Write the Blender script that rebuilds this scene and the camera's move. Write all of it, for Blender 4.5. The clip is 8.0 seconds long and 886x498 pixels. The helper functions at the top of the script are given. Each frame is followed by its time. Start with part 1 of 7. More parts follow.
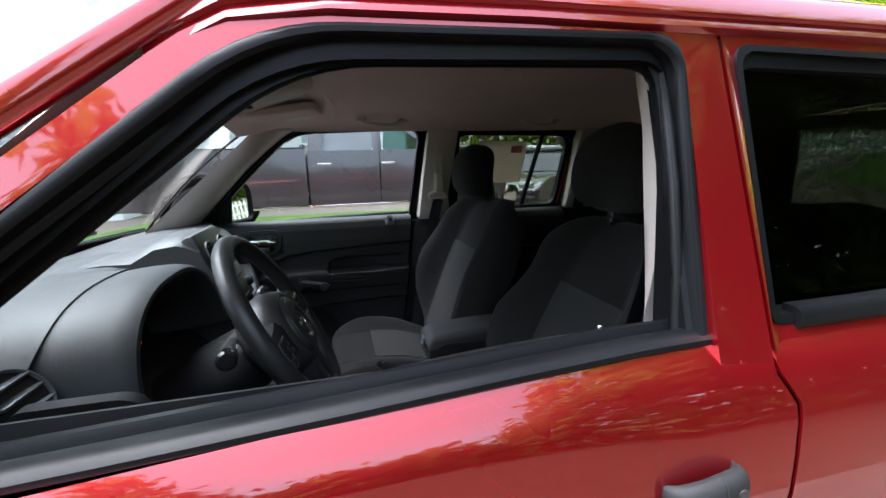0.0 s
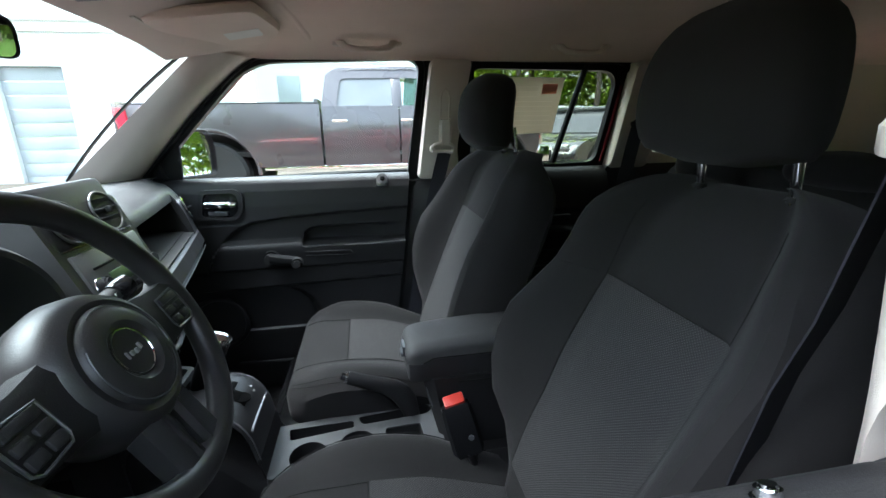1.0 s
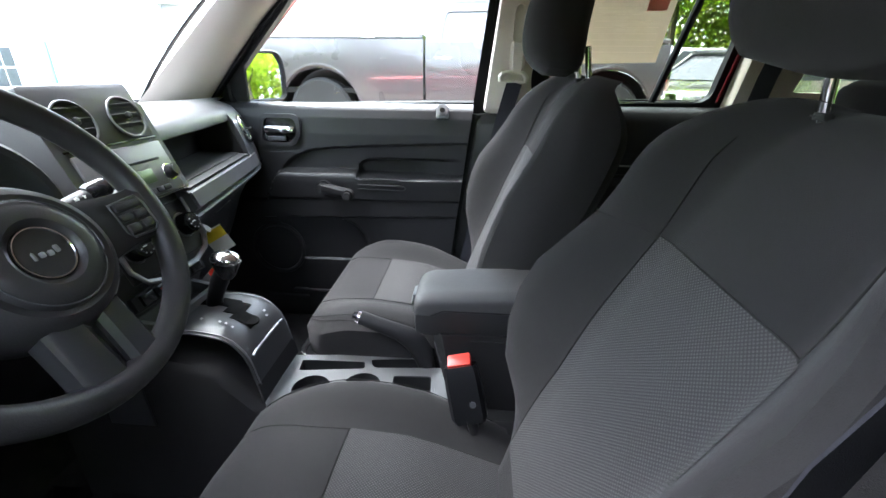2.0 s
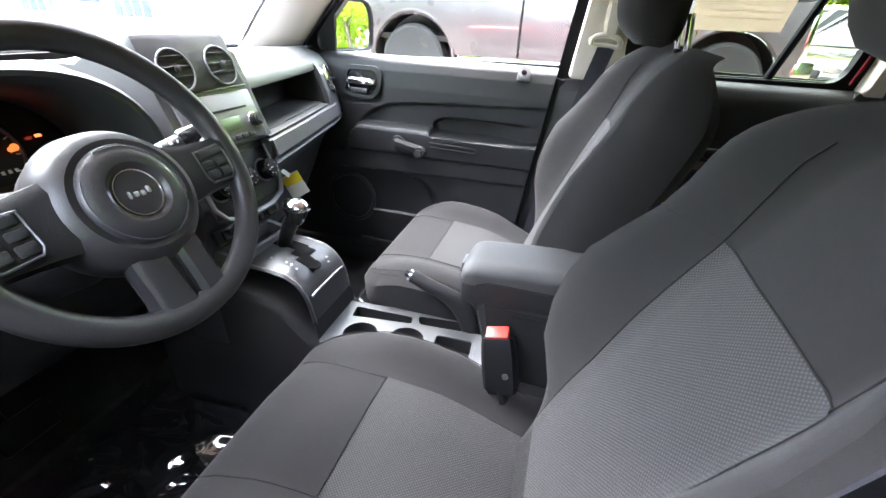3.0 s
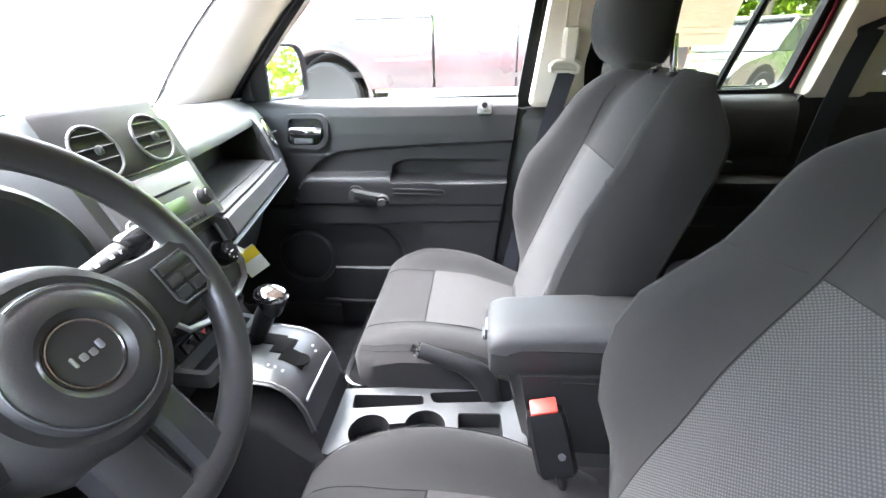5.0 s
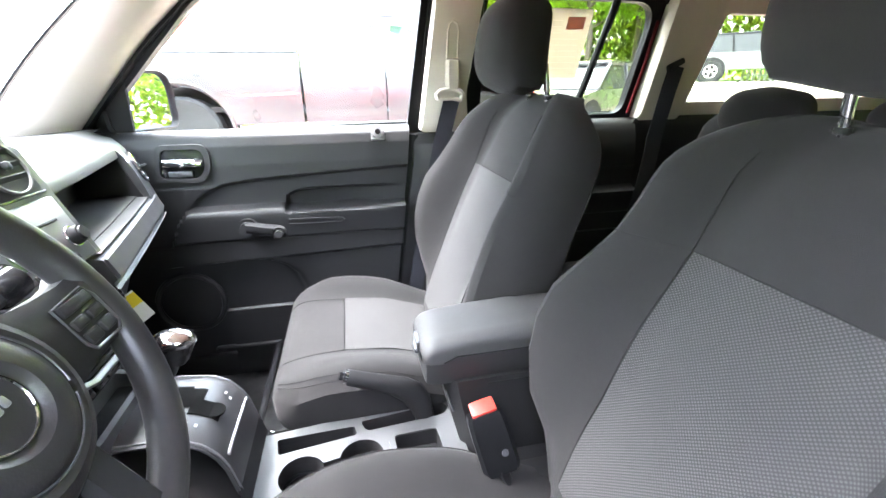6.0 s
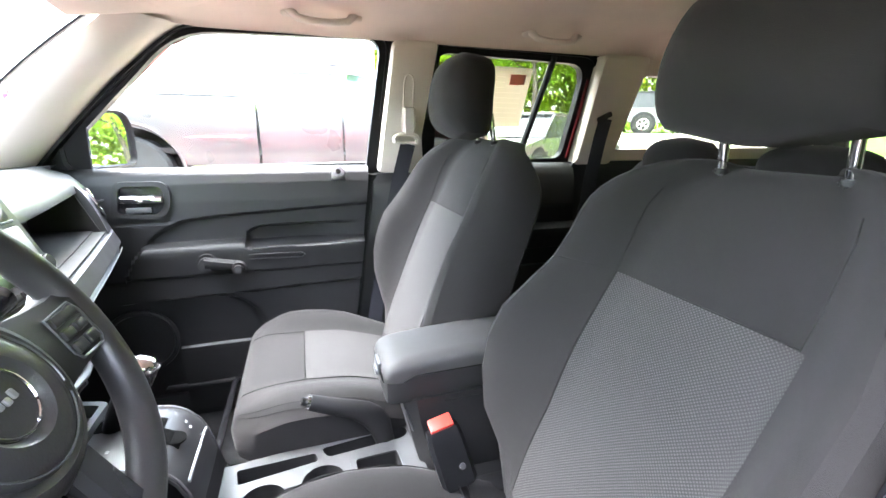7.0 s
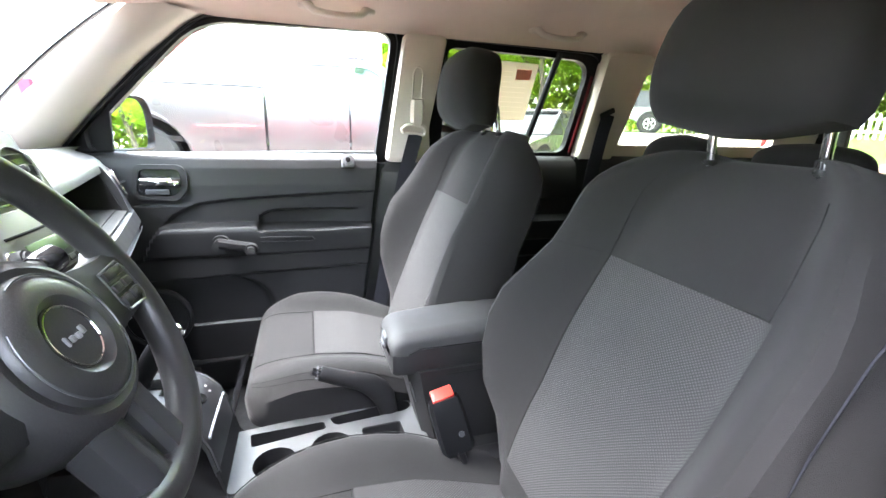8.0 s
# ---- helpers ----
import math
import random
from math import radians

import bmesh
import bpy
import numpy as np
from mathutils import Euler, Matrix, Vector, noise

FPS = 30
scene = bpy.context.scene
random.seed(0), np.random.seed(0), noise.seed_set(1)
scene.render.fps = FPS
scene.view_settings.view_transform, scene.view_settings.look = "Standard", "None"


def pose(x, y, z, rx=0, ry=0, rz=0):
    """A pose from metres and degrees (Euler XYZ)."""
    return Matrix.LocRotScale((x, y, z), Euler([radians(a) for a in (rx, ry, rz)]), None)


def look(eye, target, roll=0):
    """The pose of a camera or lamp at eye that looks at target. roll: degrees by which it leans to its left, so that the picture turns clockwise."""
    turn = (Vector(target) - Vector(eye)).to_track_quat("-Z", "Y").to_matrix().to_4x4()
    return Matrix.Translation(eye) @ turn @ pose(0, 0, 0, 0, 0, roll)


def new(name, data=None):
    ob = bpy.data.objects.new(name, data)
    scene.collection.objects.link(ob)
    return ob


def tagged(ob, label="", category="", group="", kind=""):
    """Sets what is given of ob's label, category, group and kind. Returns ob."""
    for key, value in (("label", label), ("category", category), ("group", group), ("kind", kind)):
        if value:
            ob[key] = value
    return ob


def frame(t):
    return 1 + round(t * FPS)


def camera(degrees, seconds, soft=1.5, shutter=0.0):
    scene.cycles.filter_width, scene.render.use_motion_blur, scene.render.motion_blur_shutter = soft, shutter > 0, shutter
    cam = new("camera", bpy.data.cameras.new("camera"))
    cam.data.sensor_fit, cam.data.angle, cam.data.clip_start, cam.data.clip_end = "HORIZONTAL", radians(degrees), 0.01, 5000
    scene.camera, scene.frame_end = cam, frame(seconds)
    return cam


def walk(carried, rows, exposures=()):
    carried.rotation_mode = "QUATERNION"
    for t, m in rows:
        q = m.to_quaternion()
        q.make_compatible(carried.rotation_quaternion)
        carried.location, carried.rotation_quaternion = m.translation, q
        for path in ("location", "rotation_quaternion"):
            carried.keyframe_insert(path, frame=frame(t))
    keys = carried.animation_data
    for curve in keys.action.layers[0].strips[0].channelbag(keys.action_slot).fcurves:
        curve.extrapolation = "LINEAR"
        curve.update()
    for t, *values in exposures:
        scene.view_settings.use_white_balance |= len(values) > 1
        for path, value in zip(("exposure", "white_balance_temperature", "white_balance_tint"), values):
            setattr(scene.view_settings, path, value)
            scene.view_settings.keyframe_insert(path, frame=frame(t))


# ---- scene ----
cam = camera(91.9, 8.0)
PATH = [
    (0, (0.154, -1.211, 1.332), (0.628, 0.693, 0.943), -1.5),
    (0.2, (0.192, -1.103, 1.336), (0.67, 0.792, 0.913), -1.9),
    (0.5, (0.252, -0.983, 1.322), (0.74, 0.907, 0.886), -0.7),
    (1, (0.333, -0.837, 1.262), (0.663, 1.059, 0.72), -1.0),
    (1.2, (0.377, -0.786, 1.238), (0.598, 1.11, 0.641), -1.3),
    (2.3, (0.52, -0.727, 1.205), (0.28, 1.085, 0.394), 2.1),
    (2.5, (0.528, -0.725, 1.21), (0.228, 1.061, 0.362), 3.1),
    (3, (0.537, -0.721, 1.233), (0.083, 0.979, 0.281), 3.2),
    (3.5, (0.516, -0.705, 1.253), (0.023, 0.958, 0.257), 2.9),
    (4, (0.476, -0.67, 1.26), (-0.002, 1.014, 0.293), 1.9),
    (4.2, (0.453, -0.652, 1.262), (-0.005, 1.058, 0.331), 1.2),
    (5.3, (0.347, -0.608, 1.234), (0.367, 1.225, 0.434), -1.2),
    (5.5, (0.332, -0.611, 1.231), (0.479, 1.232, 0.468), -0.8),
    (6, (0.302, -0.63, 1.221), (0.688, 1.199, 0.509), -0.7),
    (6.5, (0.29, -0.662, 1.217), (0.807, 1.172, 0.608), -0.5),
    (7, (0.281, -0.703, 1.218), (0.879, 1.132, 0.692), 0.5),
    (7.5, (0.273, -0.739, 1.216), (0.874, 1.096, 0.695), 1.6),
    (8, (0.26, -0.754, 1.207), (0.845, 1.079, 0.661), 1.8),
]
EXPOSURES = [(0.0, 2.80, 5800, 12), (0.6, 3.47, 5750, 6), (1.1, 4.08, 5750, 5), (2.4, 5.50, 6050, 14), (3.5, 6.18, 6100, 15), (5.3, 6.44, 6150, 14), (6.5, 6.40, 6150, 14), (8.0, 6.14, 6150, 13)]
walk(cam, [(t, look(eye, target, roll)) for t, eye, target, roll in PATH], EXPOSURES)

# ---- light ----
world = bpy.data.worlds.new("sky")
scene.world = world
world.use_nodes = True
wt = world.node_tree
sky = wt.nodes.new("ShaderNodeTexSky")
sky.sky_type, sky.sun_disc = "NISHITA", False
sky.sun_elevation, sky.sun_rotation = radians(64), radians(-70)
sky.air_density, sky.dust_density, sky.ozone_density = 1.0, 4.0, 1.0
wt.nodes["Background"].inputs["Strength"].default_value = 0.125
grey = wt.nodes.new("ShaderNodeHueSaturation")
grey.inputs["Saturation"].default_value = 0.38
wt.links.new(sky.outputs[0], grey.inputs["Color"])
wt.links.new(grey.outputs[0], wt.nodes["Background"].inputs["Color"])
sun_data = bpy.data.lights.new("sun", "SUN")
sun_data.energy, sun_data.angle, sun_data.color = 1.5, radians(70), (1.0, 0.99, 0.97)
sun = new("sun", sun_data)
sun.matrix_world = look((-4.6, 2.4, 11.5), (0, 0.5, 0))


# ---- mesh helpers ----
def mesh_of(bm, name, smooth=True):
    bmesh.ops.recalc_face_normals(bm, faces=bm.faces)
    me = bpy.data.meshes.new(name)
    bm.to_mesh(me)
    bm.free()
    if smooth:
        for p in me.polygons:
            p.use_smooth = True
        me.set_sharp_from_angle(angle=radians(38))
    return me


def part(name, bm, material, parent=None, label="", smooth=True):
    me = mesh_of(bm, name, smooth)
    me.materials.append(material)
    ob = new(name, me)
    if parent is not None:
        ob.parent = parent
    if label:
        ob["label"] = label
    return ob


def thing(name, label, category, group="", kind="", at=(0, 0, 0)):
    ob = new(name)
    ob.location = at
    ob.empty_display_size = 0.05
    return tagged(ob, label, category, group, kind)


def rbox(size, at=(0, 0, 0), r=0.01, seg=2, turn=(0, 0, 0)):
    bm = bmesh.new()
    bmesh.ops.create_cube(bm, size=1.0)
    bmesh.ops.scale(bm, vec=size, verts=bm.verts)
    if r > 0:
        bmesh.ops.bevel(bm, geom=bm.edges[:], offset=min(r, 0.49 * min(size)), segments=seg, affect="EDGES", profile=0.5)
    bmesh.ops.transform(bm, matrix=pose(*at, *turn), verts=bm.verts)
    return bm


def join(*bms):
    out = bmesh.new()
    for bm in bms:
        me = bpy.data.meshes.new("t")
        bm.to_mesh(me)
        bm.free()
        out.from_mesh(me)
        bpy.data.meshes.remove(me)
    return out


def moved(bm, m):
    bmesh.ops.transform(bm, matrix=m, verts=bm.verts)
    return bm


def loft(rings, closed=True, caps=True):
    """A skin over rings of equally many points."""
    bm = bmesh.new()
    rows = [[bm.verts.new(p) for p in ring] for ring in rings]
    n = len(rows[0])
    for a, b in zip(rows, rows[1:]):
        for i in range(n if closed else n - 1):
            j = (i + 1) % n
            try:
                bm.faces.new((a[i], a[j], b[j], b[i]))
            except ValueError:
                pass
    if caps and closed:
        for row in (rows[0], rows[-1]):
            try:
                bm.faces.new(row)
            except ValueError:
                pass
    bmesh.ops.remove_doubles(bm, verts=bm.verts, dist=1e-5)
    return bm


def tube(points, r, n=10, flat=1.0, closed=False, radii=None):
    """A round or flattened rod along points."""
    pts = [Vector(p) for p in points]
    rings = []
    up = Vector((0.13, 0.21, 1)).normalized()
    side = None
    for i, p in enumerate(pts):
        a = pts[i - 1] if (i or closed) else p
        b = pts[(i + 1) % len(pts)] if (i < len(pts) - 1 or closed) else p
        d = (b - a).normalized()
        if side is None:
            side = d.cross(up).normalized()
        side = (side - d * side.dot(d)).normalized()
        v = d.cross(side)
        rr = radii[i] if radii else r
        rings.append([p + side * (rr * math.cos(2 * math.pi * k / n)) + v * (rr * flat * math.sin(2 * math.pi * k / n)) for k in range(n)])
    if closed:
        rings.append(rings[0])
        return loft(rings, caps=False)
    return loft(rings)


def strap(points, width, thick, across):
    """A flat band along points, its width along the vector across."""
    c = Vector(across).normalized()
    pts = [Vector(p) for p in points]
    rings = []
    for i, p in enumerate(pts):
        d = (pts[min(i + 1, len(pts) - 1)] - pts[max(i - 1, 0)]).normalized()
        s = (c - d * c.dot(d)).normalized()
        n = d.cross(s)
        w, t = s * width / 2, n * thick / 2
        rings.append([p - w - t, p + w - t, p + w + t, p - w + t])
    return loft(rings)


def disc(r, depth, at, axis, n=32, bevel=0.0, r2=None):
    """A short round thing, its axis along the vector given."""
    bm = bmesh.new()
    bmesh.ops.create_cone(bm, cap_ends=True, segments=n, radius1=r, radius2=r if r2 is None else r2, depth=depth)
    if bevel:
        rim = [e for e in bm.edges if all(abs(abs(v.co.z) - depth / 2) < 1e-6 for v in e.verts)]
        bmesh.ops.bevel(bm, geom=rim, offset=bevel, segments=2, affect="EDGES")
    q = Vector(axis).normalized().to_track_quat("Z", "Y").to_matrix().to_4x4()
    return moved(bm, Matrix.Translation(at) @ q)


def ringbar(r, rr, at, axis, n=40, m=8, flat=1.0):
    """A torus round the axis."""
    q = Vector(axis).normalized().to_track_quat("Z", "Y").to_matrix()
    pts = []
    for i in range(n):
        a = 2 * math.pi * i / n
        ring = []
        for k in range(m):
            b = 2 * math.pi * k / m
            ring.append(Vector(at) + q @ Vector(((r + rr * math.cos(b)) * math.cos(a), (r + rr * math.cos(b)) * math.sin(a), rr * flat * math.sin(b))))
        pts.append(ring)
    pts.append(pts[0])
    return loft(pts, caps=False)


def rounded(points, r, n=5):
    """A polygon of 2D points with rounded corners; r is one radius or one for each corner."""
    pts = [Vector((p[0], p[1])) for p in points]
    out = []
    for i, p in enumerate(pts):
        rad = r[i] if isinstance(r, (list, tuple)) else r
        a, b = pts[i - 1], pts[(i + 1) % len(pts)]
        da, db = (a - p), (b - p)
        ra, rb = min(rad, da.length * 0.48), min(rad, db.length * 0.48)
        if rad <= 0:
            out += [p.copy() for _ in range(n + 1)]
            continue
        s, e = p + da.normalized() * ra, p + db.normalized() * rb
        for k in range(n + 1):
            t = k / n
            out.append(s * (1 - t) ** 2 + p * 2 * t * (1 - t) + e * t * t)
    return out


def ring_plate(outer, inner, place, depth):
    """A plate between two loops of equally many 2D points, with thickness; place(p, off) gives the 3D point."""
    loops = [[place(p, 0.0) for p in outer], [place(p, 0.0) for p in inner], [place(p, depth) for p in inner], [place(p, depth) for p in outer]]
    return loft([[lp[i] for lp in loops] for i in list(range(len(outer))) + [0]], caps=False)


def slab(poly, place, depth):
    """A filled polygon of 2D points with thickness."""
    bm = bmesh.new()
    a = [bm.verts.new(place(p, 0.0)) for p in poly]
    b = [bm.verts.new(place(p, depth)) for p in poly]
    bm.faces.new(a)
    bm.faces.new(b[::-1])
    for i in range(len(poly)):
        j = (i + 1) % len(poly)
        bm.faces.new((a[i], b[i], b[j], a[j]))
    bmesh.ops.remove_doubles(bm, verts=bm.verts, dist=1e-5)
    return bm


def sheet(fn, nu, nv, thick=0.0, uv=None):
    """A grid surface fn(u, v), u and v from 0 to 1; thick sets it off along its normals."""
    bm = bmesh.new()
    g = [[bm.verts.new(fn(i / nu, j / nv)) for j in range(nv + 1)] for i in range(nu + 1)]
    layer = bm.loops.layers.uv.new("uv") if uv else None
    for i in range(nu):
        for j in range(nv):
            f = bm.faces.new((g[i][j], g[i + 1][j], g[i + 1][j + 1], g[i][j + 1]))
            if uv:
                for lp, (a, b) in zip(f.loops, ((i, j), (i + 1, j), (i + 1, j + 1), (i, j + 1))):
                    lp[layer].uv = uv(a / nu, b / nv)
    if thick:
        bmesh.ops.recalc_face_normals(bm, faces=bm.faces)
        bmesh.ops.solidify(bm, geom=bm.faces[:], thickness=thick)
    return bm


def lerp(a, b, t):
    return a + (b - a) * t


def eased(ring, times=2):
    """A closed ring of points with its corners cut off again and again."""
    for _ in range(times):
        ring = [q for i, p in enumerate(ring) for q in (p.lerp(ring[(i + 1) % len(ring)], 0.25), p.lerp(ring[(i + 1) % len(ring)], 0.75))]
    return ring


def smooth01(a, b, x):
    t = max(0.0, min(1.0, (x - a) / (b - a)))
    return t * t * (3 - 2 * t)


def table(rows, x):
    """Linear in a short table of (x, value)."""
    if x <= rows[0][0]:
        return rows[0][1]
    for (x0, v0), (x1, v1) in zip(rows, rows[1:]):
        if x <= x1:
            return v0 + (v1 - v0) * (x - x0) / (x1 - x0)
    return rows[-1][1]


# ---- materials ----
def mat(name, color, rough=0.6, metal=0.0, coat=0.0, var=0.12, scale=6.0, bump=0.0, bscale=300.0, spec=0.5, rvar=0.08, sheen=0.0):
    """A surface with broad stains, fine grain and relief."""
    m = bpy.data.materials.new(name)
    m.use_nodes = True
    nt = m.node_tree
    b = nt.nodes["Principled BSDF"]
    b.inputs["Metallic"].default_value = metal
    b.inputs["Coat Weight"].default_value = coat
    b.inputs["Coat Roughness"].default_value = 0.03
    b.inputs["Specular IOR Level"].default_value = spec
    b.inputs["Sheen Weight"].default_value = sheen
    co = nt.nodes.new("ShaderNodeTexCoord")
    n1 = nt.nodes.new("ShaderNodeTexNoise")
    n1.inputs["Scale"].default_value, n1.inputs["Detail"].default_value = scale, 4
    n2 = nt.nodes.new("ShaderNodeTexNoise")
    n2.inputs["Scale"].default_value, n2.inputs["Detail"].default_value = bscale, 3
    nt.links.new(co.outputs["Object"], n1.inputs["Vector"])
    nt.links.new(co.outputs["Object"], n2.inputs["Vector"])
    add = nt.nodes.new("ShaderNodeMath")
    add.operation = "MULTIPLY_ADD"
    nt.links.new(n2.outputs["Fac"], add.inputs[0])
    add.inputs[1].default_value = 0.35
    nt.links.new(n1.outputs["Fac"], add.inputs[2])
    ramp = nt.nodes.new("ShaderNodeMapRange")
    ramp.inputs["From Min"].default_value, ramp.inputs["From Max"].default_value = 0.4, 0.95
    ramp.inputs["To Min"].default_value, ramp.inputs["To Max"].default_value = 1 - var, 1 + var
    nt.links.new(add.outputs[0], ramp.inputs["Value"])
    mul = nt.nodes.new("ShaderNodeVectorMath")
    mul.operation = "SCALE"
    mul.inputs[0].default_value = color
    nt.links.new(ramp.outputs[0], mul.inputs["Scale"])
    nt.links.new(mul.outputs[0], b.inputs["Base Color"])
    rr = nt.nodes.new("ShaderNodeMapRange")
    rr.inputs["From Min"].default_value, rr.inputs["From Max"].default_value = 0.3, 0.7
    rr.inputs["To Min"].default_value, rr.inputs["To Max"].default_value = max(0.02, rough - rvar), min(1, rough + rvar)
    nt.links.new(n1.outputs["Fac"], rr.inputs["Value"])
    nt.links.new(rr.outputs[0], b.inputs["Roughness"])
    if bump:
        bp = nt.nodes.new("ShaderNodeBump")
        bp.inputs["Strength"].default_value, bp.inputs["Distance"].default_value = bump, 0.001
        nt.links.new(n2.outputs["Fac"], bp.inputs["Height"])
        nt.links.new(bp.outputs[0], b.inputs["Normal"])
    return m


def glass(name, tint=(0.92, 0.96, 0.94), keep=0.9, least=0.025):
    """A clear or tinted pane: glossy by Fresnel, else it lets light through."""
    m = bpy.data.materials.new(name)
    m.use_nodes = True
    nt = m.node_tree
    nt.nodes.clear()
    out = nt.nodes.new("ShaderNodeOutputMaterial")
    tr = nt.nodes.new("ShaderNodeBsdfTransparent")
    tr.inputs["Color"].default_value = (*[c * keep for c in tint], 1)
    gl = nt.nodes.new("ShaderNodeBsdfGlossy")
    gl.inputs["Roughness"].default_value = 0.01
    fr = nt.nodes.new("ShaderNodeLayerWeight")
    fr.inputs["Blend"].default_value = 0.5
    pw = nt.nodes.new("ShaderNodeMath")
    pw.operation, pw.inputs[1].default_value = "POWER", 4.0
    nt.links.new(fr.outputs["Facing"], pw.inputs[0])
    ma = nt.nodes.new("ShaderNodeMath")
    ma.operation, ma.inputs[1].default_value, ma.inputs[2].default_value = "MULTIPLY_ADD", 0.45, least
    nt.links.new(pw.outputs[0], ma.inputs[0])
    mix = nt.nodes.new("ShaderNodeMixShader")
    nt.links.new(ma.outputs[0], mix.inputs[0])
    nt.links.new(tr.outputs[0], mix.inputs[1])
    nt.links.new(gl.outputs[0], mix.inputs[2])
    nt.links.new(mix.outputs[0], out.inputs[0])
    return m


def dotted(name, base, dot, pitch, dotsize=0.35):
    """Woven fabric with small raised dots in staggered rows; reads the uv in metres."""
    m = mat(name, base, rough=0.92, var=0.1, bump=0.5, bscale=900, spec=0.12, sheen=0.06)
    nt = m.node_tree
    b = nt.nodes["Principled BSDF"]
    uv = nt.nodes.new("ShaderNodeUVMap")
    uv.uv_map = "uv"
    sep = nt.nodes.new("ShaderNodeSeparateXYZ")
    nt.links.new(uv.outputs[0], sep.inputs[0])
    waves = []
    for out in ("X", "Y"):
        s = nt.nodes.new("ShaderNodeMath")
        s.operation = "MULTIPLY"
        s.inputs[1].default_value = math.pi / pitch
        nt.links.new(sep.outputs[out], s.inputs[0])
        w = nt.nodes.new("ShaderNodeMath")
        w.operation = "SINE"
        nt.links.new(s.outputs[0], w.inputs[0])
        waves.append(w)
    pr = nt.nodes.new("ShaderNodeMath")
    pr.operation = "MULTIPLY"
    nt.links.new(waves[0].outputs[0], pr.inputs[0])
    nt.links.new(waves[1].outputs[0], pr.inputs[1])
    mr = nt.nodes.new("ShaderNodeMapRange")
    mr.inputs["From Min"].default_value, mr.inputs["From Max"].default_value = dotsize, dotsize + 0.25
    nt.links.new(pr.outputs[0], mr.inputs["Value"])
    old = b.inputs["Base Color"].links[0].from_socket
    mx = nt.nodes.new("ShaderNodeMix")
    mx.data_type = "RGBA"
    nt.links.new(mr.outputs[0], mx.inputs["Factor"])
    nt.links.new(old, mx.inputs["A"])
    mx.inputs["B"].default_value = (*dot, 1)
    nt.links.new(mx.outputs["Result"], b.inputs["Base Color"])
    bp = b.inputs["Normal"].links[0].from_node
    b2 = nt.nodes.new("ShaderNodeBump")
    b2.inputs["Strength"].default_value, b2.inputs["Distance"].default_value = 0.6, 0.0012
    nt.links.new(mr.outputs[0], b2.inputs["Height"])
    nt.links.new(bp.outputs[0], b2.inputs["Normal"])
    nt.links.new(b2.outputs[0], b.inputs["Normal"])
    return m


M_fabric = mat("charcoal_fabric", (0.0175, 0.0165, 0.0167), 0.95, var=0.16, scale=5, bump=0.45, bscale=1100, spec=0.10, sheen=0.05)
M_insert = dotted("dotted_fabric", (0.0285, 0.0272, 0.0272), (0.056, 0.0536, 0.0533), 0.0025, 0.15)
M_seam = mat("seam_thread", (0.0175, 0.0167, 0.0167), 0.95, spec=0.1)
M_black = mat("black_plastic", (0.0145, 0.0143, 0.0149), 0.55, bump=0.3, bscale=700, spec=0.22)
M_dash = mat("dash_plastic", (0.033, 0.0335, 0.0345), 0.42, bump=0.4, bscale=650, spec=0.45)
M_panel = mat("door_panel_plastic", (0.0118, 0.0118, 0.0125), 0.48, bump=0.4, bscale=600, spec=0.33)
M_box = mat("box_plastic", (0.020, 0.0198, 0.0202), 0.58, bump=0.4, bscale=600, spec=0.28)
M_gloss = mat("gloss_black", (0.010, 0.010, 0.011), 0.15, rvar=0.04)
M_hood = mat("hood_plastic", (0.0235, 0.0255, 0.0265), 0.52, bump=0.4, bscale=650, spec=0.34)
M_radio = mat("radio_silver", (0.115, 0.115, 0.12), 0.40, metal=0.25, var=0.05)
M_mark = mat("grey_mark", (0.22, 0.22, 0.22), 0.6)
M_silver = mat("silver_paint", (0.25, 0.25, 0.26), 0.32, metal=0.55, var=0.05)
M_bezel = mat("dark_silver_paint", (0.075, 0.078, 0.082), 0.35, metal=0.4, var=0.06)
M_tray = mat("tray_silver_paint", (0.052, 0.052, 0.054), 0.48, metal=0.1, var=0.06)
M_chrome = mat("chrome", (0.85, 0.85, 0.86), 0.07, metal=1.0, var=0.02, rvar=0.03)
M_wheel = mat("wheel_leather", (0.0225, 0.0217, 0.0222), 0.40, bump=0.2, bscale=420, spec=0.42)
M_headliner = mat("headliner_cloth", (0.58, 0.49, 0.43), 0.95, var=0.07, bump=0.4, bscale=900, spec=0.15)
M_pillar = mat("pillar_plastic", (0.53, 0.475, 0.425), 0.65, var=0.06, bump=0.25, bscale=700)
M_carpet = mat("carpet", (0.034, 0.034, 0.036), 0.97, var=0.3, scale=30, bump=0.9, bscale=500, spec=0.1)
M_belt = mat("seat_belt_web", (0.017, 0.0168, 0.021), 0.9, spec=0.15, bump=0.5, bscale=900)
M_red = mat("red_paint", (0.37, 0.005, 0.011), 0.32, metal=0.8, coat=1.0, var=0.05, scale=2)
M_red.node_tree.nodes["Principled BSDF"].inputs["Coat IOR"].default_value = 1.9
M_rubber = mat("weatherstrip_rubber", (0.0065, 0.0067, 0.0075), 0.38, var=0.2, bump=0.1, bscale=200, spec=0.14)
# weatherstrip rubber, smoother and lightened so that the bead's highlight shows
M_seal = mat("lightened_satin_rubber", (0.0125, 0.0128, 0.0138), 0.34, var=0.15, bump=0.1, bscale=200, spec=0.35)
M_redbtn = mat("red_button", (0.52, 0.042, 0.030), 0.45)
M_glass = glass("clear_glass")
M_tint = glass("tinted_glass", (0.66, 0.69, 0.64), 0.85)
M_deep_tint = glass("deep_tinted_glass", (0.30, 0.33, 0.30), 0.7)
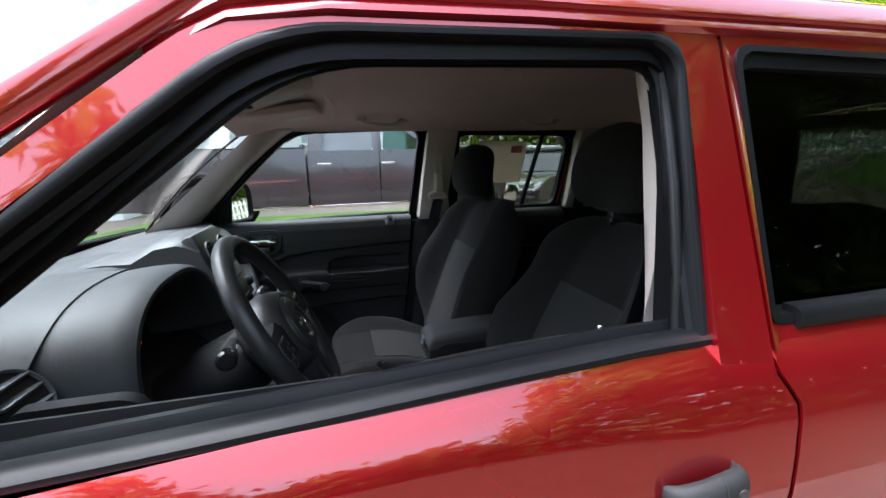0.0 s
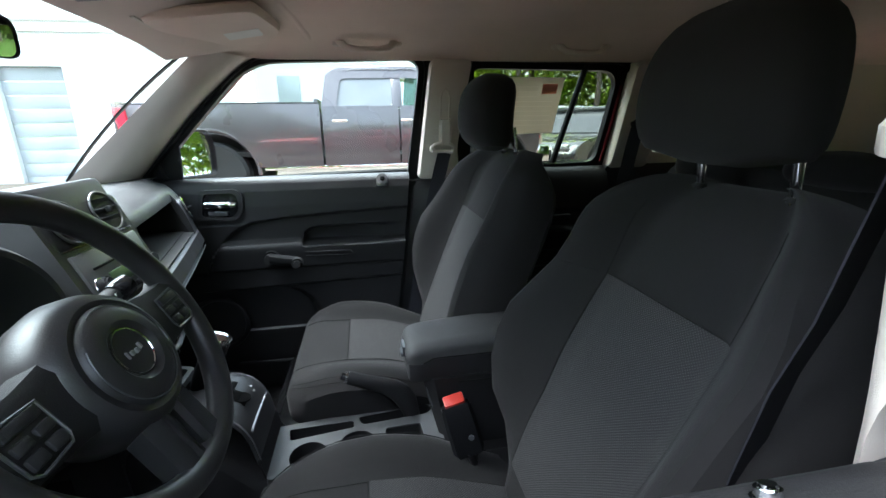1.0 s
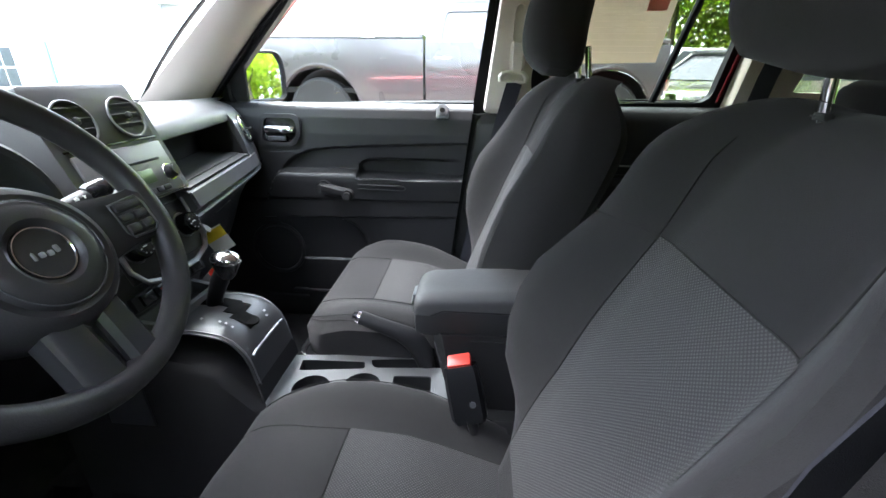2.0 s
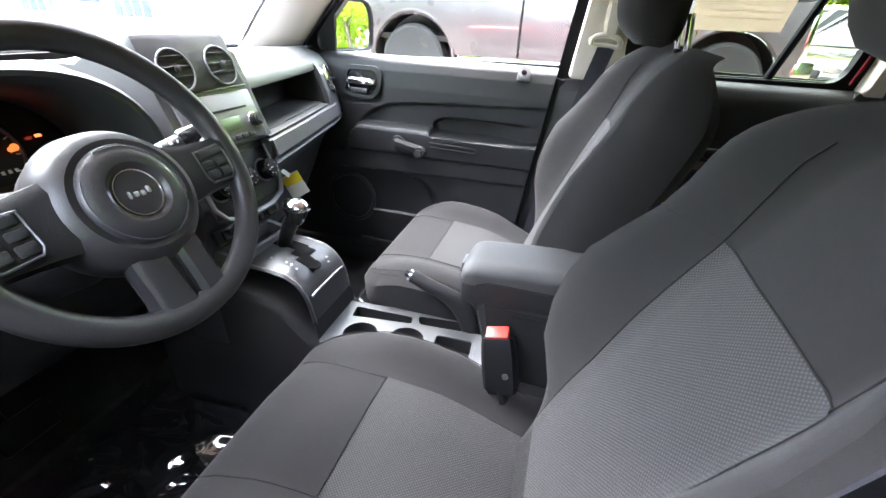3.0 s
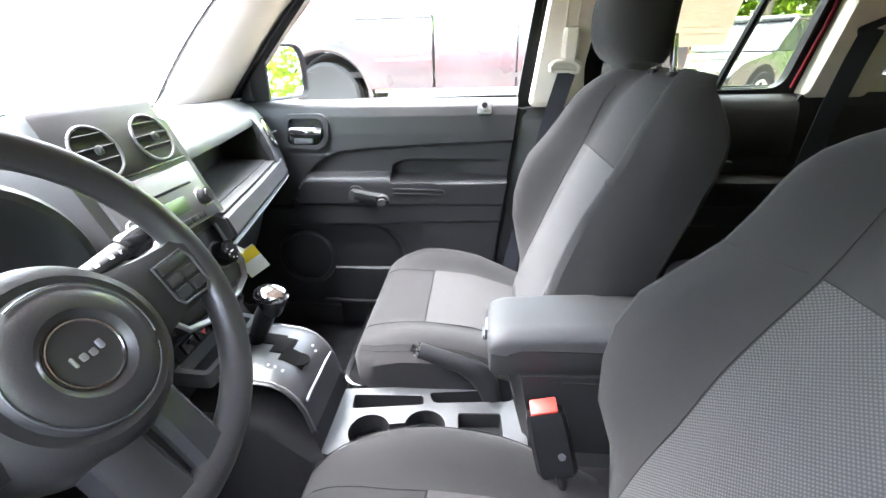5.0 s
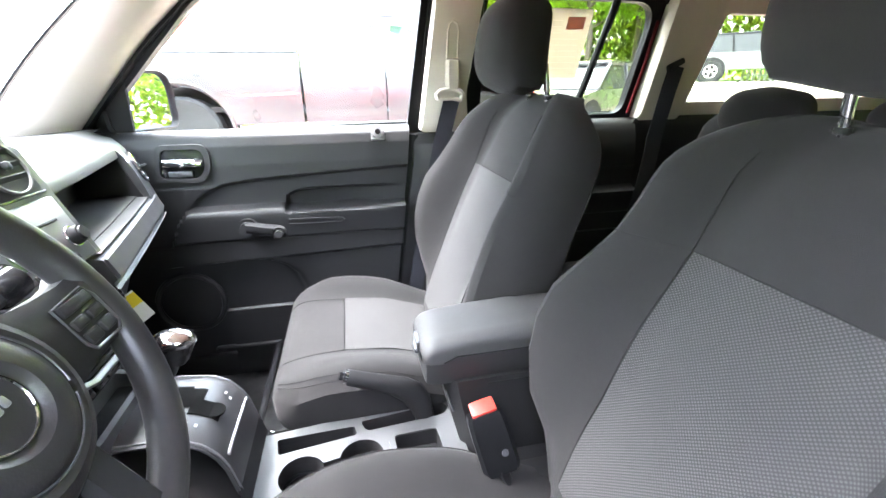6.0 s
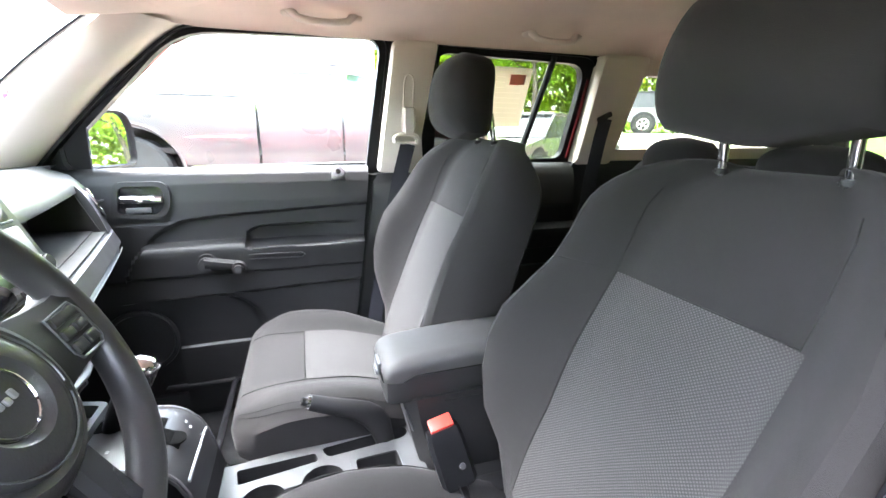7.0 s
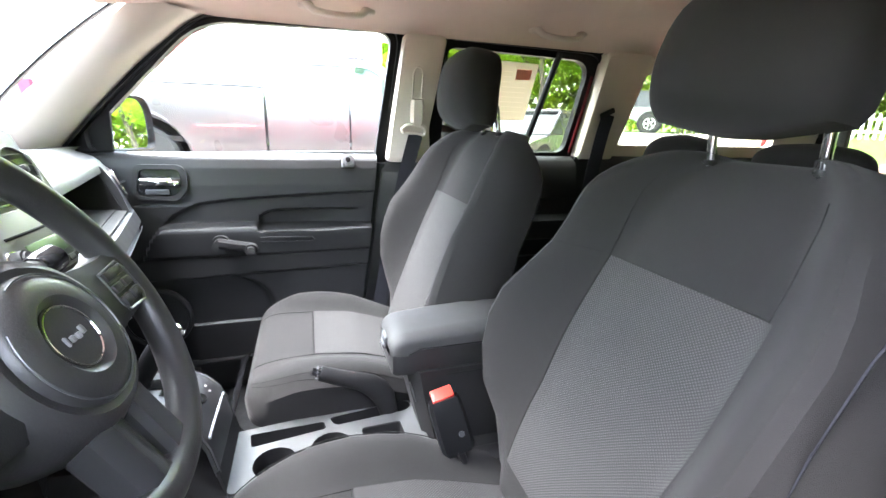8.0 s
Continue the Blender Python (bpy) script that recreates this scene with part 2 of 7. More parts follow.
M_mirror = mat("mirror_silver", (0.9, 0.9, 0.9), 0.02, metal=1.0, var=0.0, rvar=0.01)
M_white = mat("white_print", (0.75, 0.75, 0.73), 0.6)
M_yellow = mat("yellow_print", (0.80, 0.62, 0.02), 0.6)


# ---- the car's shell ----
def outer_y(z):
    return table([(0.30, 0.81), (0.45, 0.845), (0.80, 0.864), (0.92, 0.863), (0.97, 0.857), (1.01, 0.846), (1.04, 0.836), (1.06, 0.827), (1.08, 0.813), (1.095, 0.797), (1.12, 0.79), (1.55, 0.678)], z)


def inner_y(z):
    return table([(0.30, 0.70), (1.10, 0.700), (1.48, 0.632)], z)


def on_outer(s):
    return lambda p, off: Vector((p[0], s * (outer_y(p[1]) - off), p[1]))


def on_inner(s):
    return lambda p, off: Vector((p[0], s * (inner_y(p[1]) - off), p[1]))


WINDOW_OUT = rounded([(-0.430, 1.085), (0.035, 1.498), (0.585, 1.500), (0.565, 1.095)], [0.03, 0.09, 0.05, 0.02], 6)
WINDOW_IN = rounded([(-0.405, 1.100), (-0.004, 1.478), (0.548, 1.492), (0.505, 1.105)], [0.03, 0.09, 0.06, 0.02], 6)
# the driver's opening, with the glass wound down
WINDOW_OUT_D = rounded([(-0.430, 1.052), (0.085, 1.484), (0.618, 1.494), (0.603, 1.064)], [0.03, 0.09, 0.05, 0.01], 6)
WINDOW_MID_D = rounded([(-0.400, 1.050), (0.108, 1.460), (0.594, 1.470), (0.581, 1.062)], [0.03, 0.09, 0.055, 0.01], 6)
WINDOW_IN_D = rounded([(-0.372, 1.048), (0.124, 1.443), (0.600, 1.454), (0.590, 1.060)], [0.03, 0.09, 0.06, 0.01], 6)
DOOR_EDGE = rounded([(-0.500, 1.040), (0.065, 1.512), (0.676, 1.512), (0.684, 1.048)], [0.02, 0.10, 0.02, 0.02], 6)
REAR_OUT = rounded([(0.705, 1.110), (0.700, 1.484), (1.300, 1.478), (1.275, 1.120)], [0.02, 0.03, 0.07, 0.03], 6)
REAR_IN = rounded([(0.714, 1.122), (0.709, 1.475), (1.290, 1.469), (1.260, 1.131)], [0.02, 0.03, 0.07, 0.03], 6)
REAR_EDGE = rounded([(0.690, 1.048), (0.682, 1.512), (1.360, 1.512), (1.332, 1.048)], [0.02, 0.02, 0.10, 0.02], 6)


def gap_x(z):
    return table([(0.30, 0.655), (0.83, 0.670), (0.908, 0.677), (0.976, 0.690), (1.019, 0.706), (1.063, 0.683), (1.12, 0.682)], z)


BOW = [(-0.62, 0.014), (-0.44, 0.022), (-0.25, 0.030), (-0.05, 0.030), (0.15, 0.024), (0.35, 0.011), (0.50, 0.0), (0.70, 0.0)]


def door_skin(s, x0, x1, z0=0.34, z1=1.100):
    """The pressed outer sheet of a door, x0 and x1 functions of the height."""
    def at(u, v):
        x = lerp(x0(z1), x1(z1), u)
        z = lerp(z0, z1 - table([(-0.46, 0.034), (-0.25, 0.025), (-0.05, 0.015), (0.15, 0.007), (0.35, 0.002), (0.5, 0.0)], x), v)
        x = lerp(x0(z), x1(z), u)
        return Vector((x, s * (outer_y(z) + 0.002 + table(BOW, min(x, 0.70)) * smooth01(0.88, 1.08, z)), z))
    return sheet(at, 24, 40, 0.004)


# the car's red, darkened for places that lie in shade
M_shadered = mat("shaded_red_paint", (0.060, 0.001, 0.004), 0.6, var=0.05, spec=0.1)


def car_side(s, name):
    out = on_outer(s)
    door = thing(name, "red front car door with black weatherstrip and lowered window" if s < 0 else "red front car door with dark inner panel and window crank", "car door")
    part("outer_skin", door_skin(s, lambda z: -0.62, lambda z: gap_x(z) - 0.004), M_red, door, "glossy red pressed sheet metal")
    opening = WINDOW_OUT if s > 0 else WINDOW_OUT_D
    part("window_frame", ring_plate(DOOR_EDGE, opening, out, 0.03), M_red, door, "red door frame")
    if s > 0:
        lip = [(Vector(a) * 0.72 + Vector(b) * 0.28) for a, b in zip(WINDOW_OUT, WINDOW_IN)]
        rubber = join(ring_plate(WINDOW_OUT, lip, lambda p, o: out(p, o - 0.006), 0.03), ring_plate(lip, WINDOW_IN, lambda p, o: out(p, o + 0.012), 0.05))
    else:
        # a rounded outer lip, a dark channel, a second ridge, then the return to the lining
        def between(k):
            return [Vector(a).lerp(Vector(b), k) for a, b in zip(WINDOW_OUT_D, WINDOW_MID_D)]
        stages = [(between(0.0), 0.010), (between(0.0), -0.004), (between(0.18), -0.008), (between(0.42), -0.007), (between(0.58), -0.001), (between(0.62), 0.016), (between(0.70), 0.022), (between(0.86), 0.023), (WINDOW_MID_D, 0.026), (WINDOW_MID_D, 0.034), (between(0.92), 0.040), (between(0.80), 0.046), (between(0.80), 0.050)]
        inward = [(1.04, 0.720), (1.07, 0.712), (1.096, 0.690), (1.15, 0.696), (1.22, 0.703), (1.32, 0.695), (1.40, 0.683), (1.50, 0.662)]
        back = [[Vector((p[0], s * (table(inward, p[1]) + k), p[1])) for p in ring] for ring, k in ((WINDOW_IN_D, 0.006), (WINDOW_IN_D, 0.001), (DOOR_EDGE, 0.008))]
        rubber = loft([[out(p, o if p[1] > 1.088 else max(o, 0.014)) for p in ring] for ring, o in stages] + back, caps=False)
    part("weatherstrip", rubber, M_rubber, door, "black rubber channel")
    if s < 0:
        part("seal_bead", tube([(0.584, -0.764, 1.075), (0.586, -0.754, 1.18), (0.588, -0.733, 1.30), (0.586, -0.716, 1.38), (0.583, -0.710, 1.415), (0.574, -0.712, 1.440)], 0.0070, 10, radii=[0.0070, 0.0070, 0.0070, 0.0065, 0.0055, 0.003]), M_seal, door, "satin rubber seal bead, lightened for its highlight")
    # the belt moulding: an outer lip, a groove and an inner ridge along the sill
    if s > 0:
        section = [(0.800, 1.078), (0.806, 1.092), (0.803, 1.108), (0.792, 1.116), (0.775, 1.116), (0.770, 1.110), (0.765, 1.110), (0.760, 1.122), (0.752, 1.124), (0.746, 1.118), (0.746, 1.078)]
    else:
        section = [(0.790, 1.090), (0.800, 1.096), (0.804, 1.100), (0.803, 1.106), (0.796, 1.111), (0.786, 1.114), (0.774, 1.113), (0.769, 1.107), (0.764, 1.100), (0.757, 1.100), (0.754, 1.108), (0.750, 1.114), (0.744, 1.115), (0.740, 1.110), (0.740, 1.072)]
    along = [(-0.46, 0.021, -0.036), (-0.25, 0.030, -0.025), (-0.05, 0.030, -0.015), (0.15, 0.024, -0.007), (0.35, 0.011, -0.002), (0.50, 0.0, 0.0), (0.600, -0.003, 0.0), (0.622, -0.004, 0.0), (0.630, -0.006, -0.004)]
    part("belt_moulding", loft([[Vector((x, s * (y + dy), z + dz)) for y, z in section] for x, dy, dz in along]), M_rubber, door, "black rubber belt moulding")
    # pull handle with its lock face, and a disc coloured as the shaded recess
    handle = part("door_handle", loft([[Vector((x, s * (0.850 + b + 0.014 * math.cos(a)), zc + hh * math.sin(a))) for a in [2 * math.pi * k / 14 for k in range(14)]] for x, b, zc, hh in ((0.488, -0.006, 0.952, 0.012), (0.493, 0.014, 0.953, 0.016), (0.505, 0.024, 0.955, 0.019), (0.530, 0.028, 0.958, 0.020), (0.556, 0.028, 0.961, 0.021), (0.578, 0.026, 0.963, 0.021), (0.587, 0.020, 0.964, 0.017), (0.590, 0.0, 0.964, 0.012))]), M_box, door, "dark grey satin pull handle")
    part("lock_face", disc(0.009, 0.006, (0.570, s * 0.888, 0.961), (0, s, 0), 20, 0.001), M_bezel, handle, "key lock")
    part("handle_gap", tube([Vector((0.545 + 0.006 * math.sin(q), s * (0.8785 + 0.0145 * math.cos(q)), 0.960 + 0.0215 * math.sin(q))) for q in [math.pi * (k / 12 - 0.5) for k in range(13)]], 0.0012, 5), M_black, handle)
    part("recess", disc(0.030, 0.004, (0.470, s * 0.8535, 0.945), (0, s, 0.1), 36, 0.002), M_shadered, handle, "flat dark red disc for the shaded handle recess")
    return door


driver_door = car_side(-1, "driver_door")
passenger_door = car_side(1, "passenger_door")


def rear_side(s, name):
    out = on_outer(s)
    door = thing(name, "red rear car door with dark tinted window", "car door")
    part("outer_skin", door_skin(s, lambda z: gap_x(z) + 0.004, lambda z: 1.33 + (1.07 - z) * 0.25), M_red, door, "glossy red pressed sheet metal")
    part("window_frame", ring_plate(REAR_EDGE, REAR_OUT, out, 0.03), M_red, door, "red door frame")
    part("weatherstrip", ring_plate(REAR_OUT, REAR_IN, lambda p, o: out(p, o - 0.004), 0.05), M_rubber, door, "black rubber channel")
    part("belt_moulding", loft([[Vector((x, s * (0.796 + dy), 1.098 + dz)) for dy, dz in ((0, 0), (0.008, 0.01), (0.007, 0.026), (0, 0.034), (-0.02, 0.034), (-0.02, 0))] for x in (0.744, 0.9, 1.10, 1.262)]), M_rubber, door)
    pane = part("window_pane", slab(REAR_IN, lambda p, o: out(p, o + 0.028), 0.004), M_tint if s > 0 else M_deep_tint, door, "dark tinted glass", smooth=False)
    part("divider_bar", tube([Vector((1.115, s * (outer_y(1.47) - 0.034), 1.468)), Vector((1.045, s * (outer_y(1.125) - 0.034), 1.125))], 0.011, 8), M_rubber, door, "black window divider")
    return door


rear_door_driver = rear_side(-1, "rear_door")
rear_door_pass = rear_side(1, "rear_door")

body = thing("car_body", "red compact car body with roof, pillars and bonnet", "car")


def arch(x, droop):
    """A cross-section of the roof, from one gutter to the other."""
    half = [(0.690, 1.512), (0.700, 1.520), (0.690, 1.545), (0.655, 1.568), (0.56, 1.590), (0.38, 1.606), (0.18, 1.614)]
    pts = [Vector((x, -a, b - droop)) for a, b in half] + [Vector((x, 0, 1.616 - droop))] + [Vector((x, a, b - droop)) for a, b in half[::-1]]
    return pts


roof_rows = [(-0.02, 0.060), (0.06, 0.018), (0.16, 0.004), (0.4, 0.0), (0.9, 0.0), (1.5, 0.002), (2.2, 0.015), (2.55, 0.05)]
part("roof", loft([arch(x, d) + [p + Vector((0, 0, -0.018)) for p in arch(x, d)[::-1]] for x, d in roof_rows], caps=False), M_red, body, "red roof panel")
for s in (-1, 1):
    rail = part("roof_rail", tube([(0.30, s * 0.575, 1.598), (0.36, s * 0.575, 1.632), (0.5, s * 0.575, 1.640), (1.2, s * 0.575, 1.640), (1.9, s * 0.575, 1.632), (2.0, s * 0.575, 1.60)], 0.014, 10), M_silver, body, "silver roof rail")
    # the windscreen pillar's outer skin, following the door edge
    path = [(-0.52, 1.045), (-0.30, 1.222), (-0.134, 1.362), (-0.03, 1.440), (0.05, 1.500), (0.12, 1.522)]
    rings = []
    for x, z in path:
        y = outer_y(z)
        rings.append(eased([Vector((x + 0.002, s * (y - 0.004), z + 0.001)), Vector((x - 0.006, s * (y + 0.010), z + 0.014)), Vector((x - 0.024, s * (y + 0.002), z + 0.040)), Vector((x - 0.050, s * (y - 0.045), z + 0.054)), Vector((x - 0.062, s * (y - 0.052), z + 0.036)), Vector((x - 0.03, s * (y - 0.035), z + 0.004))]))
    part("windscreen_pillar", loft(rings), M_red, body, "red windscreen pillar")
    # centre pillar behind the doors, and the rear quarter
    part("centre_pillar", sheet(lambda u, v: Vector((lerp(0.61, 0.77 if s < 0 else 0.650, u), s * (outer_y(lerp(0.34, 1.50, v)) - 0.055), lerp(0.34, 1.50, v))), 2, 24, 0.008), M_red, body, "red inner centre pillar")
    quarter = rounded([(1.335, 1.06), (1.37, 1.515), (2.50, 1.50), (2.58, 1.06)], [0.01, 0.05, 0.05, 0.02], 6)
    hole = rounded([(1.372, 1.135), (1.436, 1.445), (2.22, 1.445), (2.30, 1.135)], 0.045, 6)
    part("rear_quarter", join(ring_plate(quarter, hole, on_outer(s), 0.05), sheet(lambda u, v: Vector((lerp(1.345 + (1.07 - lerp(0.34, 1.075, v)) * 0.25, 2.58, u), s * outer_y(lerp(0.34, 1.075, v)), lerp(0.34, 1.075, v))), 6, 20, 0.004)), M_red, body)
    q = part("quarter_pane", slab(hole, lambda p, o: on_outer(s)(p, o + 0.02), 0.004), M_tint if s > 0 else M_deep_tint, body, "dark tinted side glass of the boot", smooth=False)
# bonnet and cowl
part("bonnet", sheet(lambda u, v: Vector((-0.68 - 1.05 * u, lerp(-0.70, 0.70, v), 1.085 - 0.10 * u - 0.05 * (2 * v - 1) ** 4 + 0.02 * math.exp(-((abs(2 * v - 1) - 0.55) / 0.06) ** 2))), 14, 28, 0.004), M_red, body, "red bonnet with raised edges")
part("cowl", sheet(lambda u, v: Vector((lerp(-0.55, -0.69, u) - 0.10 * (1 - (2 * v - 1) ** 2) * (1 - u) - 0.02, lerp(-0.68, 0.68, v), lerp(1.118, 1.072, u))), 4, 20, 0.006), M_black, body, "black cowl grille")
for s in (-1, 1):
    part("wing", sheet(lambda u, v: Vector((-0.625 - 1.1 * u, s * lerp(0.70, outer_y(lerp(1.09, 0.45, v)), min(1, v * 5)), lerp(1.086 - 0.09 * u, 0.45, v))), 6, 12, 0.004), M_red, body)
    part("sill", rbox((2.4, 0.06, 0.14), (0.6, s * 0.79, 0.31), 0.02), M_red, body)
    part("sill_trim", rbox((2.4, 0.09, 0.10), (0.6, s * 0.715, 0.365), 0.01), M_black, body, "black sill trim")
part("front_panel", rbox((0.07, 1.66, 0.60), (-1.745, 0, 0.69), 0.025), M_red, body, "plain red front panel")
part("bumper", rbox((0.18, 1.68, 0.24), (-1.79, 0, 0.44), 0.05, 3), M_red, body, "red front bumper")
part("bumper", rbox((0.16, 1.66, 0.24), (2.64, 0, 0.46), 0.05, 3), M_red, body, "red rear bumper")
part("tailgate", join(rbox((0.05, 1.5, 0.72), (2.57, 0, 0.72), 0.02), rbox((0.05, 1.36, 0.07), (2.53, 0, 1.49), 0.02), rbox((0.05, 0.10, 0.45), (2.56, -0.68, 1.29), 0.02), rbox((0.05, 0.10, 0.45), (2.56, 0.68, 1.29), 0.02)), M_red, body, "red tailgate")
part("rear_pane", rbox((0.004, 1.28, 0.40), (2.555, 0, 1.27), 0), M_tint, body, "dark tinted rear window glass", smooth=False)
part("tailgate_lining", join(rbox((0.02, 1.40, 0.78), (2.53, 0, 0.69), 0.005), rbox((0.03, 0.16, 0.46), (2.52, -0.645, 1.28), 0.005), rbox((0.03, 0.16, 0.46), (2.52, 0.645, 1.28), 0.005), rbox((0.02, 1.3, 0.06), (2.50, 0, 1.485), 0.005)), M_panel, body, "dark tailgate lining")
part("underbody", rbox((4.2, 1.56, 0.03), (0.42, 0, 0.285), 0), M_black, body)


def windscreen(u, v):
    """u from the cowl to the roof, v from the driver's side to the passenger's."""
    w = 2 * v - 1
    low = Vector((-0.52 - 0.12 * (1 - w * w), 0.56 * w, 1.125))
    top = Vector((-0.135 - 0.05 * (1 - w * w), 0.545 * w, 1.482 + 0.006 * (1 - w * w)))
    return low.lerp(top, u) + Vector((-0.03, 0, 0.025)) * (4 * u * (1 - u)) * 0.5


ws = part("windscreen", sheet(windscreen, 8, 16, 0.004), M_glass, body, "clear windscreen glass")
ws.visible_shadow = False
def band(edge):
    return tube([windscreen(*edge(i / 14)) + Vector((0.004, 0, -0.003)) for i in range(15)], 0.006, 6, 0.6)


part("windscreen_seal", join(band(lambda t: (t, 0.0)), band(lambda t: (t, 1.0)), band(lambda t: (1.0, t)), band(lambda t: (0.0, t))), M_rubber, body, "black glass edge")
for y0, y1 in ((-0.50, -0.06), (-0.02, 0.40)):
    wiper = thing("wiper", "black windscreen wiper lying along the glass", "wiper")
    part("arm", tube([(-0.70, y0, 1.10), (-0.675, lerp(y0, y1, 0.3), 1.118), (-0.655, lerp(y0, y1, 0.6), 1.130)], 0.006, 8), M_black, wiper)
    part("blade", rbox((0.012, abs(y1 - y0) + 0.10, 0.014), (-0.648, lerp(y0, y1, 0.6), 1.132), 0.004), M_rubber, wiper)

# ---- lining ----
lining = thing("headliner", "beige cloth headliner curving down to the windows", "headliner", kind="structure")


def liner(u, v):
    x = lerp(-0.145, 2.50, u)
    w = 2 * v - 1
    a = abs(w)
    y = table([(0, 0), (0.55, 0.40), (0.80, 0.57), (0.92, 0.625), (1.0, 0.640)], a)
    z = table([(0, 1.560), (0.35, 1.556), (0.55, 1.546), (0.70, 1.532), (0.80, 1.516), (0.92, 1.494), (1.0, 1.478)], a)
    drop = 0.075 * (1 - smooth01(-0.145, 0.10, x)) * (1 - smooth01(0.72, 0.95, a))
    y *= lerp(0.86, 1.0, smooth01(-0.145, 0.08, x))
    return Vector((x - 0.03 * (1 - w * w) * (1 - smooth01(-0.145, 0.1, x)), y * (1 if w > 0 else -1), z - drop))


part("cloth", sheet(liner, 40, 40, 0.01), M_headliner, lining)


for s in (-1, 1):
    part("liner_roll", tube([liner((lerp(0.135, 0.205, k / 12) + 0.145) / 2.645, 0.5 + 0.5 * s * lerp(0.16, 0.86, k / 12)) + Vector((0, 0, -0.002)) for k in range(13)], 0.016, 12, 0.6, radii=[0.004, 0.012] + [0.016] * 9 + [0.012, 0.004]), M_headliner, lining, "rolled edge behind the visor")


def pillar_trim(name, s, poly, label, r=0.02, off=0.0, depth=0.02, material=None):
    ob = thing(name, label, "trim", kind="structure")
    place = on_inner(s)
    rim = rounded(poly, r, 4)
    c = sum((Vector(p) for p in rim), Vector((0, 0))) / len(rim)
    small = [c + (Vector(p) - c) * 0.93 for p in rim]
    bm = loft([[place(p, off - 0.03) for p in rim], [place(p, off + depth * 0.5) for p in rim], [place(p, off + depth) for p in small]])
    part("trim", bm, material or M_pillar, ob)
    return ob


for s in (-1, 1):
    fx = 0.0 if s > 0 else 0.055
    if s > 0:
        pillar_trim("pillar_trim", s, [(0.556, 1.475), (0.694, 1.475), (0.652, 1.20), (0.664, 1.09), (0.512, 1.09)], "beige plastic trim on the centre pillar")
    else:
        ob = thing("pillar_trim", "beige plastic trim on the centre pillar", "trim", kind="structure")
        rings = []
        for k in range(25):
            z = lerp(1.052, 1.478, k / 24)
            x = 0.604 - 0.014 * smooth01(1.36, 1.478, z)
            yo = table([(1.096, 0.676), (1.13, 0.684), (1.18, 0.692), (1.24, 0.694), (1.32, 0.689), (1.40, 0.678), (1.478, 0.664)], z)
            yi = table([(1.052, 0.673), (1.096, 0.671), (1.15, 0.666), (1.22, 0.658), (1.32, 0.645), (1.40, 0.637), (1.478, 0.630)], z)
            rings.append([Vector((x, -yo, z)), Vector((x + 0.002, -lerp(yo, yi, 0.5), z)), Vector((x + 0.006, -yi, z)), Vector((x + 0.018, -yi + 0.010, z)), Vector((0.70, -yi + 0.012, z)), Vector((0.768, -yi - 0.002, z)), Vector((0.768, -yo, z))])
        part("trim", loft(rings), M_pillar, ob)
    pillar_trim("pillar_trim", s, [(0.492 + fx * 1.6, 1.088), (0.722, 1.088), (0.70, 0.34), (0.39 + fx * 2.4, 0.34)], "dark plastic lower trim of the centre pillar", material=M_panel)
    pillar_trim("pillar_trim", s, [(1.280, 1.478), (1.478, 1.478), (1.398, 1.10), (1.240, 1.10)], "beige plastic trim on the rear pillar")
    pillar_trim("pillar_trim", s, [(1.235, 1.118), (2.50, 1.118), (2.50, 0.34), (1.15, 0.34)], "dark plastic lining of the boot", material=M_panel)
    ob = thing("pillar_trim", "beige trim round the boot side window", "trim", kind="structure")
    part("trim", ring_plate(rounded([(1.34, 1.10), (1.36, 1.49), (2.54, 1.49), (2.56, 1.10)], 0.03, 6), rounded([(1.398, 1.160), (1.464, 1.420), (2.17, 1.415), (2.25, 1.165)], 0.04, 6), on_inner(s), -0.03), M_pillar, ob)
    # windscreen pillar trim: from the glass edge over to the door opening
    ob = thing("pillar_trim", "beige plastic trim along the windscreen pillar", "trim", kind="structure")
    rings = []
    for k in range(13):
        t = k / 12
        g = Vector((lerp(-0.530, -0.105, t), s * lerp(0.545, 0.535, t), lerp(1.105, 1.480, t)))
        dx_ = lerp(-0.392, 0.020, t)
        d = Vector((dx_, s * lerp(0.690, 0.648, t), table([(-0.392, 1.102), (-0.327, 1.172), (-0.251, 1.252), (-0.161, 1.342), (-0.073, 1.416), (-0.029, 1.452), (0.020, 1.478)], dx_)))
        out = Vector((0, s, 0)) * 0.05
        mid = lerp(g, d, 0.66) + Vector((0.012, -s * 0.034, -0.006))
        rings.append([g + out * 0.4, g, lerp(g, mid, 0.5) + Vector((0.004, -s * 0.006, 0)), mid, lerp(d, mid, 0.4) + Vector((0.0, -s * 0.006, 0)), d, d + out])
    part("trim", loft(rings), M_pillar, ob)
    if s > 0:
        part("edge_seal", loft([[ring[5] + Vector(q) for q in ((0.001, -0.006, 0.0), (0.006, -0.006, -0.006), (0.006, 0.05, -0.006), (0.001, 0.05, 0.0))] for ring in rings]), M_rubber, ob, "black rubber edge seal")

# boot end lining, seen past the seats
part("floor_carpet", rbox((3.6, 1.40, 0.02), (0.70, 0, 0.325), 0.004), M_carpet, tagged(thing("floor", "black carpeted car floor", "floor", kind="structure"), kind="structure"))
fw = thing("bulkhead", "black carpeted footwell wall", "bulkhead", kind="structure")
part("carpet", sheet(lambda u, v: Vector((table([(0, -0.62), (0.5, -0.66), (1, -0.45)], u), lerp(-0.70, 0.70, v), lerp(1.05, 0.33, u))), 6, 4, 0.01), M_carpet, fw)


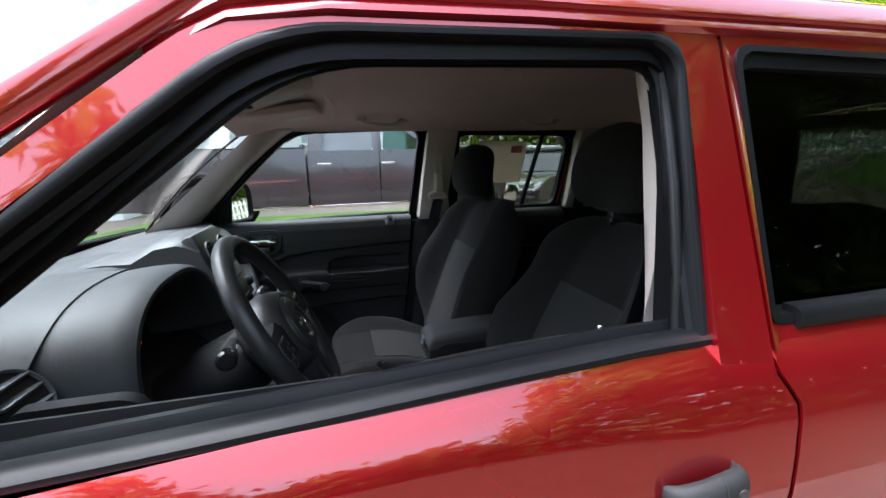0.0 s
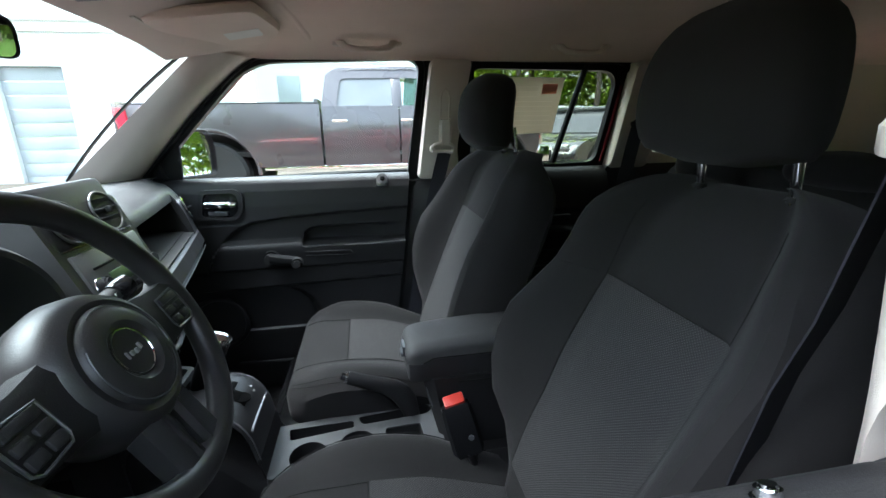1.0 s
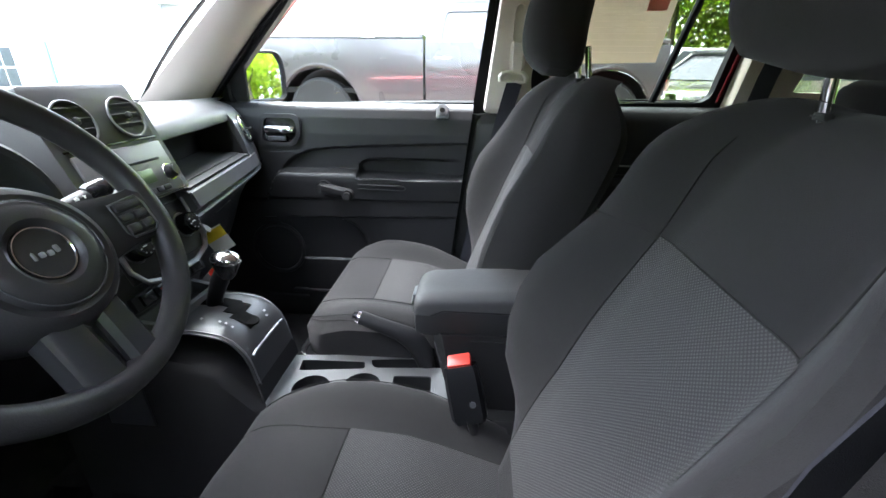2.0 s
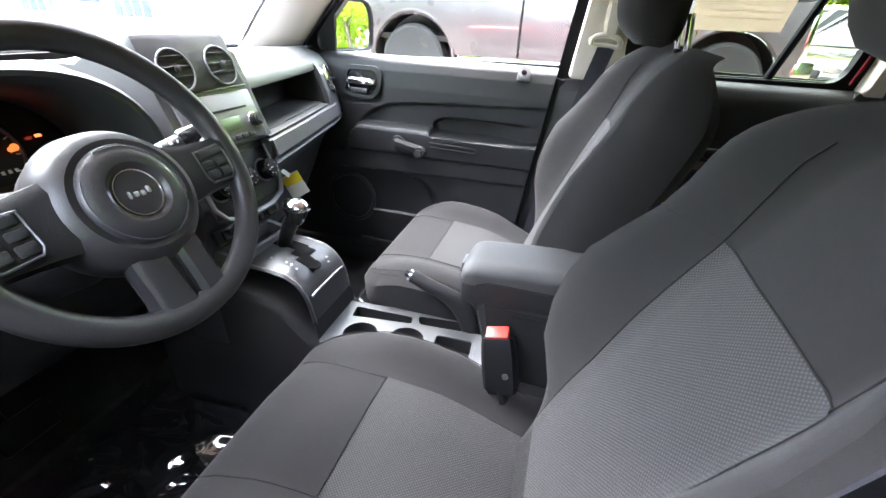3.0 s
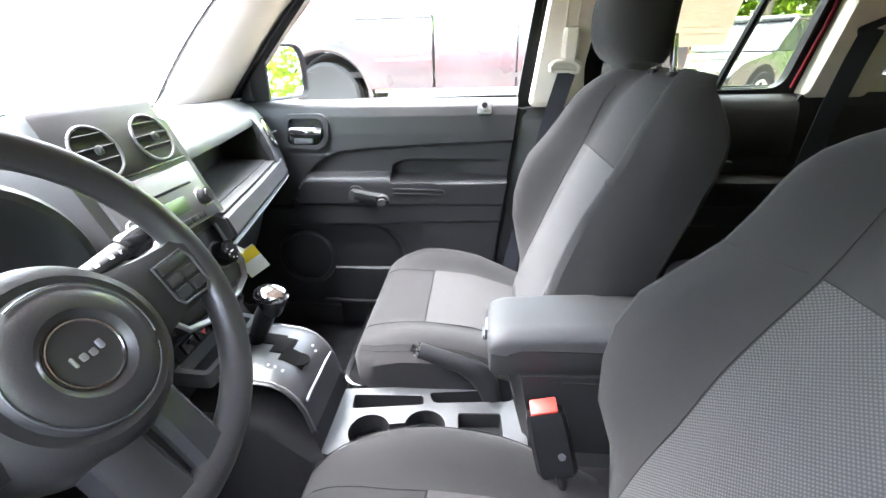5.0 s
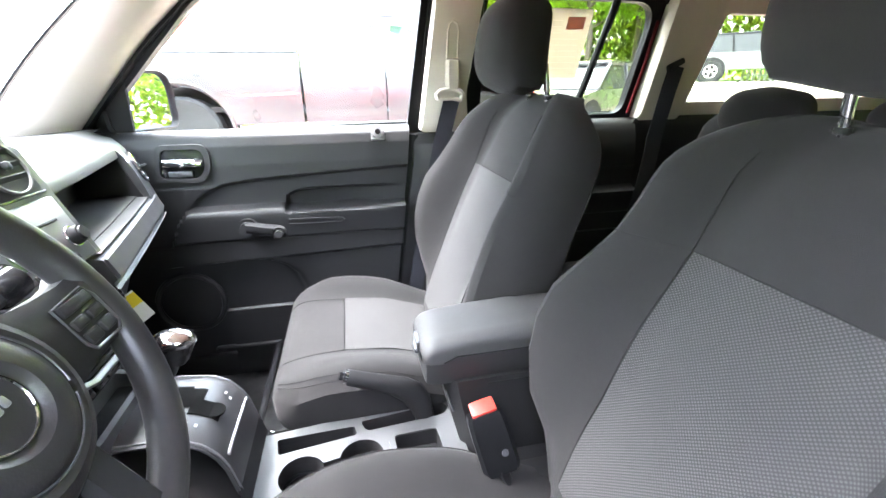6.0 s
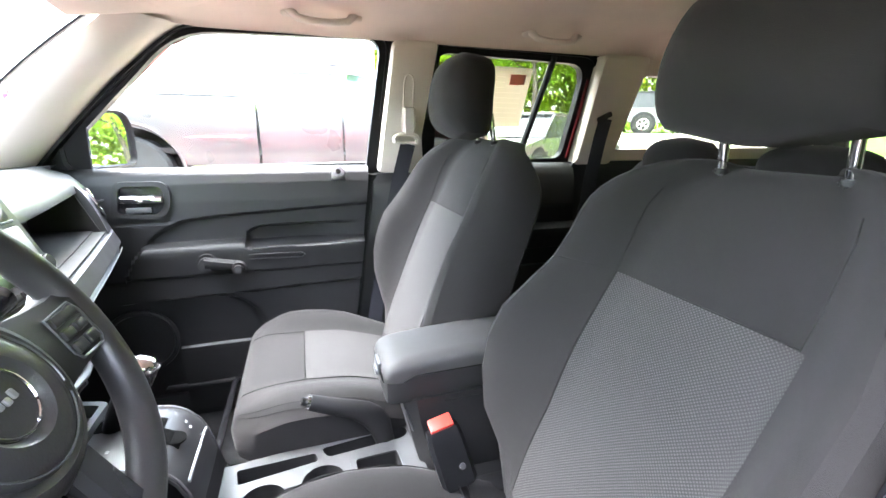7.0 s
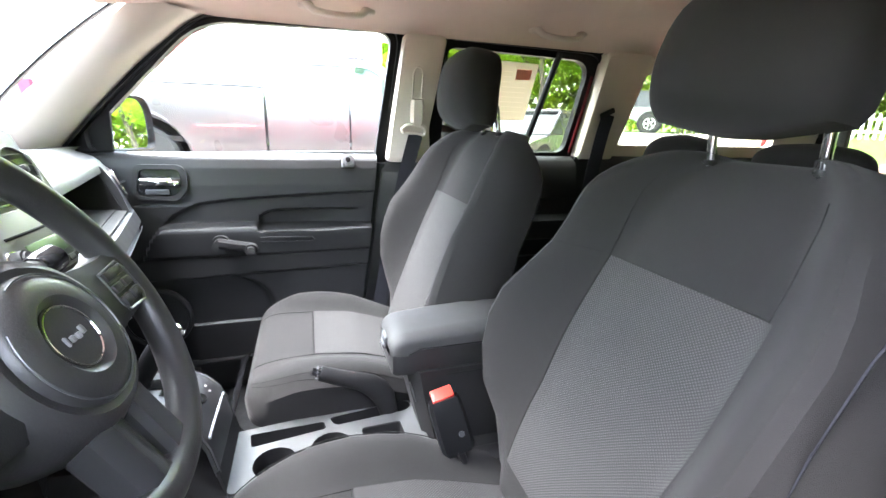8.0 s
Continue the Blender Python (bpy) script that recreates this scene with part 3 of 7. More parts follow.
# ---- seats ----
def crown(s_):
    """One below the shoulders, falling to nought over the rounded top."""
    e = max(0.0, min(1.0, (s_ - 0.555) / 0.10))
    return math.sqrt(max(0.0, 1 - e * e))


# widths, bolster depth and thickness up the backrests: the driver's (-1) and the passenger's (1)
UP = (0.0, 0.08, 0.15, 0.22, 0.30, 0.38, 0.46, 0.55, 0.655)
SHAPE = {
    -1: {"half": (0.205, 0.236, 0.252, 0.264, 0.274, 0.270, 0.261, 0.240, 0.215), "wide": (0.205, 0.235, 0.274, 0.304, 0.314, 0.283, 0.259, 0.244, 0.222), "bol": (-0.038, 0.005, 0.066, 0.090, 0.102, 0.090, 0.072, 0.078, 0.049), "thick": (0.15, 0.159, 0.168, 0.173, 0.166, 0.156, 0.152, 0.130, 0.068)},
    1: {"half": (0.205, 0.236, 0.252, 0.264, 0.268, 0.268, 0.258, 0.236, 0.204), "wide": (0.205, 0.235, 0.262, 0.280, 0.284, 0.276, 0.259, 0.244, 0.209), "bol": (-0.032, -0.007, 0.042, 0.086, 0.109, 0.115, 0.092, 0.080, 0.045), "thick": (0.15, 0.159, 0.168, 0.173, 0.166, 0.156, 0.158, 0.142, 0.056)},
}


def up(door, key, s_):
    """A smooth curve through one row of a seat's shape."""
    v = SHAPE[door][key]
    for i in range(len(UP) - 1):
        if s_ <= UP[i + 1] or i == len(UP) - 2:
            break
    h = UP[i + 1] - UP[i]
    t = max(0.0, min(1.0, (s_ - UP[i]) / h))
    m0 = (v[i + 1] - v[max(i - 1, 0)]) / (UP[i + 1] - UP[max(i - 1, 0)]) * h
    j = min(i + 2, len(UP) - 1)
    m1 = (v[j] - v[i]) / (UP[j] - UP[i]) * h
    return (2 * t ** 3 - 3 * t * t + 1) * v[i] + (t ** 3 - 2 * t * t + t) * m0 + (3 * t * t - 2 * t ** 3) * v[i + 1] + (t ** 3 - t * t) * m1


def back_front(u, s_, push=0.0, door=-1):
    """A point on the front of a backrest: u across from -1 to 1, s_ metres up along it; the bolster away from the door stands out further."""
    k = crown(s_)
    a = abs(u)
    half = up(door, "half", s_)
    y = half * u
    if u * door < 0:
        y += math.copysign((up(door, "wide", s_) - half) * max(0.0, (a - 0.5) / 0.5), u)
    y *= 0.45 + 0.55 * k
    # the passenger side carries a flatter inner bolster
    flat = 0.50 if door > 0 and u < 0 else 1.0
    fwd = flat * up(door, "bol", s_) * smooth01(0.44, 0.84, a) - lerp(0.080, 0.045, smooth01(0.42, 0.60, s_)) * smooth01(0.82, 1.0, a) ** 2
    round_top = 0.050 * (1 - k)
    belly = 0.006 * math.cos(a * 1.5) * math.sin(math.pi * min(1, s_ / 0.6))
    d = -(fwd + belly + push) + round_top
    c, sn = math.cos(radians(27)), math.sin(radians(27))
    return Vector((0.553 + sn * s_ + c * d, y, 0.60 + c * s_ - sn * d * 0.6))


def back_ring(s_, door=-1, n=36):
    c, sn = math.cos(radians(27)), math.sin(radians(27))
    front = [back_front(-1 + 2 * k / n, s_, 0.0, door) for k in range(n + 1)]
    thick = up(door, "thick", s_) * (0.06 + 0.94 * crown(s_))
    p = back_front(0, s_, 0.0, door)
    back = []
    for k in range(n + 1):
        u = 1 - 2 * k / n
        q = back_front(u, s_, 0.0, door)
        t = max(thick * (1 - 0.34 * abs(u) ** 5), (q.x - p.x) / c + 0.012)
        back.append(Vector((p.x + c * t, q.y, p.z - sn * t * 0.6)))
    return front + back


CUSHION = {
    -1: {"half": [(0.085, 0.188), (0.093, 0.206), (0.12, 0.224), (0.17, 0.238), (0.28, 0.248), (0.45, 0.250), (0.62, 0.232)],
         "top": [(0.085, 0.570), (0.087, 0.586), (0.095, 0.602), (0.112, 0.620), (0.145, 0.637), (0.20, 0.648), (0.30, 0.652), (0.40, 0.642), (0.50, 0.612), (0.60, 0.580), (0.64, 0.572)],
         "low": [(0.085, 0.562), (0.087, 0.545), (0.096, 0.525), (0.12, 0.502), (0.17, 0.485), (0.64, 0.460)]},
    1: {"half": [(0.085, 0.165), (0.087, 0.184), (0.094, 0.203), (0.106, 0.220), (0.125, 0.234), (0.155, 0.247), (0.20, 0.256), (0.28, 0.259), (0.45, 0.254), (0.62, 0.232)],
        "top": [(0.085, 0.575), (0.087, 0.600), (0.093, 0.618), (0.103, 0.632), (0.120, 0.642), (0.15, 0.649), (0.20, 0.652), (0.30, 0.652), (0.40, 0.642), (0.50, 0.612), (0.60, 0.580), (0.64, 0.572)],
        "low": [(0.085, 0.568), (0.087, 0.555), (0.094, 0.546), (0.11, 0.541), (0.15, 0.538), (0.64, 0.525)]},
}


def cushion_top(u, x, push=0.0, door=-1):
    half, z = table(CUSHION[door]["half"], x), table(CUSHION[door]["top"], x)
    a = abs(u)
    if door < 0:
        z -= 0.012 * smooth01(0.1, 0.7, u)
    z += 0.028 * smooth01(0.45, 0.80, a) * smooth01(0.10, 0.28, x) * (1 - 0.7 * smooth01(0.36, 0.58, x)) - 0.034 * smooth01(0.84, 1.0, a) ** 2 * smooth01(0.085, 0.13, x) + push
    return Vector((x, half * u, z))


def cushion_ring(x, n=28, door=-1):
    top = [cushion_top(-1 + 2 * k / n, x, 0.0, door) for k in range(n + 1)]
    low = table(CUSHION[door]["low"], x)
    w = top[-1].y
    return top + [Vector((x, w * 0.985, lerp(low, top[-1].z, 0.45))), Vector((x, w * 0.96, low + 0.012)), Vector((x, w * 0.9, low)), Vector((x, -w * 0.9, low)), Vector((x, -w * 0.96, low + 0.012)), Vector((x, -w * 0.985, lerp(low, top[-1].z, 0.45)))]


def headrest_mesh(w=0.130, h=0.100, t=0.052):
    rings = []
    for k in range(15):
        v = -1 + 2 * k / 14
        e = 4.4 if v > 0 else 6.0
        f = (1 - abs(v) ** e) ** (1 / e) if abs(v) < 1 else 0.0
        f = max(f, 0.28)
        ww = w * f * (1.0 - 0.20 * max(0, v + 0.3) ** 2 - 0.02 * max(0, -v))
        tt = t * max(0.35, (1 - abs(v) ** 4) ** 0.5)
        ring = []
        for i in range(24):
            a = 2 * math.pi * i / 24
            cx, cy = math.cos(a), math.sin(a)
            px = math.copysign(abs(cx) ** 0.62, cx) * tt
            py = math.copysign(abs(cy) ** 0.62, cy) * ww
            if px < 0:
                px -= 0.010 * (1 - (py / w) ** 2)
            ring.append(Vector((px + 0.018 * v * v, py, h * v)))
        rings.append(ring)
    return loft(rings)


def car_seat(name, label, dx, cy, dz=0.0, tilt=0.0, rest_dx=0.0, rest_dz=0.0, front=1.0, back=(0.0, 0.0, 0.0), rest_w=0.140, door=-1, bar=(0.080, -0.20, 0.20, 0.0), more=0.0, group="front seats"):
    seat = thing(name, label, "car seat", group, at=(dx, cy, dz))
    # the backrest, headrest and posts turn together about the hinge
    hinge = Matrix.Translation((0.60 + back[0], back[1], 0.55 + back[2])) @ pose(0, 0, 0, 0, tilt, 0) @ Matrix.Translation((-0.60, 0, -0.55))
    steps = [0, 0.03, 0.08, 0.14, 0.20, 0.26, 0.32, 0.38, 0.44, 0.49, 0.53, 0.555, 0.578, 0.60, 0.617, 0.631, 0.642, 0.649, 0.6535, 0.655]
    # the cushion's front reaches out by this much
    def near(p):
        return Vector((0.30 - (0.30 - p.x) * front if p.x < 0.30 else p.x, p.y, p.z))
    backrest = part("backrest", moved(loft([back_ring(s_, door) for s_ in steps]), hinge), M_fabric, seat, "charcoal cloth backrest with side bolsters")

    def ins(u, v):
        s_ = lerp(0.045, 0.452, v)
        w = table([(0.045, 0.52), (0.2, 0.49), (0.452, 0.512)], s_)
        return hinge @ back_front(lerp(-w - (more if door > 0 else 0.05), w + (more if door < 0 else 0), u), s_, 0.0022, door)
    part("insert", sheet(ins, 16, 26, uv=lambda u, v: (0.26 * u, 0.41 * v)), M_insert, backrest, "grey dotted fabric insert")
    for sg in (-1, 1):
        part("seam", tube([hinge @ back_front(sg * (table([(0.045, 0.53), (0.2, 0.50), (0.452, 0.522), (0.655, 0.62)], s_) + (more if sg * door < 0 else 0)), s_, 0.0012, door) for s_ in [0.05 + 0.0305 * k for k in range(19)]], 0.0010, 6), M_seam, backrest)
    part("seam", tube([hinge @ back_front(-0.52 + 1.04 * k / 14, 0.453, 0.0012, door) for k in range(15)], 0.0009, 6), M_seam, backrest)
    part("seam", tube([hinge @ back_front(-door * lerp(0.56, 0.90, k / 10), lerp(0.452, 0.440, k / 10), 0.0006, door) for k in range(11)], 0.0009, 6), M_seam, backrest)
    xs = [0.085, 0.087, 0.090, 0.094, 0.099, 0.106, 0.115, 0.132, 0.155, 0.18, 0.21, 0.25, 0.31, 0.36, 0.42, 0.48, 0.54, 0.60, 0.64]
    cushion = part("cushion", loft([[near(p) for p in cushion_ring(x, 28, door)] for x in xs]), M_fabric, seat, "charcoal cloth seat cushion")

    def cin(u, v):
        x = lerp(0.303, 0.63, v)
        w = lerp(0.485, 0.50, v)
        return cushion_top(lerp(-w, w, u), x, 0.0022, door)
    part("insert", sheet(cin, 14, 16, uv=lambda u, v: (0.25 * u, 0.315 * v)), M_insert, cushion, "grey dotted fabric insert")
    for sg in (-1, 1):
        part("seam", tube([cushion_top(sg * lerp(0.485, 0.51, k / 12), lerp(0.30, 0.63, k / 12), 0.001, door) for k in range(13)], 0.0009, 6), M_seam, cushion)
        part("seam", tube([near(cushion_top(sg * lerp(0.485, 0.60, (k / 10) ** 2), lerp(0.302, 0.100, k / 10), 0.0006, door)) for k in range(11)], 0.0010, 6), M_seam, cushion)
        for edge in (0.925, 0.955):
            part("seam", tube([near(cushion_top(sg * edge * lerp(1.0, 0.94, (k / 20) ** 4), lerp(0.60, 0.094, k / 20), 0.0006, door)) for k in range(21)], 0.0008, 6), M_seam, cushion)
    part("seam", tube([cushion_top(-0.48 + 0.96 * k / 12, 0.300, 0.001, door) for k in range(13)], 0.0009, 6), M_seam, cushion)
    # side shields and base
    for sg in (-1, 1):
        part("side_shield", loft([[Vector((x, sg * (0.222 + dy), z)) for dy, z in ((0, 0.43), (0.018, 0.44), (0.022, zt - 0.02), (0.010, zt), (0, zt))] for x, zt in ((0.255, 0.465), (0.30, 0.49), (0.42, 0.510), (0.56, 0.545), (0.66, 0.57), (0.70, 0.54))]), M_black, seat, "black plastic side shield")
        part("slide_rail", rbox((0.46, 0.035, 0.06), (0.44, sg * 0.17, 0.375), 0.006), M_black, seat, "black steel slide rail")
    part("base", rbox((0.40, 0.40, 0.09), (0.42, 0, 0.430), 0.02), M_black, seat, "black seat pan")
    bx, b0, b1, bh = bar
    part("slide_handle", tube([Vector(p) for p in ((0.34, b0 + 0.02, 0.430 + bh), (bx + 0.05, b0, 0.452 + bh), (bx + 0.02, b0 + 0.006, 0.458 + bh), (bx + 0.006, b0 + 0.018, 0.460 + bh), (bx, b0 + 0.04, 0.461 + bh), (bx, b1 - 0.04, 0.461 + bh), (bx + 0.006, b1 - 0.018, 0.460 + bh), (bx + 0.02, b1 - 0.006, 0.458 + bh), (bx + 0.05, b1, 0.452 + bh), (0.34, b1 - 0.02, 0.430 + bh))], 0.0085, 8), M_gloss, seat, "black bar under the cushion front")
    part("headrest", moved(headrest_mesh(rest_w, 0.104 if rest_w > 0.13 else 0.098, 0.060), hinge @ pose(0.812 + rest_dx, -0.6 * back[1], 1.312 + rest_dz, 0, 9, 0)), M_fabric, seat, "charcoal cloth headrest")
    pw = 0.080 if door < 0 else 0.052
    for sg in (-1, 1):
        post = part("post", tube([hinge @ Vector((0.866, sg * pw, 1.140)), hinge @ Vector((0.858, sg * pw, 1.235))], 0.0068, 10), M_chrome, seat, "chrome headrest post")
        part("guide", moved(disc(0.012, 0.008, (0.864, sg * pw, 1.166), (0.1, 0, 1), 16, 0.003), hinge), M_black, post)
    return seat


driver_seat = car_seat("driver_seat", "charcoal cloth driver seat with grey dotted inserts", 0.0, -0.305)
passenger_seat = car_seat("passenger_seat", "charcoal cloth passenger seat with grey dotted inserts", -0.048, 0.328, 0.026, -3.5, -0.016, -0.034, 0.70, (-0.042, 0.020, -0.014), 0.111, 1, (0.095, -0.150, 0.250, 0.016), 0.10)

# rear bench
bench = thing("rear_bench", "dark cloth rear bench with folded headrests", "car seat")
part("backrest", loft([[Vector((x0 + dx, y, z - dz)) for dx, z in ((0, 0.62), (0.04, 0.85), (0.075, 1.06), (0.095, 1.115), (0.125, 1.135), (0.16, 1.13), (0.19, 1.10), (0.20, 0.62))] for x0, y, dz in ((1.37, -0.64, 0.03), (1.35, -0.60, 0.01), (1.34, -0.45, 0.0), (1.335, 0.0, 0.0), (1.34, 0.45, 0.0), (1.35, 0.60, 0.01), (1.37, 0.64, 0.03))]), M_fabric, bench)
part("cushion", rbox((0.48, 1.28, 0.20), (1.18, 0, 0.56), 0.06, 4), M_fabric, bench)
for y in (-0.40, 0.40, 0.0):
    part("headrest", moved(headrest_mesh(0.135, 0.068 if y else 0.045, 0.046), pose(1.435, y, 1.140 if y else 1.150, 0, 10, 0)), M_fabric, bench, "dark cloth headrest")

# ---- steering wheel ----
WC, WA = Vector((0.042, -0.368, 1.043)), 0.508
WN = Vector((math.cos(WA), 0, math.sin(WA)))
WU = Vector((-math.sin(WA), 0, math.cos(WA)))
WS = Vector((0, 1, 0))
wheel = thing("steering_wheel", "dark grey four-spoke steering wheel with chrome ring badge", "steering wheel")


def wp(a, b, h=0.0):
    """A point of the wheel: a to the passenger's side, b up the wheel, h towards the driver."""
    return WC + WS * a + WU * b + WN * h


part("rim", loft([[wp((0.1750 + 0.0168 * math.cos(q)) * math.cos(a), (0.1750 + 0.0168 * math.cos(q)) * math.sin(a), 0.0168 * math.sin(q)) for q in [2 * math.pi * k / 14 for k in range(14)]] for a in [2 * math.pi * i / 72 for i in range(73)]], caps=False), M_wheel, wheel, "dark grey leather-look rim")


HB = -0.021
part("hub_cover", loft([[wp(r * math.cos(a) * 1.02, HB + r * math.sin(a) * 0.98, h) for a in [2 * math.pi * i / 48 for i in range(48)]] for r, h in ((0.070, -0.070), (0.086, -0.045), (0.090, -0.020), (0.084, 0.004), (0.076, 0.016), (0.068, 0.020), (0.062, 0.018))]), M_wheel, wheel, "dark grey hub cover")
hub = part("airbag_cover", loft([[wp(r * math.cos(a), HB + r * math.sin(a), h) for a in [2 * math.pi * i / 48 for i in range(48)]] for r, h in ((0.061, 0.010), (0.060, 0.020), (0.056, 0.025), (0.046, 0.029), (0.036, 0.029), (0.031, 0.025), (0.029, 0.022))]), M_wheel, wheel, "dark grey horn pad")
part("badge_ring", loft([[wp((0.0275 + 0.0011 * math.cos(q)) * math.cos(a), HB + (0.0275 + 0.0011 * math.cos(q)) * math.sin(a), 0.0245 + 0.0012 * math.sin(q)) for q in [2 * math.pi * k / 6 for k in range(6)]] for a in [2 * math.pi * i / 40 for i in range(41)]], caps=False), M_chrome, hub, "thin chrome ring")
part("badge_plate", disc(0.028, 0.004, wp(0, HB, 0.0215), WN, 40), M_wheel, hub)
for k, (w_, h_) in enumerate(((0.003, 0.009), (0.0055, 0.006), (0.0055, 0.006), (0.005, 0.008))):
    part("badge_mark", moved(rbox((w_, h_, 0.003), (0, 0, 0), 0.0014), Matrix.Translation(wp(-0.0120 + 0.0080 * k, HB - 0.001 * (k % 3), 0.0245)) @ Matrix((WS, WU, WN)).transposed().to_4x4()), M_silver, hub, "small silver mark")
for a0, a1 in ((150, 330), (-20, 110)):
    part("trim_arc", loft([[wp((0.0575 + 0.0009 * math.cos(q)) * math.cos(a), HB + (0.0575 + 0.0009 * math.cos(q)) * math.sin(a), 0.0255 + 0.0009 * math.sin(q)) for q in [2 * math.pi * k / 6 for k in range(6)]] for a in [radians(lerp(a0, a1, i / 40)) for i in range(41)]]), M_bezel, hub, "thin grey arc")
PB = -0.017
for sg in (-1, 1):
    spoke = part("spoke", loft([[wp(sg * a, b + bo, h) for b, h in ((-w_, -0.020), (-w_ * 0.92, 0.004), (-w_ * 0.6, 0.012), (w_ * 0.6, 0.012), (w_ * 0.92, 0.004), (w_, -0.020))] for a, w_, bo in ((0.062, 0.046, PB), (0.085, 0.042, PB), (0.110, 0.038, PB), (0.145, 0.036, PB), (0.160, 0.038, PB), (0.174, 0.046, PB))]), M_black, wheel, "black spoke with buttons")
    for k, (a, b, w_, h_) in enumerate(((0.132, 0.014, 0.040, 0.011), (0.120, -0.001, 0.018, 0.010), (0.143, -0.001, 0.018, 0.010), (0.120, -0.016, 0.018, 0.012), (0.143, -0.016, 0.018, 0.012))):
        m = Matrix.Translation(wp(sg * a, PB + b, 0.0125)) @ Matrix((WS, WU, WN)).transposed().to_4x4()
        part("button", moved(rbox((w_, h_, 0.006), (0, 0, 0), 0.002), m), M_box, spoke, "small switch button")
    part("button_frame", tube([wp(sg * a, PB + b, 0.0125) for a, b in ((0.108, 0.020), (0.152, 0.022), (0.158, 0.010), (0.156, -0.022), (0.148, -0.028), (0.112, -0.026), (0.107, -0.018))], 0.0016, 6, closed=True), M_bezel, spoke, "grey frame")
M_spoke = mat("dark_satin_paint", (0.048, 0.048, 0.050), 0.20, metal=0.5, var=0.04)
# bottom spoke in two halves with a groove between
for a0, a1, m_ in ((-0.050, 0.000, M_spoke), (0.006, 0.048, M_spoke)):
    rows = []
    for b, k in ((-0.085, 0.96), (-0.105, 0.98), (-0.130, 1.0), (-0.155, 1.06), (-0.172, 1.15)):
        c, h = (a0 + a1) / 2, (a1 - a0) / 2 * k
        rows.append([wp(c + q * h, b, z) for q, z in ((-1, -0.016), (-0.92, 0.004), (-0.6, 0.010), (0.6, 0.010), (0.92, 0.004), (1, -0.016))])
    part("lower_spoke", loft(rows), m_, wheel, "dark silver lower spoke")
part("spoke_core", loft([[wp(a, b, h) for a, h in ((-0.047, -0.020), (-0.047, -0.002), (0.045, -0.002), (0.045, -0.020))] for b in (-0.07, -0.12, -0.176)]), M_black, wheel)
column = thing("steering_column", "black steering column shroud with two stalks", "steering column")
part("shroud", loft([[WC + Vector((0, 0, -0.03)) - WN * d + WS * (w_ * math.cos(a)) + WU * (hh * math.sin(a)) for a in [2 * math.pi * i / 20 for i in range(20)]] for d, w_, hh in ((0.045, 0.055, 0.05), (0.07, 0.07, 0.062), (0.16, 0.075, 0.068), (0.26, 0.07, 0.065))]), M_black, column)
for sg in (-1, 1):
    st = part("stalk", tube([wp(sg * 0.055, 0.03, -0.075), wp(sg * 0.11, 0.032, -0.066), wp(sg * 0.160, 0.036, -0.055)], 0.011, 10, 0.75, radii=[0.008, 0.011, 0.014]), M_black, column, "black lever with rotary end")
    part("stalk_end", tube([wp(sg * 0.158, 0.036, -0.055), wp(sg * 0.163, 0.036, -0.054), wp(sg * 0.186, 0.038, -0.049), wp(sg * 0.190, 0.038, -0.048)], 0.0150, 14, radii=[0.013, 0.0158, 0.0158, 0.012]), M_gloss, st)
    for a in (0.120, 0.136, 0.150):
        part("stalk_mark", moved(rbox((0.006, 0.004, 0.001), (0, 0, 0), 0.0003), Matrix.Translation(wp(sg * a, 0.034, -0.0455 if a > 0.13 else -0.050)) @ Matrix((WS, WU, WN)).transposed().to_4x4()), M_white, st, "small white mark")
part("ignition", disc(0.018, 0.02, WC + Vector((-0.04, 0.10, -0.10)), (1, 0.3, 0.2), 20, 0.003), M_chrome, column, "key lock")

# ---- dashboard ----
dash = thing("dashboard", "dark grey moulded dashboard with open shelf and round vents", "dashboard")


def dash_block(name, ys, section, material=None, label="", parent=None):
    return part(name, loft([[Vector((x, y, z)) for x, z in section(y)] for y in ys]), material or M_dash, parent or dash, label)


def brow(y):
    return table([(0.09, -0.140), (0.30, -0.182), (0.53, -0.232), (0.62, -0.262), (0.69, -0.30)], y)


def side_section(y):
    b = brow(y)
    return [(-0.66, 1.060), (-0.60, 1.100), (-0.45, 1.122), (-0.32, 1.128), (b - 0.05, 1.118), (b - 0.012, 1.104), (b, 1.092), (b + 0.003, 1.074), (b - 0.115, 1.070), (b - 0.105, 0.980), (b + 0.040, 0.976), (b + 0.052, 0.972),
            (b + 0.064, 0.938), (b + 0.058, 0.934), (b + 0.058, 0.926), (b + 0.064, 0.922), (b + 0.055, 0.912), (b + 0.030, 0.894), (b + 0.002, 0.866), (b - 0.028, 0.82), (b - 0.07, 0.72), (b - 0.12, 0.62), (-0.42, 0.58), (-0.60, 0.62)]


def end_section(y):
    b = brow(y)
    return [(-0.66, 1.060), (-0.60, 1.100), (-0.45, 1.122), (-0.32, 1.128), (b - 0.05, 1.118), (b - 0.012, 1.104), (b, 1.092), (b + 0.014, 1.074), (b + 0.030, 1.040), (b + 0.040, 1.010), (b + 0.048, 0.980), (b + 0.052, 0.972),
            (b + 0.060, 0.938), (b + 0.056, 0.934), (b + 0.056, 0.926), (b + 0.062, 0.922), (b + 0.055, 0.912), (b + 0.030, 0.894), (b + 0.002, 0.866), (b - 0.028, 0.82), (b - 0.07, 0.72), (b - 0.12, 0.62), (-0.42, 0.58), (-0.60, 0.62)]


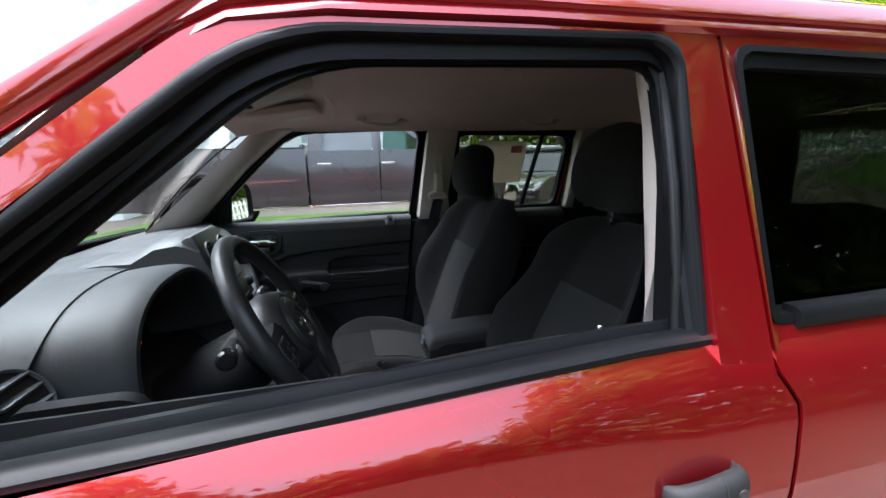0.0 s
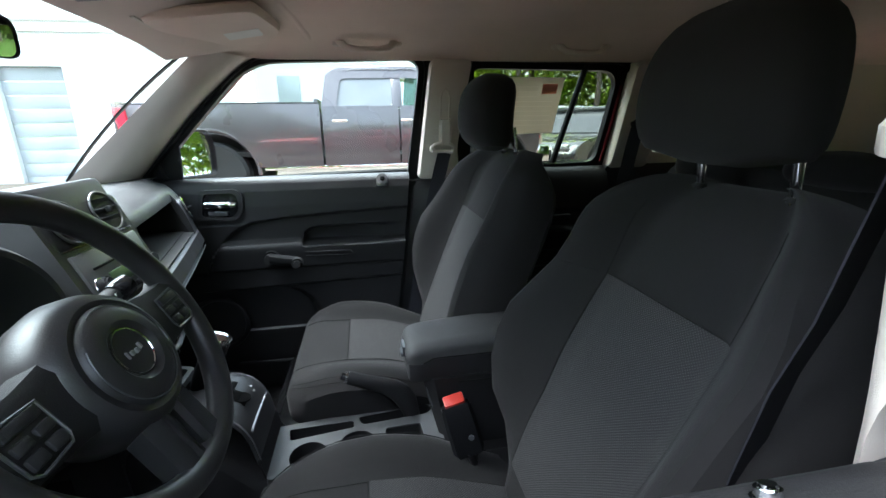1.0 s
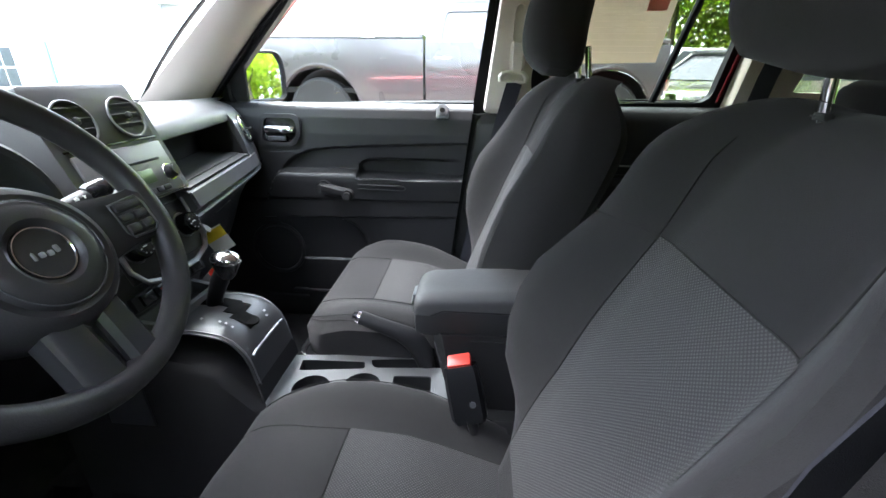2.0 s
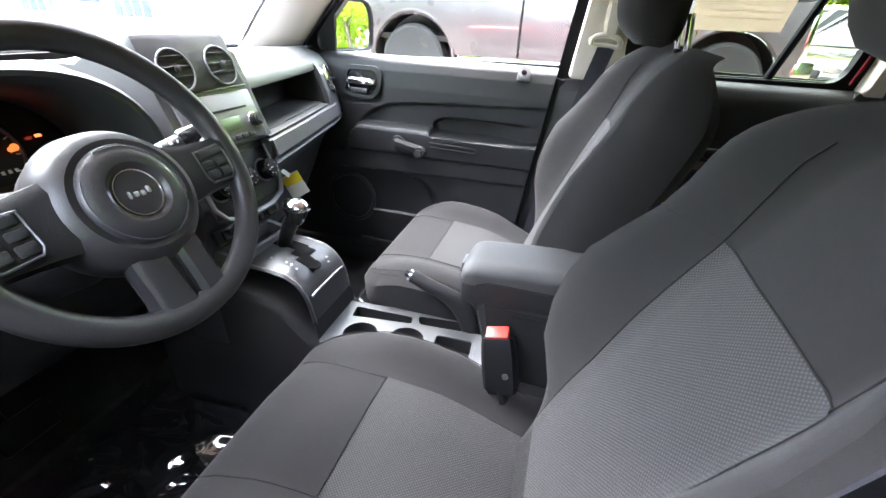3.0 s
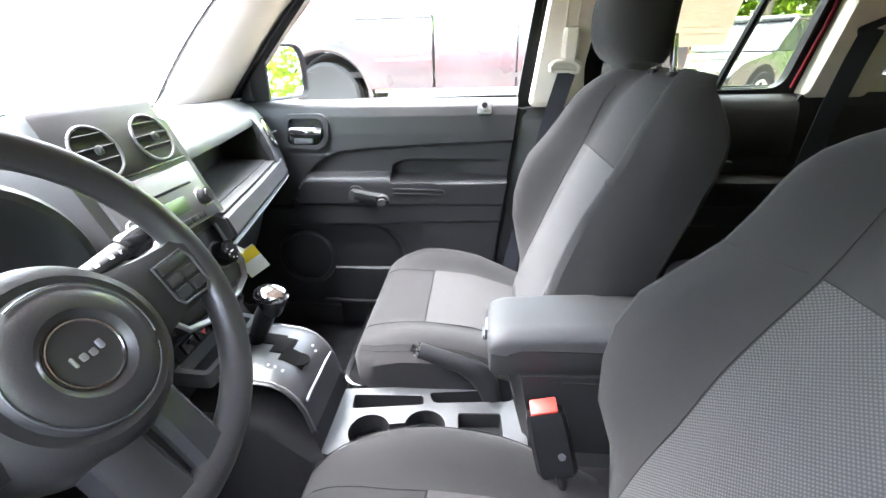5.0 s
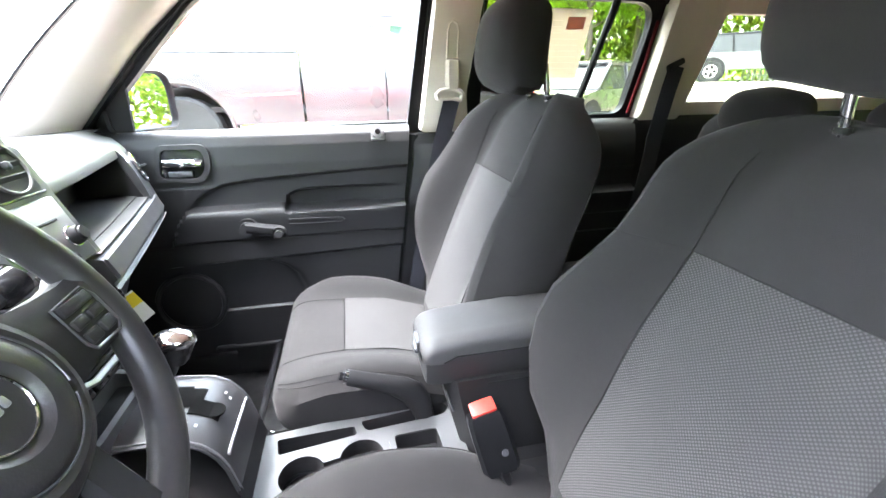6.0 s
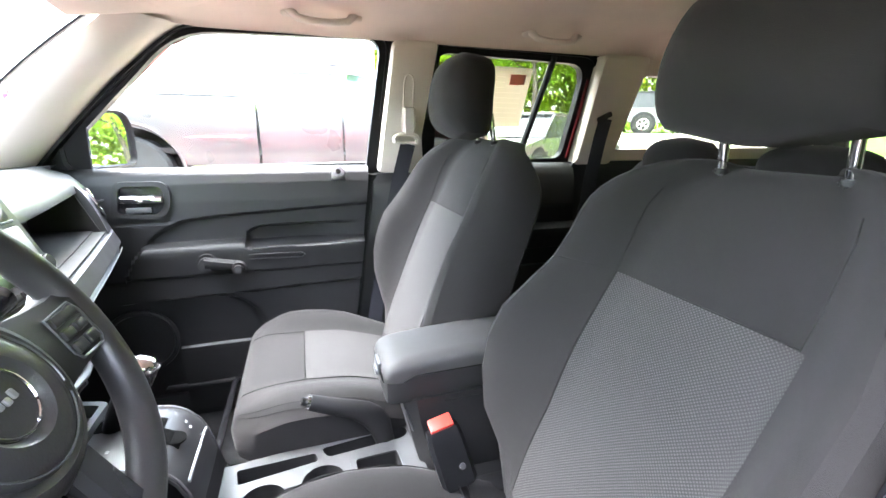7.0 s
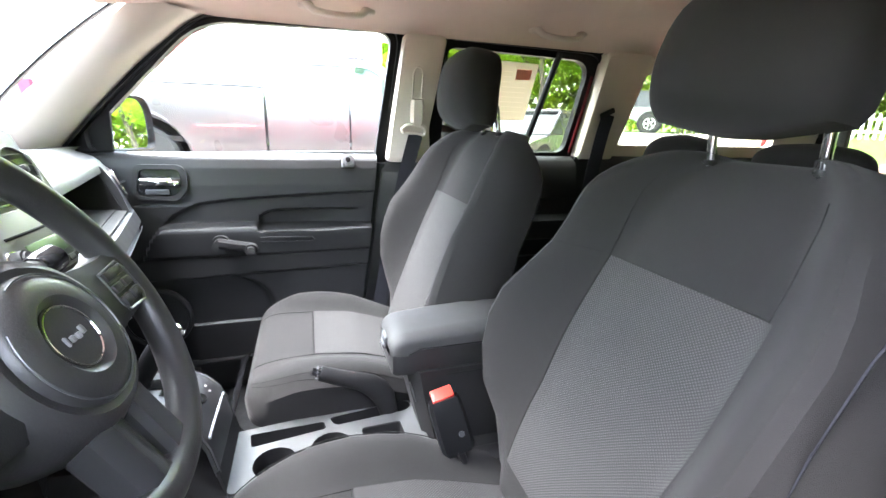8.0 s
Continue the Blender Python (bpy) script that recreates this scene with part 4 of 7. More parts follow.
dash_block("shelf_section", [0.085, 0.12, 0.20, 0.30, 0.40, 0.48, 0.512], side_section, label="open shelf above the glovebox")
dash_block("end_section", [0.512, 0.53, 0.56, 0.60, 0.64, 0.67], end_section)
part("shelf_liner", sheet(lambda u, v: Vector((brow(lerp(0.092, 0.506, v)) + table([(0, -0.004), (0.4, -0.110), (0.6, -0.101), (1, 0.02)], u), lerp(0.092, 0.506, v), table([(0, 1.0715), (0.4, 1.068), (0.6, 0.983), (1, 0.981)], u))), 10, 8, 0.002), M_box, dash, "dark shelf lining")
part("shelf_end", slab([(-0.105, 0.982), (0.035, 0.980), (-0.002, 1.070), (-0.11, 1.070)], lambda p, o: Vector((brow(0.508) + p[0], 0.508 + o, p[1])), 0.003), M_box, dash, "dark shelf end")
part("shelf_floor", sheet(lambda u, v: Vector((brow(lerp(0.10, 0.505, v)) + lerp(-0.100, 0.046, u), lerp(0.10, 0.505, v), lerp(0.984, 0.980, u))), 4, 8, 0.003), M_box, dash, "dark rubber shelf mat")
trim = part("trim_strip", loft([[Vector((brow(y) + dx, y, z)) for dx, z in ((0.051, 0.974), (0.056, 0.972), (0.068, 0.942), (0.064, 0.938), (0.05, 0.940))] for y in [0.09 + 0.05 * k for k in range(10)] + [0.565]]), mat("strip_silver", (0.042, 0.042, 0.044), 0.40, metal=0.2, var=0.05), dash, "silver strip below the shelf")
part("grab_slot", tube([(brow(y) + 0.069, y, 0.9285) for y in [0.10 + 0.05 * k for k in range(10)]], 0.0016, 6), M_silver, trim, "bright thin line")
part("glovebox_edge", tube([(brow(y) - 0.002, y, 0.858) for y in [0.30 + 0.02 * k for k in range(7)]], 0.0018, 6), M_bezel, dash, "glovebox pull edge")
ev = part("end_vent", disc(0.040, 0.02, (brow(0.575) + 0.020, 0.578, 1.040), (0.86, 0.35, 0.35), 32, 0.004), M_black, dash, "round side vent")
part("vent_ring", ringbar(0.040, 0.0045, (brow(0.575) + 0.030, 0.578, 1.042), (0.86, 0.35, 0.35), 36, 8), M_chrome, ev, "chrome vent ring")
part("vent_slat", rbox((0.004, 0.07, 0.006), (brow(0.575) + 0.034, 0.578, 1.042), 0.002), M_black, ev)


def face_x(z):
    return -0.152 + 0.40 * (1.13 - z)


def stack_section(y):
    w = abs(y + 0.015) / 0.115
    top = 1.184 - 0.020 * w ** 4
    return [(-0.60, 1.10), (-0.36, 1.13), (-0.30, top - 0.035), (-0.25, top - 0.006), (-0.205, top), (-0.185, top - 0.006), (face_x(top - 0.02), top - 0.02), (face_x(1.09), 1.09), (face_x(1.080), 1.080), (face_x(0.985), 0.985), (face_x(0.975) - 0.030, 0.973), (face_x(0.885) - 0.036, 0.885), (face_x(0.86) - 0.060, 0.86), (-0.105, 0.82), (-0.122, 0.76), (-0.11, 0.56), (-0.5, 0.56)]


stack = thing("centre_stack", "dark grey centre stack with round vents, radio and heater knobs", "centre stack")
part("housing", loft([[Vector((x, y, z)) for x, z in stack_section(y)] for y in [-0.130, -0.122, -0.10, -0.06, -0.015, 0.03, 0.07, 0.092, 0.100]]), M_dash, stack, "dark grey housing")
FN = Vector((1, 0, 0.40)).normalized()


def face(y, z, h=0.0):
    return Vector((face_x(z), y, z)) + FN * h


FM = Matrix((Vector((0, 1, 0)), FN.cross(Vector((0, 1, 0))), FN)).transposed().to_4x4()


def plate(y0, y1, z0, z1, h, t=0.004, r=0.004):
    c = face((y0 + y1) / 2, (z0 + z1) / 2, h)
    return moved(rbox((y1 - y0, (z1 - z0) * 1.077, t), (0, 0, 0), r, 2), Matrix.Translation(c) @ FM)


part("vent_housing", plate(-0.124, 0.092, 1.083, 1.186, -0.013, 0.032, 0.012), M_dash, stack, "dark grey vent housing")
for y in (-0.070, 0.039):
    vent = part("air_vent", disc(0.0355, 0.030, face(y, 1.124, -0.008), FN, 40), M_black, stack, "round black air vent")
    part("vent_ring", ringbar(0.0362, 0.0022, face(y, 1.124, 0.008), FN, 44, 8), M_radio, vent, "dark silver vent ring")
    for k, dz in enumerate((-0.017, -0.001, 0.016)):
        w_ = math.sqrt(0.0345 ** 2 - dz ** 2)
        part("vent_slat", moved(rbox((2 * w_, 0.017, 0.0030), (0, 0, 0), 0.0012), Matrix.Translation(face(y, 1.124 + dz, 0.005)) @ FM @ pose(0, 0, 0, 28, 0, 0)), M_black, vent, "black vent slat")
    part("vent_tab", moved(rbox((0.008, 0.012, 0.010), (0, 0, 0), 0.003), Matrix.Translation(face(y, 1.125, 0.013)) @ FM), M_dash, vent)
radio = part("radio", plate(-0.112, 0.084, 0.987, 1.078, 0.002, 0.008, 0.006), M_radio, stack, "silver grey radio panel")
part("disc_slot", plate(-0.085, 0.055, 1.046, 1.050, 0.0065, 0.004, 0.001), M_rubber, radio, "black disc slot")
part("display", plate(-0.060, 0.022, 1.010, 1.034, 0.0062, 0.003, 0.002), mat("lcd_glass", (0.05, 0.085, 0.035), 0.30, rvar=0.04), radio, "greenish display")
for y in (0.062, -0.092):
    k = part("knob", disc(0.0145, 0.018, face(y, 1.020, 0.014), FN, 28, 0.003, r2=0.0125), M_black, radio, "black radio knob")
    part("knob_ring", ringbar(0.015, 0.0015, face(y, 1.020, 0.007), FN, 28, 6), M_chrome, k)
for k in range(6):
    part("key", plate(-0.068 + 0.019 * k, -0.052 + 0.019 * k, 0.992, 1.001, 0.0068, 0.004, 0.001), M_black, radio, "small radio key")
part("panel_gap", plate(-0.115, 0.088, 1.0845, 1.0875, 0.0005, 0.002, 0.0005), M_gloss, stack)
climate = part("climate_panel", plate(-0.118, 0.088, 0.872, 0.972, -0.031, 0.010, 0.012), M_black, stack, "black heater panel")
part("panel_rim", tube([face(y, z, -0.020) for y, z in ((-0.118, 0.972), (-0.118, 0.895), (-0.10, 0.870), (-0.06, 0.858), (0.03, 0.858), (0.07, 0.870), (0.088, 0.895), (0.088, 0.972))], 0.0058, 8, 0.7), M_radio, climate, "silver rim")
for y in (-0.082, -0.014, 0.055):
    kn = part("knob", disc(0.0225, 0.030, face(y, 0.924, -0.012), FN, 32, 0.005, r2=0.0195), M_gloss, climate, "round heater knob")
    part("knob_ring", ringbar(0.0240, 0.0022, face(y, 0.924, -0.0255), FN, 32, 6), M_bezel, kn)
    for q in range(7):
        a = radians(-210 + 40 * q)
        part("mark", moved(rbox((0.0028, 0.0022, 0.001), (0, 0, 0), 0), Matrix.Translation(face(y + 0.0135 * math.cos(a), 0.924 + 0.0135 * math.sin(a), 0.0033)) @ FM), M_mark, kn)
    part("pointer", moved(rbox((0.009, 0.0022, 0.002), (0, 0, 0), 0), Matrix.Translation(face(y - 0.004, 0.924, 0.0033)) @ FM), M_mark, kn)
row = part("switch_row", moved(rbox((0.20, 0.03, 0.012), (0, 0, 0), 0.003), Matrix.Translation(face(-0.015, 0.842, -0.064)) @ FM), M_black, stack, "row of dark switches")
for k, y in enumerate((-0.085, -0.050, -0.015, 0.020, 0.055)):
    sw = part("switch", moved(rbox((0.030, 0.020, 0.008), (0, 0, 0), 0.002), Matrix.Translation(face(y, 0.842, -0.056)) @ FM), M_gloss, row)
    if k == 1:
        part("hazard_mark", moved(disc(0.006, 0.001, (0, 0, 0), (0, 0, 1), 3), Matrix.Translation(face(y, 0.842, -0.0515)) @ FM), M_redbtn, sw, "red triangle mark")
pocket = part("coin_pocket", ring_plate(rounded([(-0.105, -0.124), (0.078, -0.124), (0.074, -0.060), (-0.100, -0.060)], 0.010, 3), rounded([(-0.094, -0.114), (0.066, -0.114), (0.063, -0.069), (-0.090, -0.069)], 0.006, 3), lambda p, o: Vector((p[1], p[0], 0.772 - 0.15 * (p[1] + 0.06) - o)), 0.028), M_radio, stack, "silver edged open pocket")
part("pocket_floor", rbox((0.050, 0.16, 0.004), (-0.090, -0.014, 0.750), 0.001), M_black, pocket, "dark pocket floor")

# instrument hood and cluster
hood = thing("instrument_cluster", "dark instrument hood with lit red gauges", "instrument cluster")


def arch_pt(a, ry, rz, x, zc=0.985):
    e = 0.80
    c, s_ = math.cos(a), math.sin(a)
    return Vector((x + 0.02 * (1 - s_), -0.372 + ry * math.copysign(abs(c) ** e, c), zc + rz * abs(s_) ** e))


HOOD = [(0.172, 0.122, -0.300), (0.178, 0.127, -0.235), (0.185, 0.133, -0.190), (0.194, 0.141, -0.160), (0.204, 0.150, -0.143), (0.215, 0.159, -0.135), (0.226, 0.166, -0.136), (0.235, 0.171, -0.146), (0.241, 0.1735, -0.165), (0.246, 0.172, -0.20), (0.249, 0.166, -0.25), (0.252, 0.154, -0.36), (0.255, 0.142, -0.46), (0.258, 0.125, -0.57), (0.260, 0.085, -0.66)]
part("hood", loft([[arch_pt(math.pi * k / 40, ry, rz, x) for k in range(41)] for ry, rz, x in HOOD], closed=False), M_hood, hood, "dark grey hood")


def crown_top(u, v):
    """The dash top on the driver's side, flowing up into the hood."""
    x, y = lerp(-0.640, -0.235, u), lerp(-0.672, -0.105, v)
    a = table([(-0.66, 1.060), (-0.60, 1.100), (-0.45, 1.122), (-0.34, 1.124), (-0.28, 1.110), (-0.235, 1.080)], x)
    ry, rz = table([(-0.66, 0.260), (-0.46, 0.255), (-0.25, 0.249), (-0.20, 0.246)], x), table([(-0.66, 0.085), (-0.57, 0.125), (-0.46, 0.142), (-0.36, 0.154), (-0.25, 0.166), (-0.20, 0.172)], x)
    c = min(1.0, abs(y + 0.372) / ry) ** 1.25
    b = 0.985 + rz * (1 - c * c) ** 0.40
    z = max(a, b) + max(0.045 - abs(a - b), 0) ** 2 / 0.18
    return Vector((x, y, z + 0.003 - 0.05 * smooth01(-0.645, -0.675, y)))


part("dash_crown", sheet(crown_top, 34, 46, 0.004), M_hood, dash, "dark grey rounded dash top")
part("back_plate", rbox((0.01, 0.40, 0.20), (-0.275, -0.372, 1.035), 0.004, turn=(0, -18, 0)), M_gloss, hood, "black gauge plate")
M_glow = bpy.data.materials.new("gauge_glow")
M_glow.use_nodes = True
M_glow.node_tree.nodes["Principled BSDF"].inputs["Emission Color"].default_value = (1.0, 0.10, 0.03, 1)
M_glow.node_tree.nodes["Principled BSDF"].inputs["Emission Strength"].default_value = 0.10
M_glow.node_tree.nodes["Principled BSDF"].inputs["Base Color"].default_value = (0.3, 0.02, 0.01, 1)
GN = Vector((math.cos(radians(18)), 0, math.sin(radians(18))))
GU = Vector((-math.sin(radians(18)), 0, math.cos(radians(18))))


def gp(y, h, d=0.0):
    return Vector((-0.268, -0.372, 1.035)) + Vector((0, y, 0)) + GU * h + GN * d


for gy, gr in ((-0.080, 0.052), (0.042, 0.052)):
    gauge = part("gauge", disc(gr, 0.006, gp(gy, -0.014, 0.002), GN, 40), M_black, hood, "round gauge face")
    part("gauge_ring", ringbar(gr, 0.003, gp(gy, -0.014, 0.006), GN, 40, 6), M_bezel, gauge)
    h0 = -0.014
    part("needle", tube([gp(gy + gr * 0.28, h0 + 0.003, 0.008), gp(gy - gr * 0.72, h0 - 0.004, 0.008)], 0.0010, 6), M_glow, gauge, "lit red needle")
    for k in range(9):
        a = radians(220 - 32.5 * k)
        part("tick", tube([gp(gy + gr * 0.82 * math.cos(a), h0 + gr * 0.82 * math.sin(a), 0.006), gp(gy + gr * 0.93 * math.cos(a), h0 + gr * 0.93 * math.sin(a), 0.006)], 0.0009, 5), M_white, gauge)
M_amber = bpy.data.materials.new("amber_lamp")
M_amber.use_nodes = True
M_amber.node_tree.nodes["Principled BSDF"].inputs["Emission Color"].default_value = (1.0, 0.16, 0.03, 1)
M_amber.node_tree.nodes["Principled BSDF"].inputs["Emission Strength"].default_value = 0.035
M_amber.node_tree.nodes["Principled BSDF"].inputs["Base Color"].default_value = (0.3, 0.05, 0.01, 1)
part("warning_lamp", join(disc(0.0055, 0.002, gp(0.086, -0.010, 0.008), GN, 16), disc(0.0040, 0.002, gp(0.080, -0.012, 0.0085), GN, 12)), M_amber, hood, "lit amber warning lamp")
part("warning_lamp", moved(rbox((0.002, 0.009, 0.0045), (0, 0, 0), 0.0005), Matrix.Translation(gp(0.124, 0.0, 0.008)) @ pose(0, 0, 0, 0, -18, 0)), M_glow, hood, "lit red warning lamp")
for k in range(5):
    part("gear_letter_bar", moved(rbox((0.001, 0.0045, 0.0055), (0, 0, 0), 0.0003), Matrix.Translation(gp(0.036 + 0.009 * k, -0.0415, 0.0085)) @ pose(0, 0, 0, 0, -18, 0)), M_white, hood, "small pale display bar")
for y, h in ((0.055, 0.045), (0.10, -0.045), (0.03, 0.048)):
    part("warning_lamp", moved(rbox((0.012, 0.007, 0.002), (0, 0, 0), 0.001), Matrix.Translation(gp(y, h, 0.007)) @ Matrix((Vector((0, 1, 0)), GU, GN)).transposed().to_4x4()), M_glow, hood, "lit red warning lamp")


# driver's end of the dashboard, with the lower knee panel
def left_section(y):
    return [(-0.66, 1.060), (-0.60, 1.100), (-0.45, 1.122), (-0.34, 1.124), (-0.28, 1.112), (-0.245, 1.090), (-0.222, 1.055), (-0.205, 1.02), (-0.165, 0.93), (-0.16, 0.84), (-0.20, 0.74), (-0.26, 0.66), (-0.42, 0.62), (-0.60, 0.64)]


dash_block("driver_end", [-0.69, -0.67, -0.64, -0.60, -0.585], left_section, M_hood)
dash_block("knee_panel", [-0.59, -0.50, -0.37, -0.24, -0.125], lambda y: [(-0.60, 1.00), (-0.26, 0.985), (-0.20, 0.965), (-0.165, 0.930), (-0.155, 0.84), (-0.19, 0.74), (-0.26, 0.66), (-0.42, 0.62), (-0.60, 0.64)], M_black)
dash_block("top_bridge", [-0.135, -0.06, 0.0, 0.10], lambda y: [(-0.66, 1.060), (-0.60, 1.100), (-0.45, 1.122), (-0.335, 1.122), (-0.315, 1.112), (-0.30, 1.08), (-0.60, 1.04)], M_hood)
lv = part("end_vent", disc(0.038, 0.02, (-0.226, -0.648, 1.072), (0.80, -0.15, 0.58), 32, 0.003), M_gloss, dash, "round side vent")
part("vent_ring", ringbar(0.038, 0.003, (-0.218, -0.649, 1.078), (0.80, -0.15, 0.58), 36, 8), M_bezel, lv)
for dz in (-0.02, 0, 0.02):
    part("vent_slat", rbox((0.012, 0.066, 0.004), (-0.216 - 0.55 * dz, -0.649, 1.080 + 0.8 * dz), 0.001), M_bezel, lv)
part("lamp_switch", disc(0.022, 0.02, (-0.148, -0.56, 0.92), (1, 0, 0.1), 28, 0.004), M_bezel, dash, "round grey lamp switch")

# ---- centre console ----
console = thing("centre_console", "black centre console with silver cup holder tray", "centre console")


def con_section(x):
    top = table([(-0.30, 0.70), (-0.10, 0.72), (0.02, 0.68), (0.09, 0.592), (0.80, 0.580)], x)
    w = table([(-0.30, 0.14), (-0.05, 0.125), (0.10, 0.102), (0.80, 0.10)], x)
    return [(-w, 0.33), (-w, top - 0.02), (-w + 0.012, top - 0.003), (-w + 0.03, top - 0.002), (w - 0.03, top - 0.002), (w - 0.012, top - 0.003), (w, top - 0.02), (w, 0.33)]


CUPS = ((0.174, -0.040), (0.277, -0.023))
part("tunnel", loft([[Vector((x, y + 0.004, z - (0.085 if x > 0.10 and x < 0.47 and abs(y) < 0.095 and z > 0.5 else 0))) for y, z in con_section(x)] for x in (-0.30, -0.15, -0.05, 0.02, 0.06, 0.085, 0.099, 0.101, 0.2, 0.3, 0.469, 0.471, 0.62, 0.80)]), M_black, console, "black tunnel cover")


def cup_pair(r=0.039, gap=0.30):
    """One outline round both cup holders and the short channel that joins them."""
    (x0, y0), (x1, y1) = CUPS
    f = math.atan2(y1 - y0, x1 - x0)
    out = []
    for cx, cy, a in ((x0, y0, f), (x1, y1, f + math.pi)):
        out += [(cx + r * math.cos(q), cy + r * math.sin(q)) for q in [a + gap + (2 * math.pi - 2 * gap) * k / 30 for k in range(31)]]
    return out


def tray_plate():
    """The openings of the tray's top, with the depth of each."""
    return [(cup_pair(), 0.075),
            (rounded([(0.128, 0.012), (0.270, 0.031), (0.265, 0.054), (0.122, 0.050)], 0.007, 4), 0.05),
            (rounded([(0.288, 0.036), (0.440, 0.048), (0.456, 0.062), (0.448, 0.082), (0.276, 0.063)], 0.010, 4), 0.06),
            (rounded([(0.342, -0.048), (0.424, -0.046), (0.420, 0.014), (0.338, 0.010)], 0.008, 4), 0.035)]


bm = bmesh.new()
tray_rim = rounded([(0.100, -0.096), (0.468, -0.092), (0.462, 0.102), (0.088, 0.064)], 0.012, 4)
edges = []
def add_loop(bm, pts, z):
    vs = [bm.verts.new((p[0], p[1], z)) for p in pts]
    return [bm.edges.new((vs[i], vs[(i + 1) % len(vs)])) for i in range(len(vs))], vs
e, rimv = add_loop(bm, tray_rim, 0.600)
edges += e
tops = []
for pts, depth in tray_plate():
    e, vs = add_loop(bm, pts, 0.600)
    edges += e
    tops.append((vs, depth))
bmesh.ops.triangle_fill(bm, use_beauty=True, edges=edges)
low = [bm.verts.new(v.co + Vector((0, 0, -0.02))) for v in rimv]
for i in range(len(rimv)):
    j = (i + 1) % len(rimv)
    bm.faces.new((rimv[i], rimv[j], low[j], low[i]))
tray = part("tray", bm, M_tray, console, "silver painted tray", smooth=False)
wells = []
for pts, depth in tray_plate():
    wells.append(loft([[Vector((p[0], p[1], 0.599)) for p in pts], [Vector((p[0], p[1], 0.600 - depth)) for p in pts]]))
    w = wells[-1]
    top = [f for f in w.faces if all(v.co.z > 0.598 for v in f.verts)]
    bmesh.ops.delete(w, geom=top, context="FACES_ONLY")
for w, name in zip(wells, ("cup_holder", "side_pocket", "brake_slot", "square_pocket")):
    part(name, w, M_black, tray, "black well")
part("cup_bridge", rbox((0.030, 0.020, 0.045), ((CUPS[0][0] + CUPS[1][0]) / 2, (CUPS[0][1] + CUPS[1][1]) / 2, 0.553), 0.002, turn=(0, 0, 9)), M_black, tray, "low wall between the cup holders")
part("pocket_lip", ring_plate(rounded([(0.330, -0.056), (0.432, -0.053), (0.428, 0.021), (0.327, 0.017)], 0.012, 4), rounded([(0.342, -0.048), (0.424, -0.046), (0.420, 0.014), (0.338, 0.010)], 0.008, 4), lambda p, o: Vector((p[0], p[1], 0.6025 - o)), 0.004), M_tray, tray, "raised lip")
for cx, cy in CUPS:
    part("rubber_ring", ringbar(0.036, 0.003, (cx, cy, 0.565), (0, 0, 1), 32, 6), M_rubber, tray)


M_shift = mat("satin_dark_silver", (0.034, 0.035, 0.037), 0.40, metal=0.15, var=0.05)


# shift bezel: a curved panel from the stack down to the tray
def bezel(u, v, h=0.0):
    x = lerp(-0.070, 0.092, u)
    z = table([(-0.07, 0.757), (-0.02, 0.757), (0.03, 0.750), (0.055, 0.736), (0.075, 0.710), (0.088, 0.674), (0.092, 0.640)], x)
    y = lerp(-0.084, 0.080, v)
    return Vector((x, y, z - 0.010 * (2 * v - 1) ** 6 + h))


bz = part("shift_bezel", sheet(bezel, 16, 16, 0.006), M_shift, console, "satin dark silver shift panel")
for v in (0.03, 0.97):
    part("bezel_edge", tube([bezel(k / 16, v, 0.0005) for k in range(17)], 0.0019, 8), M_radio, bz, "silver edge")
part("bezel_bar", tube([bezel(0.93, 0.10 + 0.08 * k, 0.004) for k in range(11)], 0.0028, 6), M_silver, bz, "chrome bar")
part("front_skirt", sheet(lambda u, v: Vector((lerp(0.092, 0.100, u), lerp(-0.088, 0.080, v), lerp(0.640, 0.598, u))), 2, 4, 0.004), M_black, bz)
def gate(x0, x1, y0, y1):
    return sheet(lambda u, v: bezel((lerp(x0, x1, u) + 0.070) / 0.162, (lerp(y0, y1, v) + 0.084) / 0.164, 0.0022), 6, 4, 0.0012)


part("shift_slot", join(gate(-0.060, 0.014, 0.006, 0.036), gate(0.000, 0.036, -0.014, 0.030), gate(0.022, 0.062, -0.030, 0.004), disc(0.0165, 0.003, bezel(0.765, 0.44, 0.0015), (0.25, 0, 1), 20)), mat("matt_black", (0.004, 0.004, 0.004), 0.9, spec=0.05), bz, "black stepped gate slot")
for k, (u, v) in enumerate(((0.30, 0.20), (0.52, 0.20), (0.60, 0.19), (0.68, 0.18), (0.80, 0.72), (0.84, 0.69))):
    a = bezel(u, v, 0.0045)
    part("gear_mark", rbox((0.0045, 0.006, 0.001), a, 0.0003, turn=(0, 32 if u > 0.5 else 15, 0)), M_mark, bz, "small white mark")
lever = thing("gear_lever", "black gear lever with chrome topped knob", "gear lever")
part("stem", tube([(-0.040, 0.018, 0.742), (-0.030, 0.015, 0.775), (-0.008, 0.008, 0.815), (0.010, 0.003, 0.845)], 0.016, 14, radii=[0.017, 0.0150, 0.018, 0.016]), M_rubber, lever, "black stem")
part("knob", moved(loft([[Vector((r * math.cos(a) * 1.20, r * math.sin(a), h)) for a in [2 * math.pi * i / 24 for i in range(24)]] for r, h in ((0.012, -0.040), (0.018, -0.030), (0.023, -0.012), (0.0265, 0.0), (0.0275, 0.003))]), pose(0.018, 0, 0.862, 0, 8, 0) @ Matrix.Scale(0.9, 4)), M_gloss, lever, "black knob body")
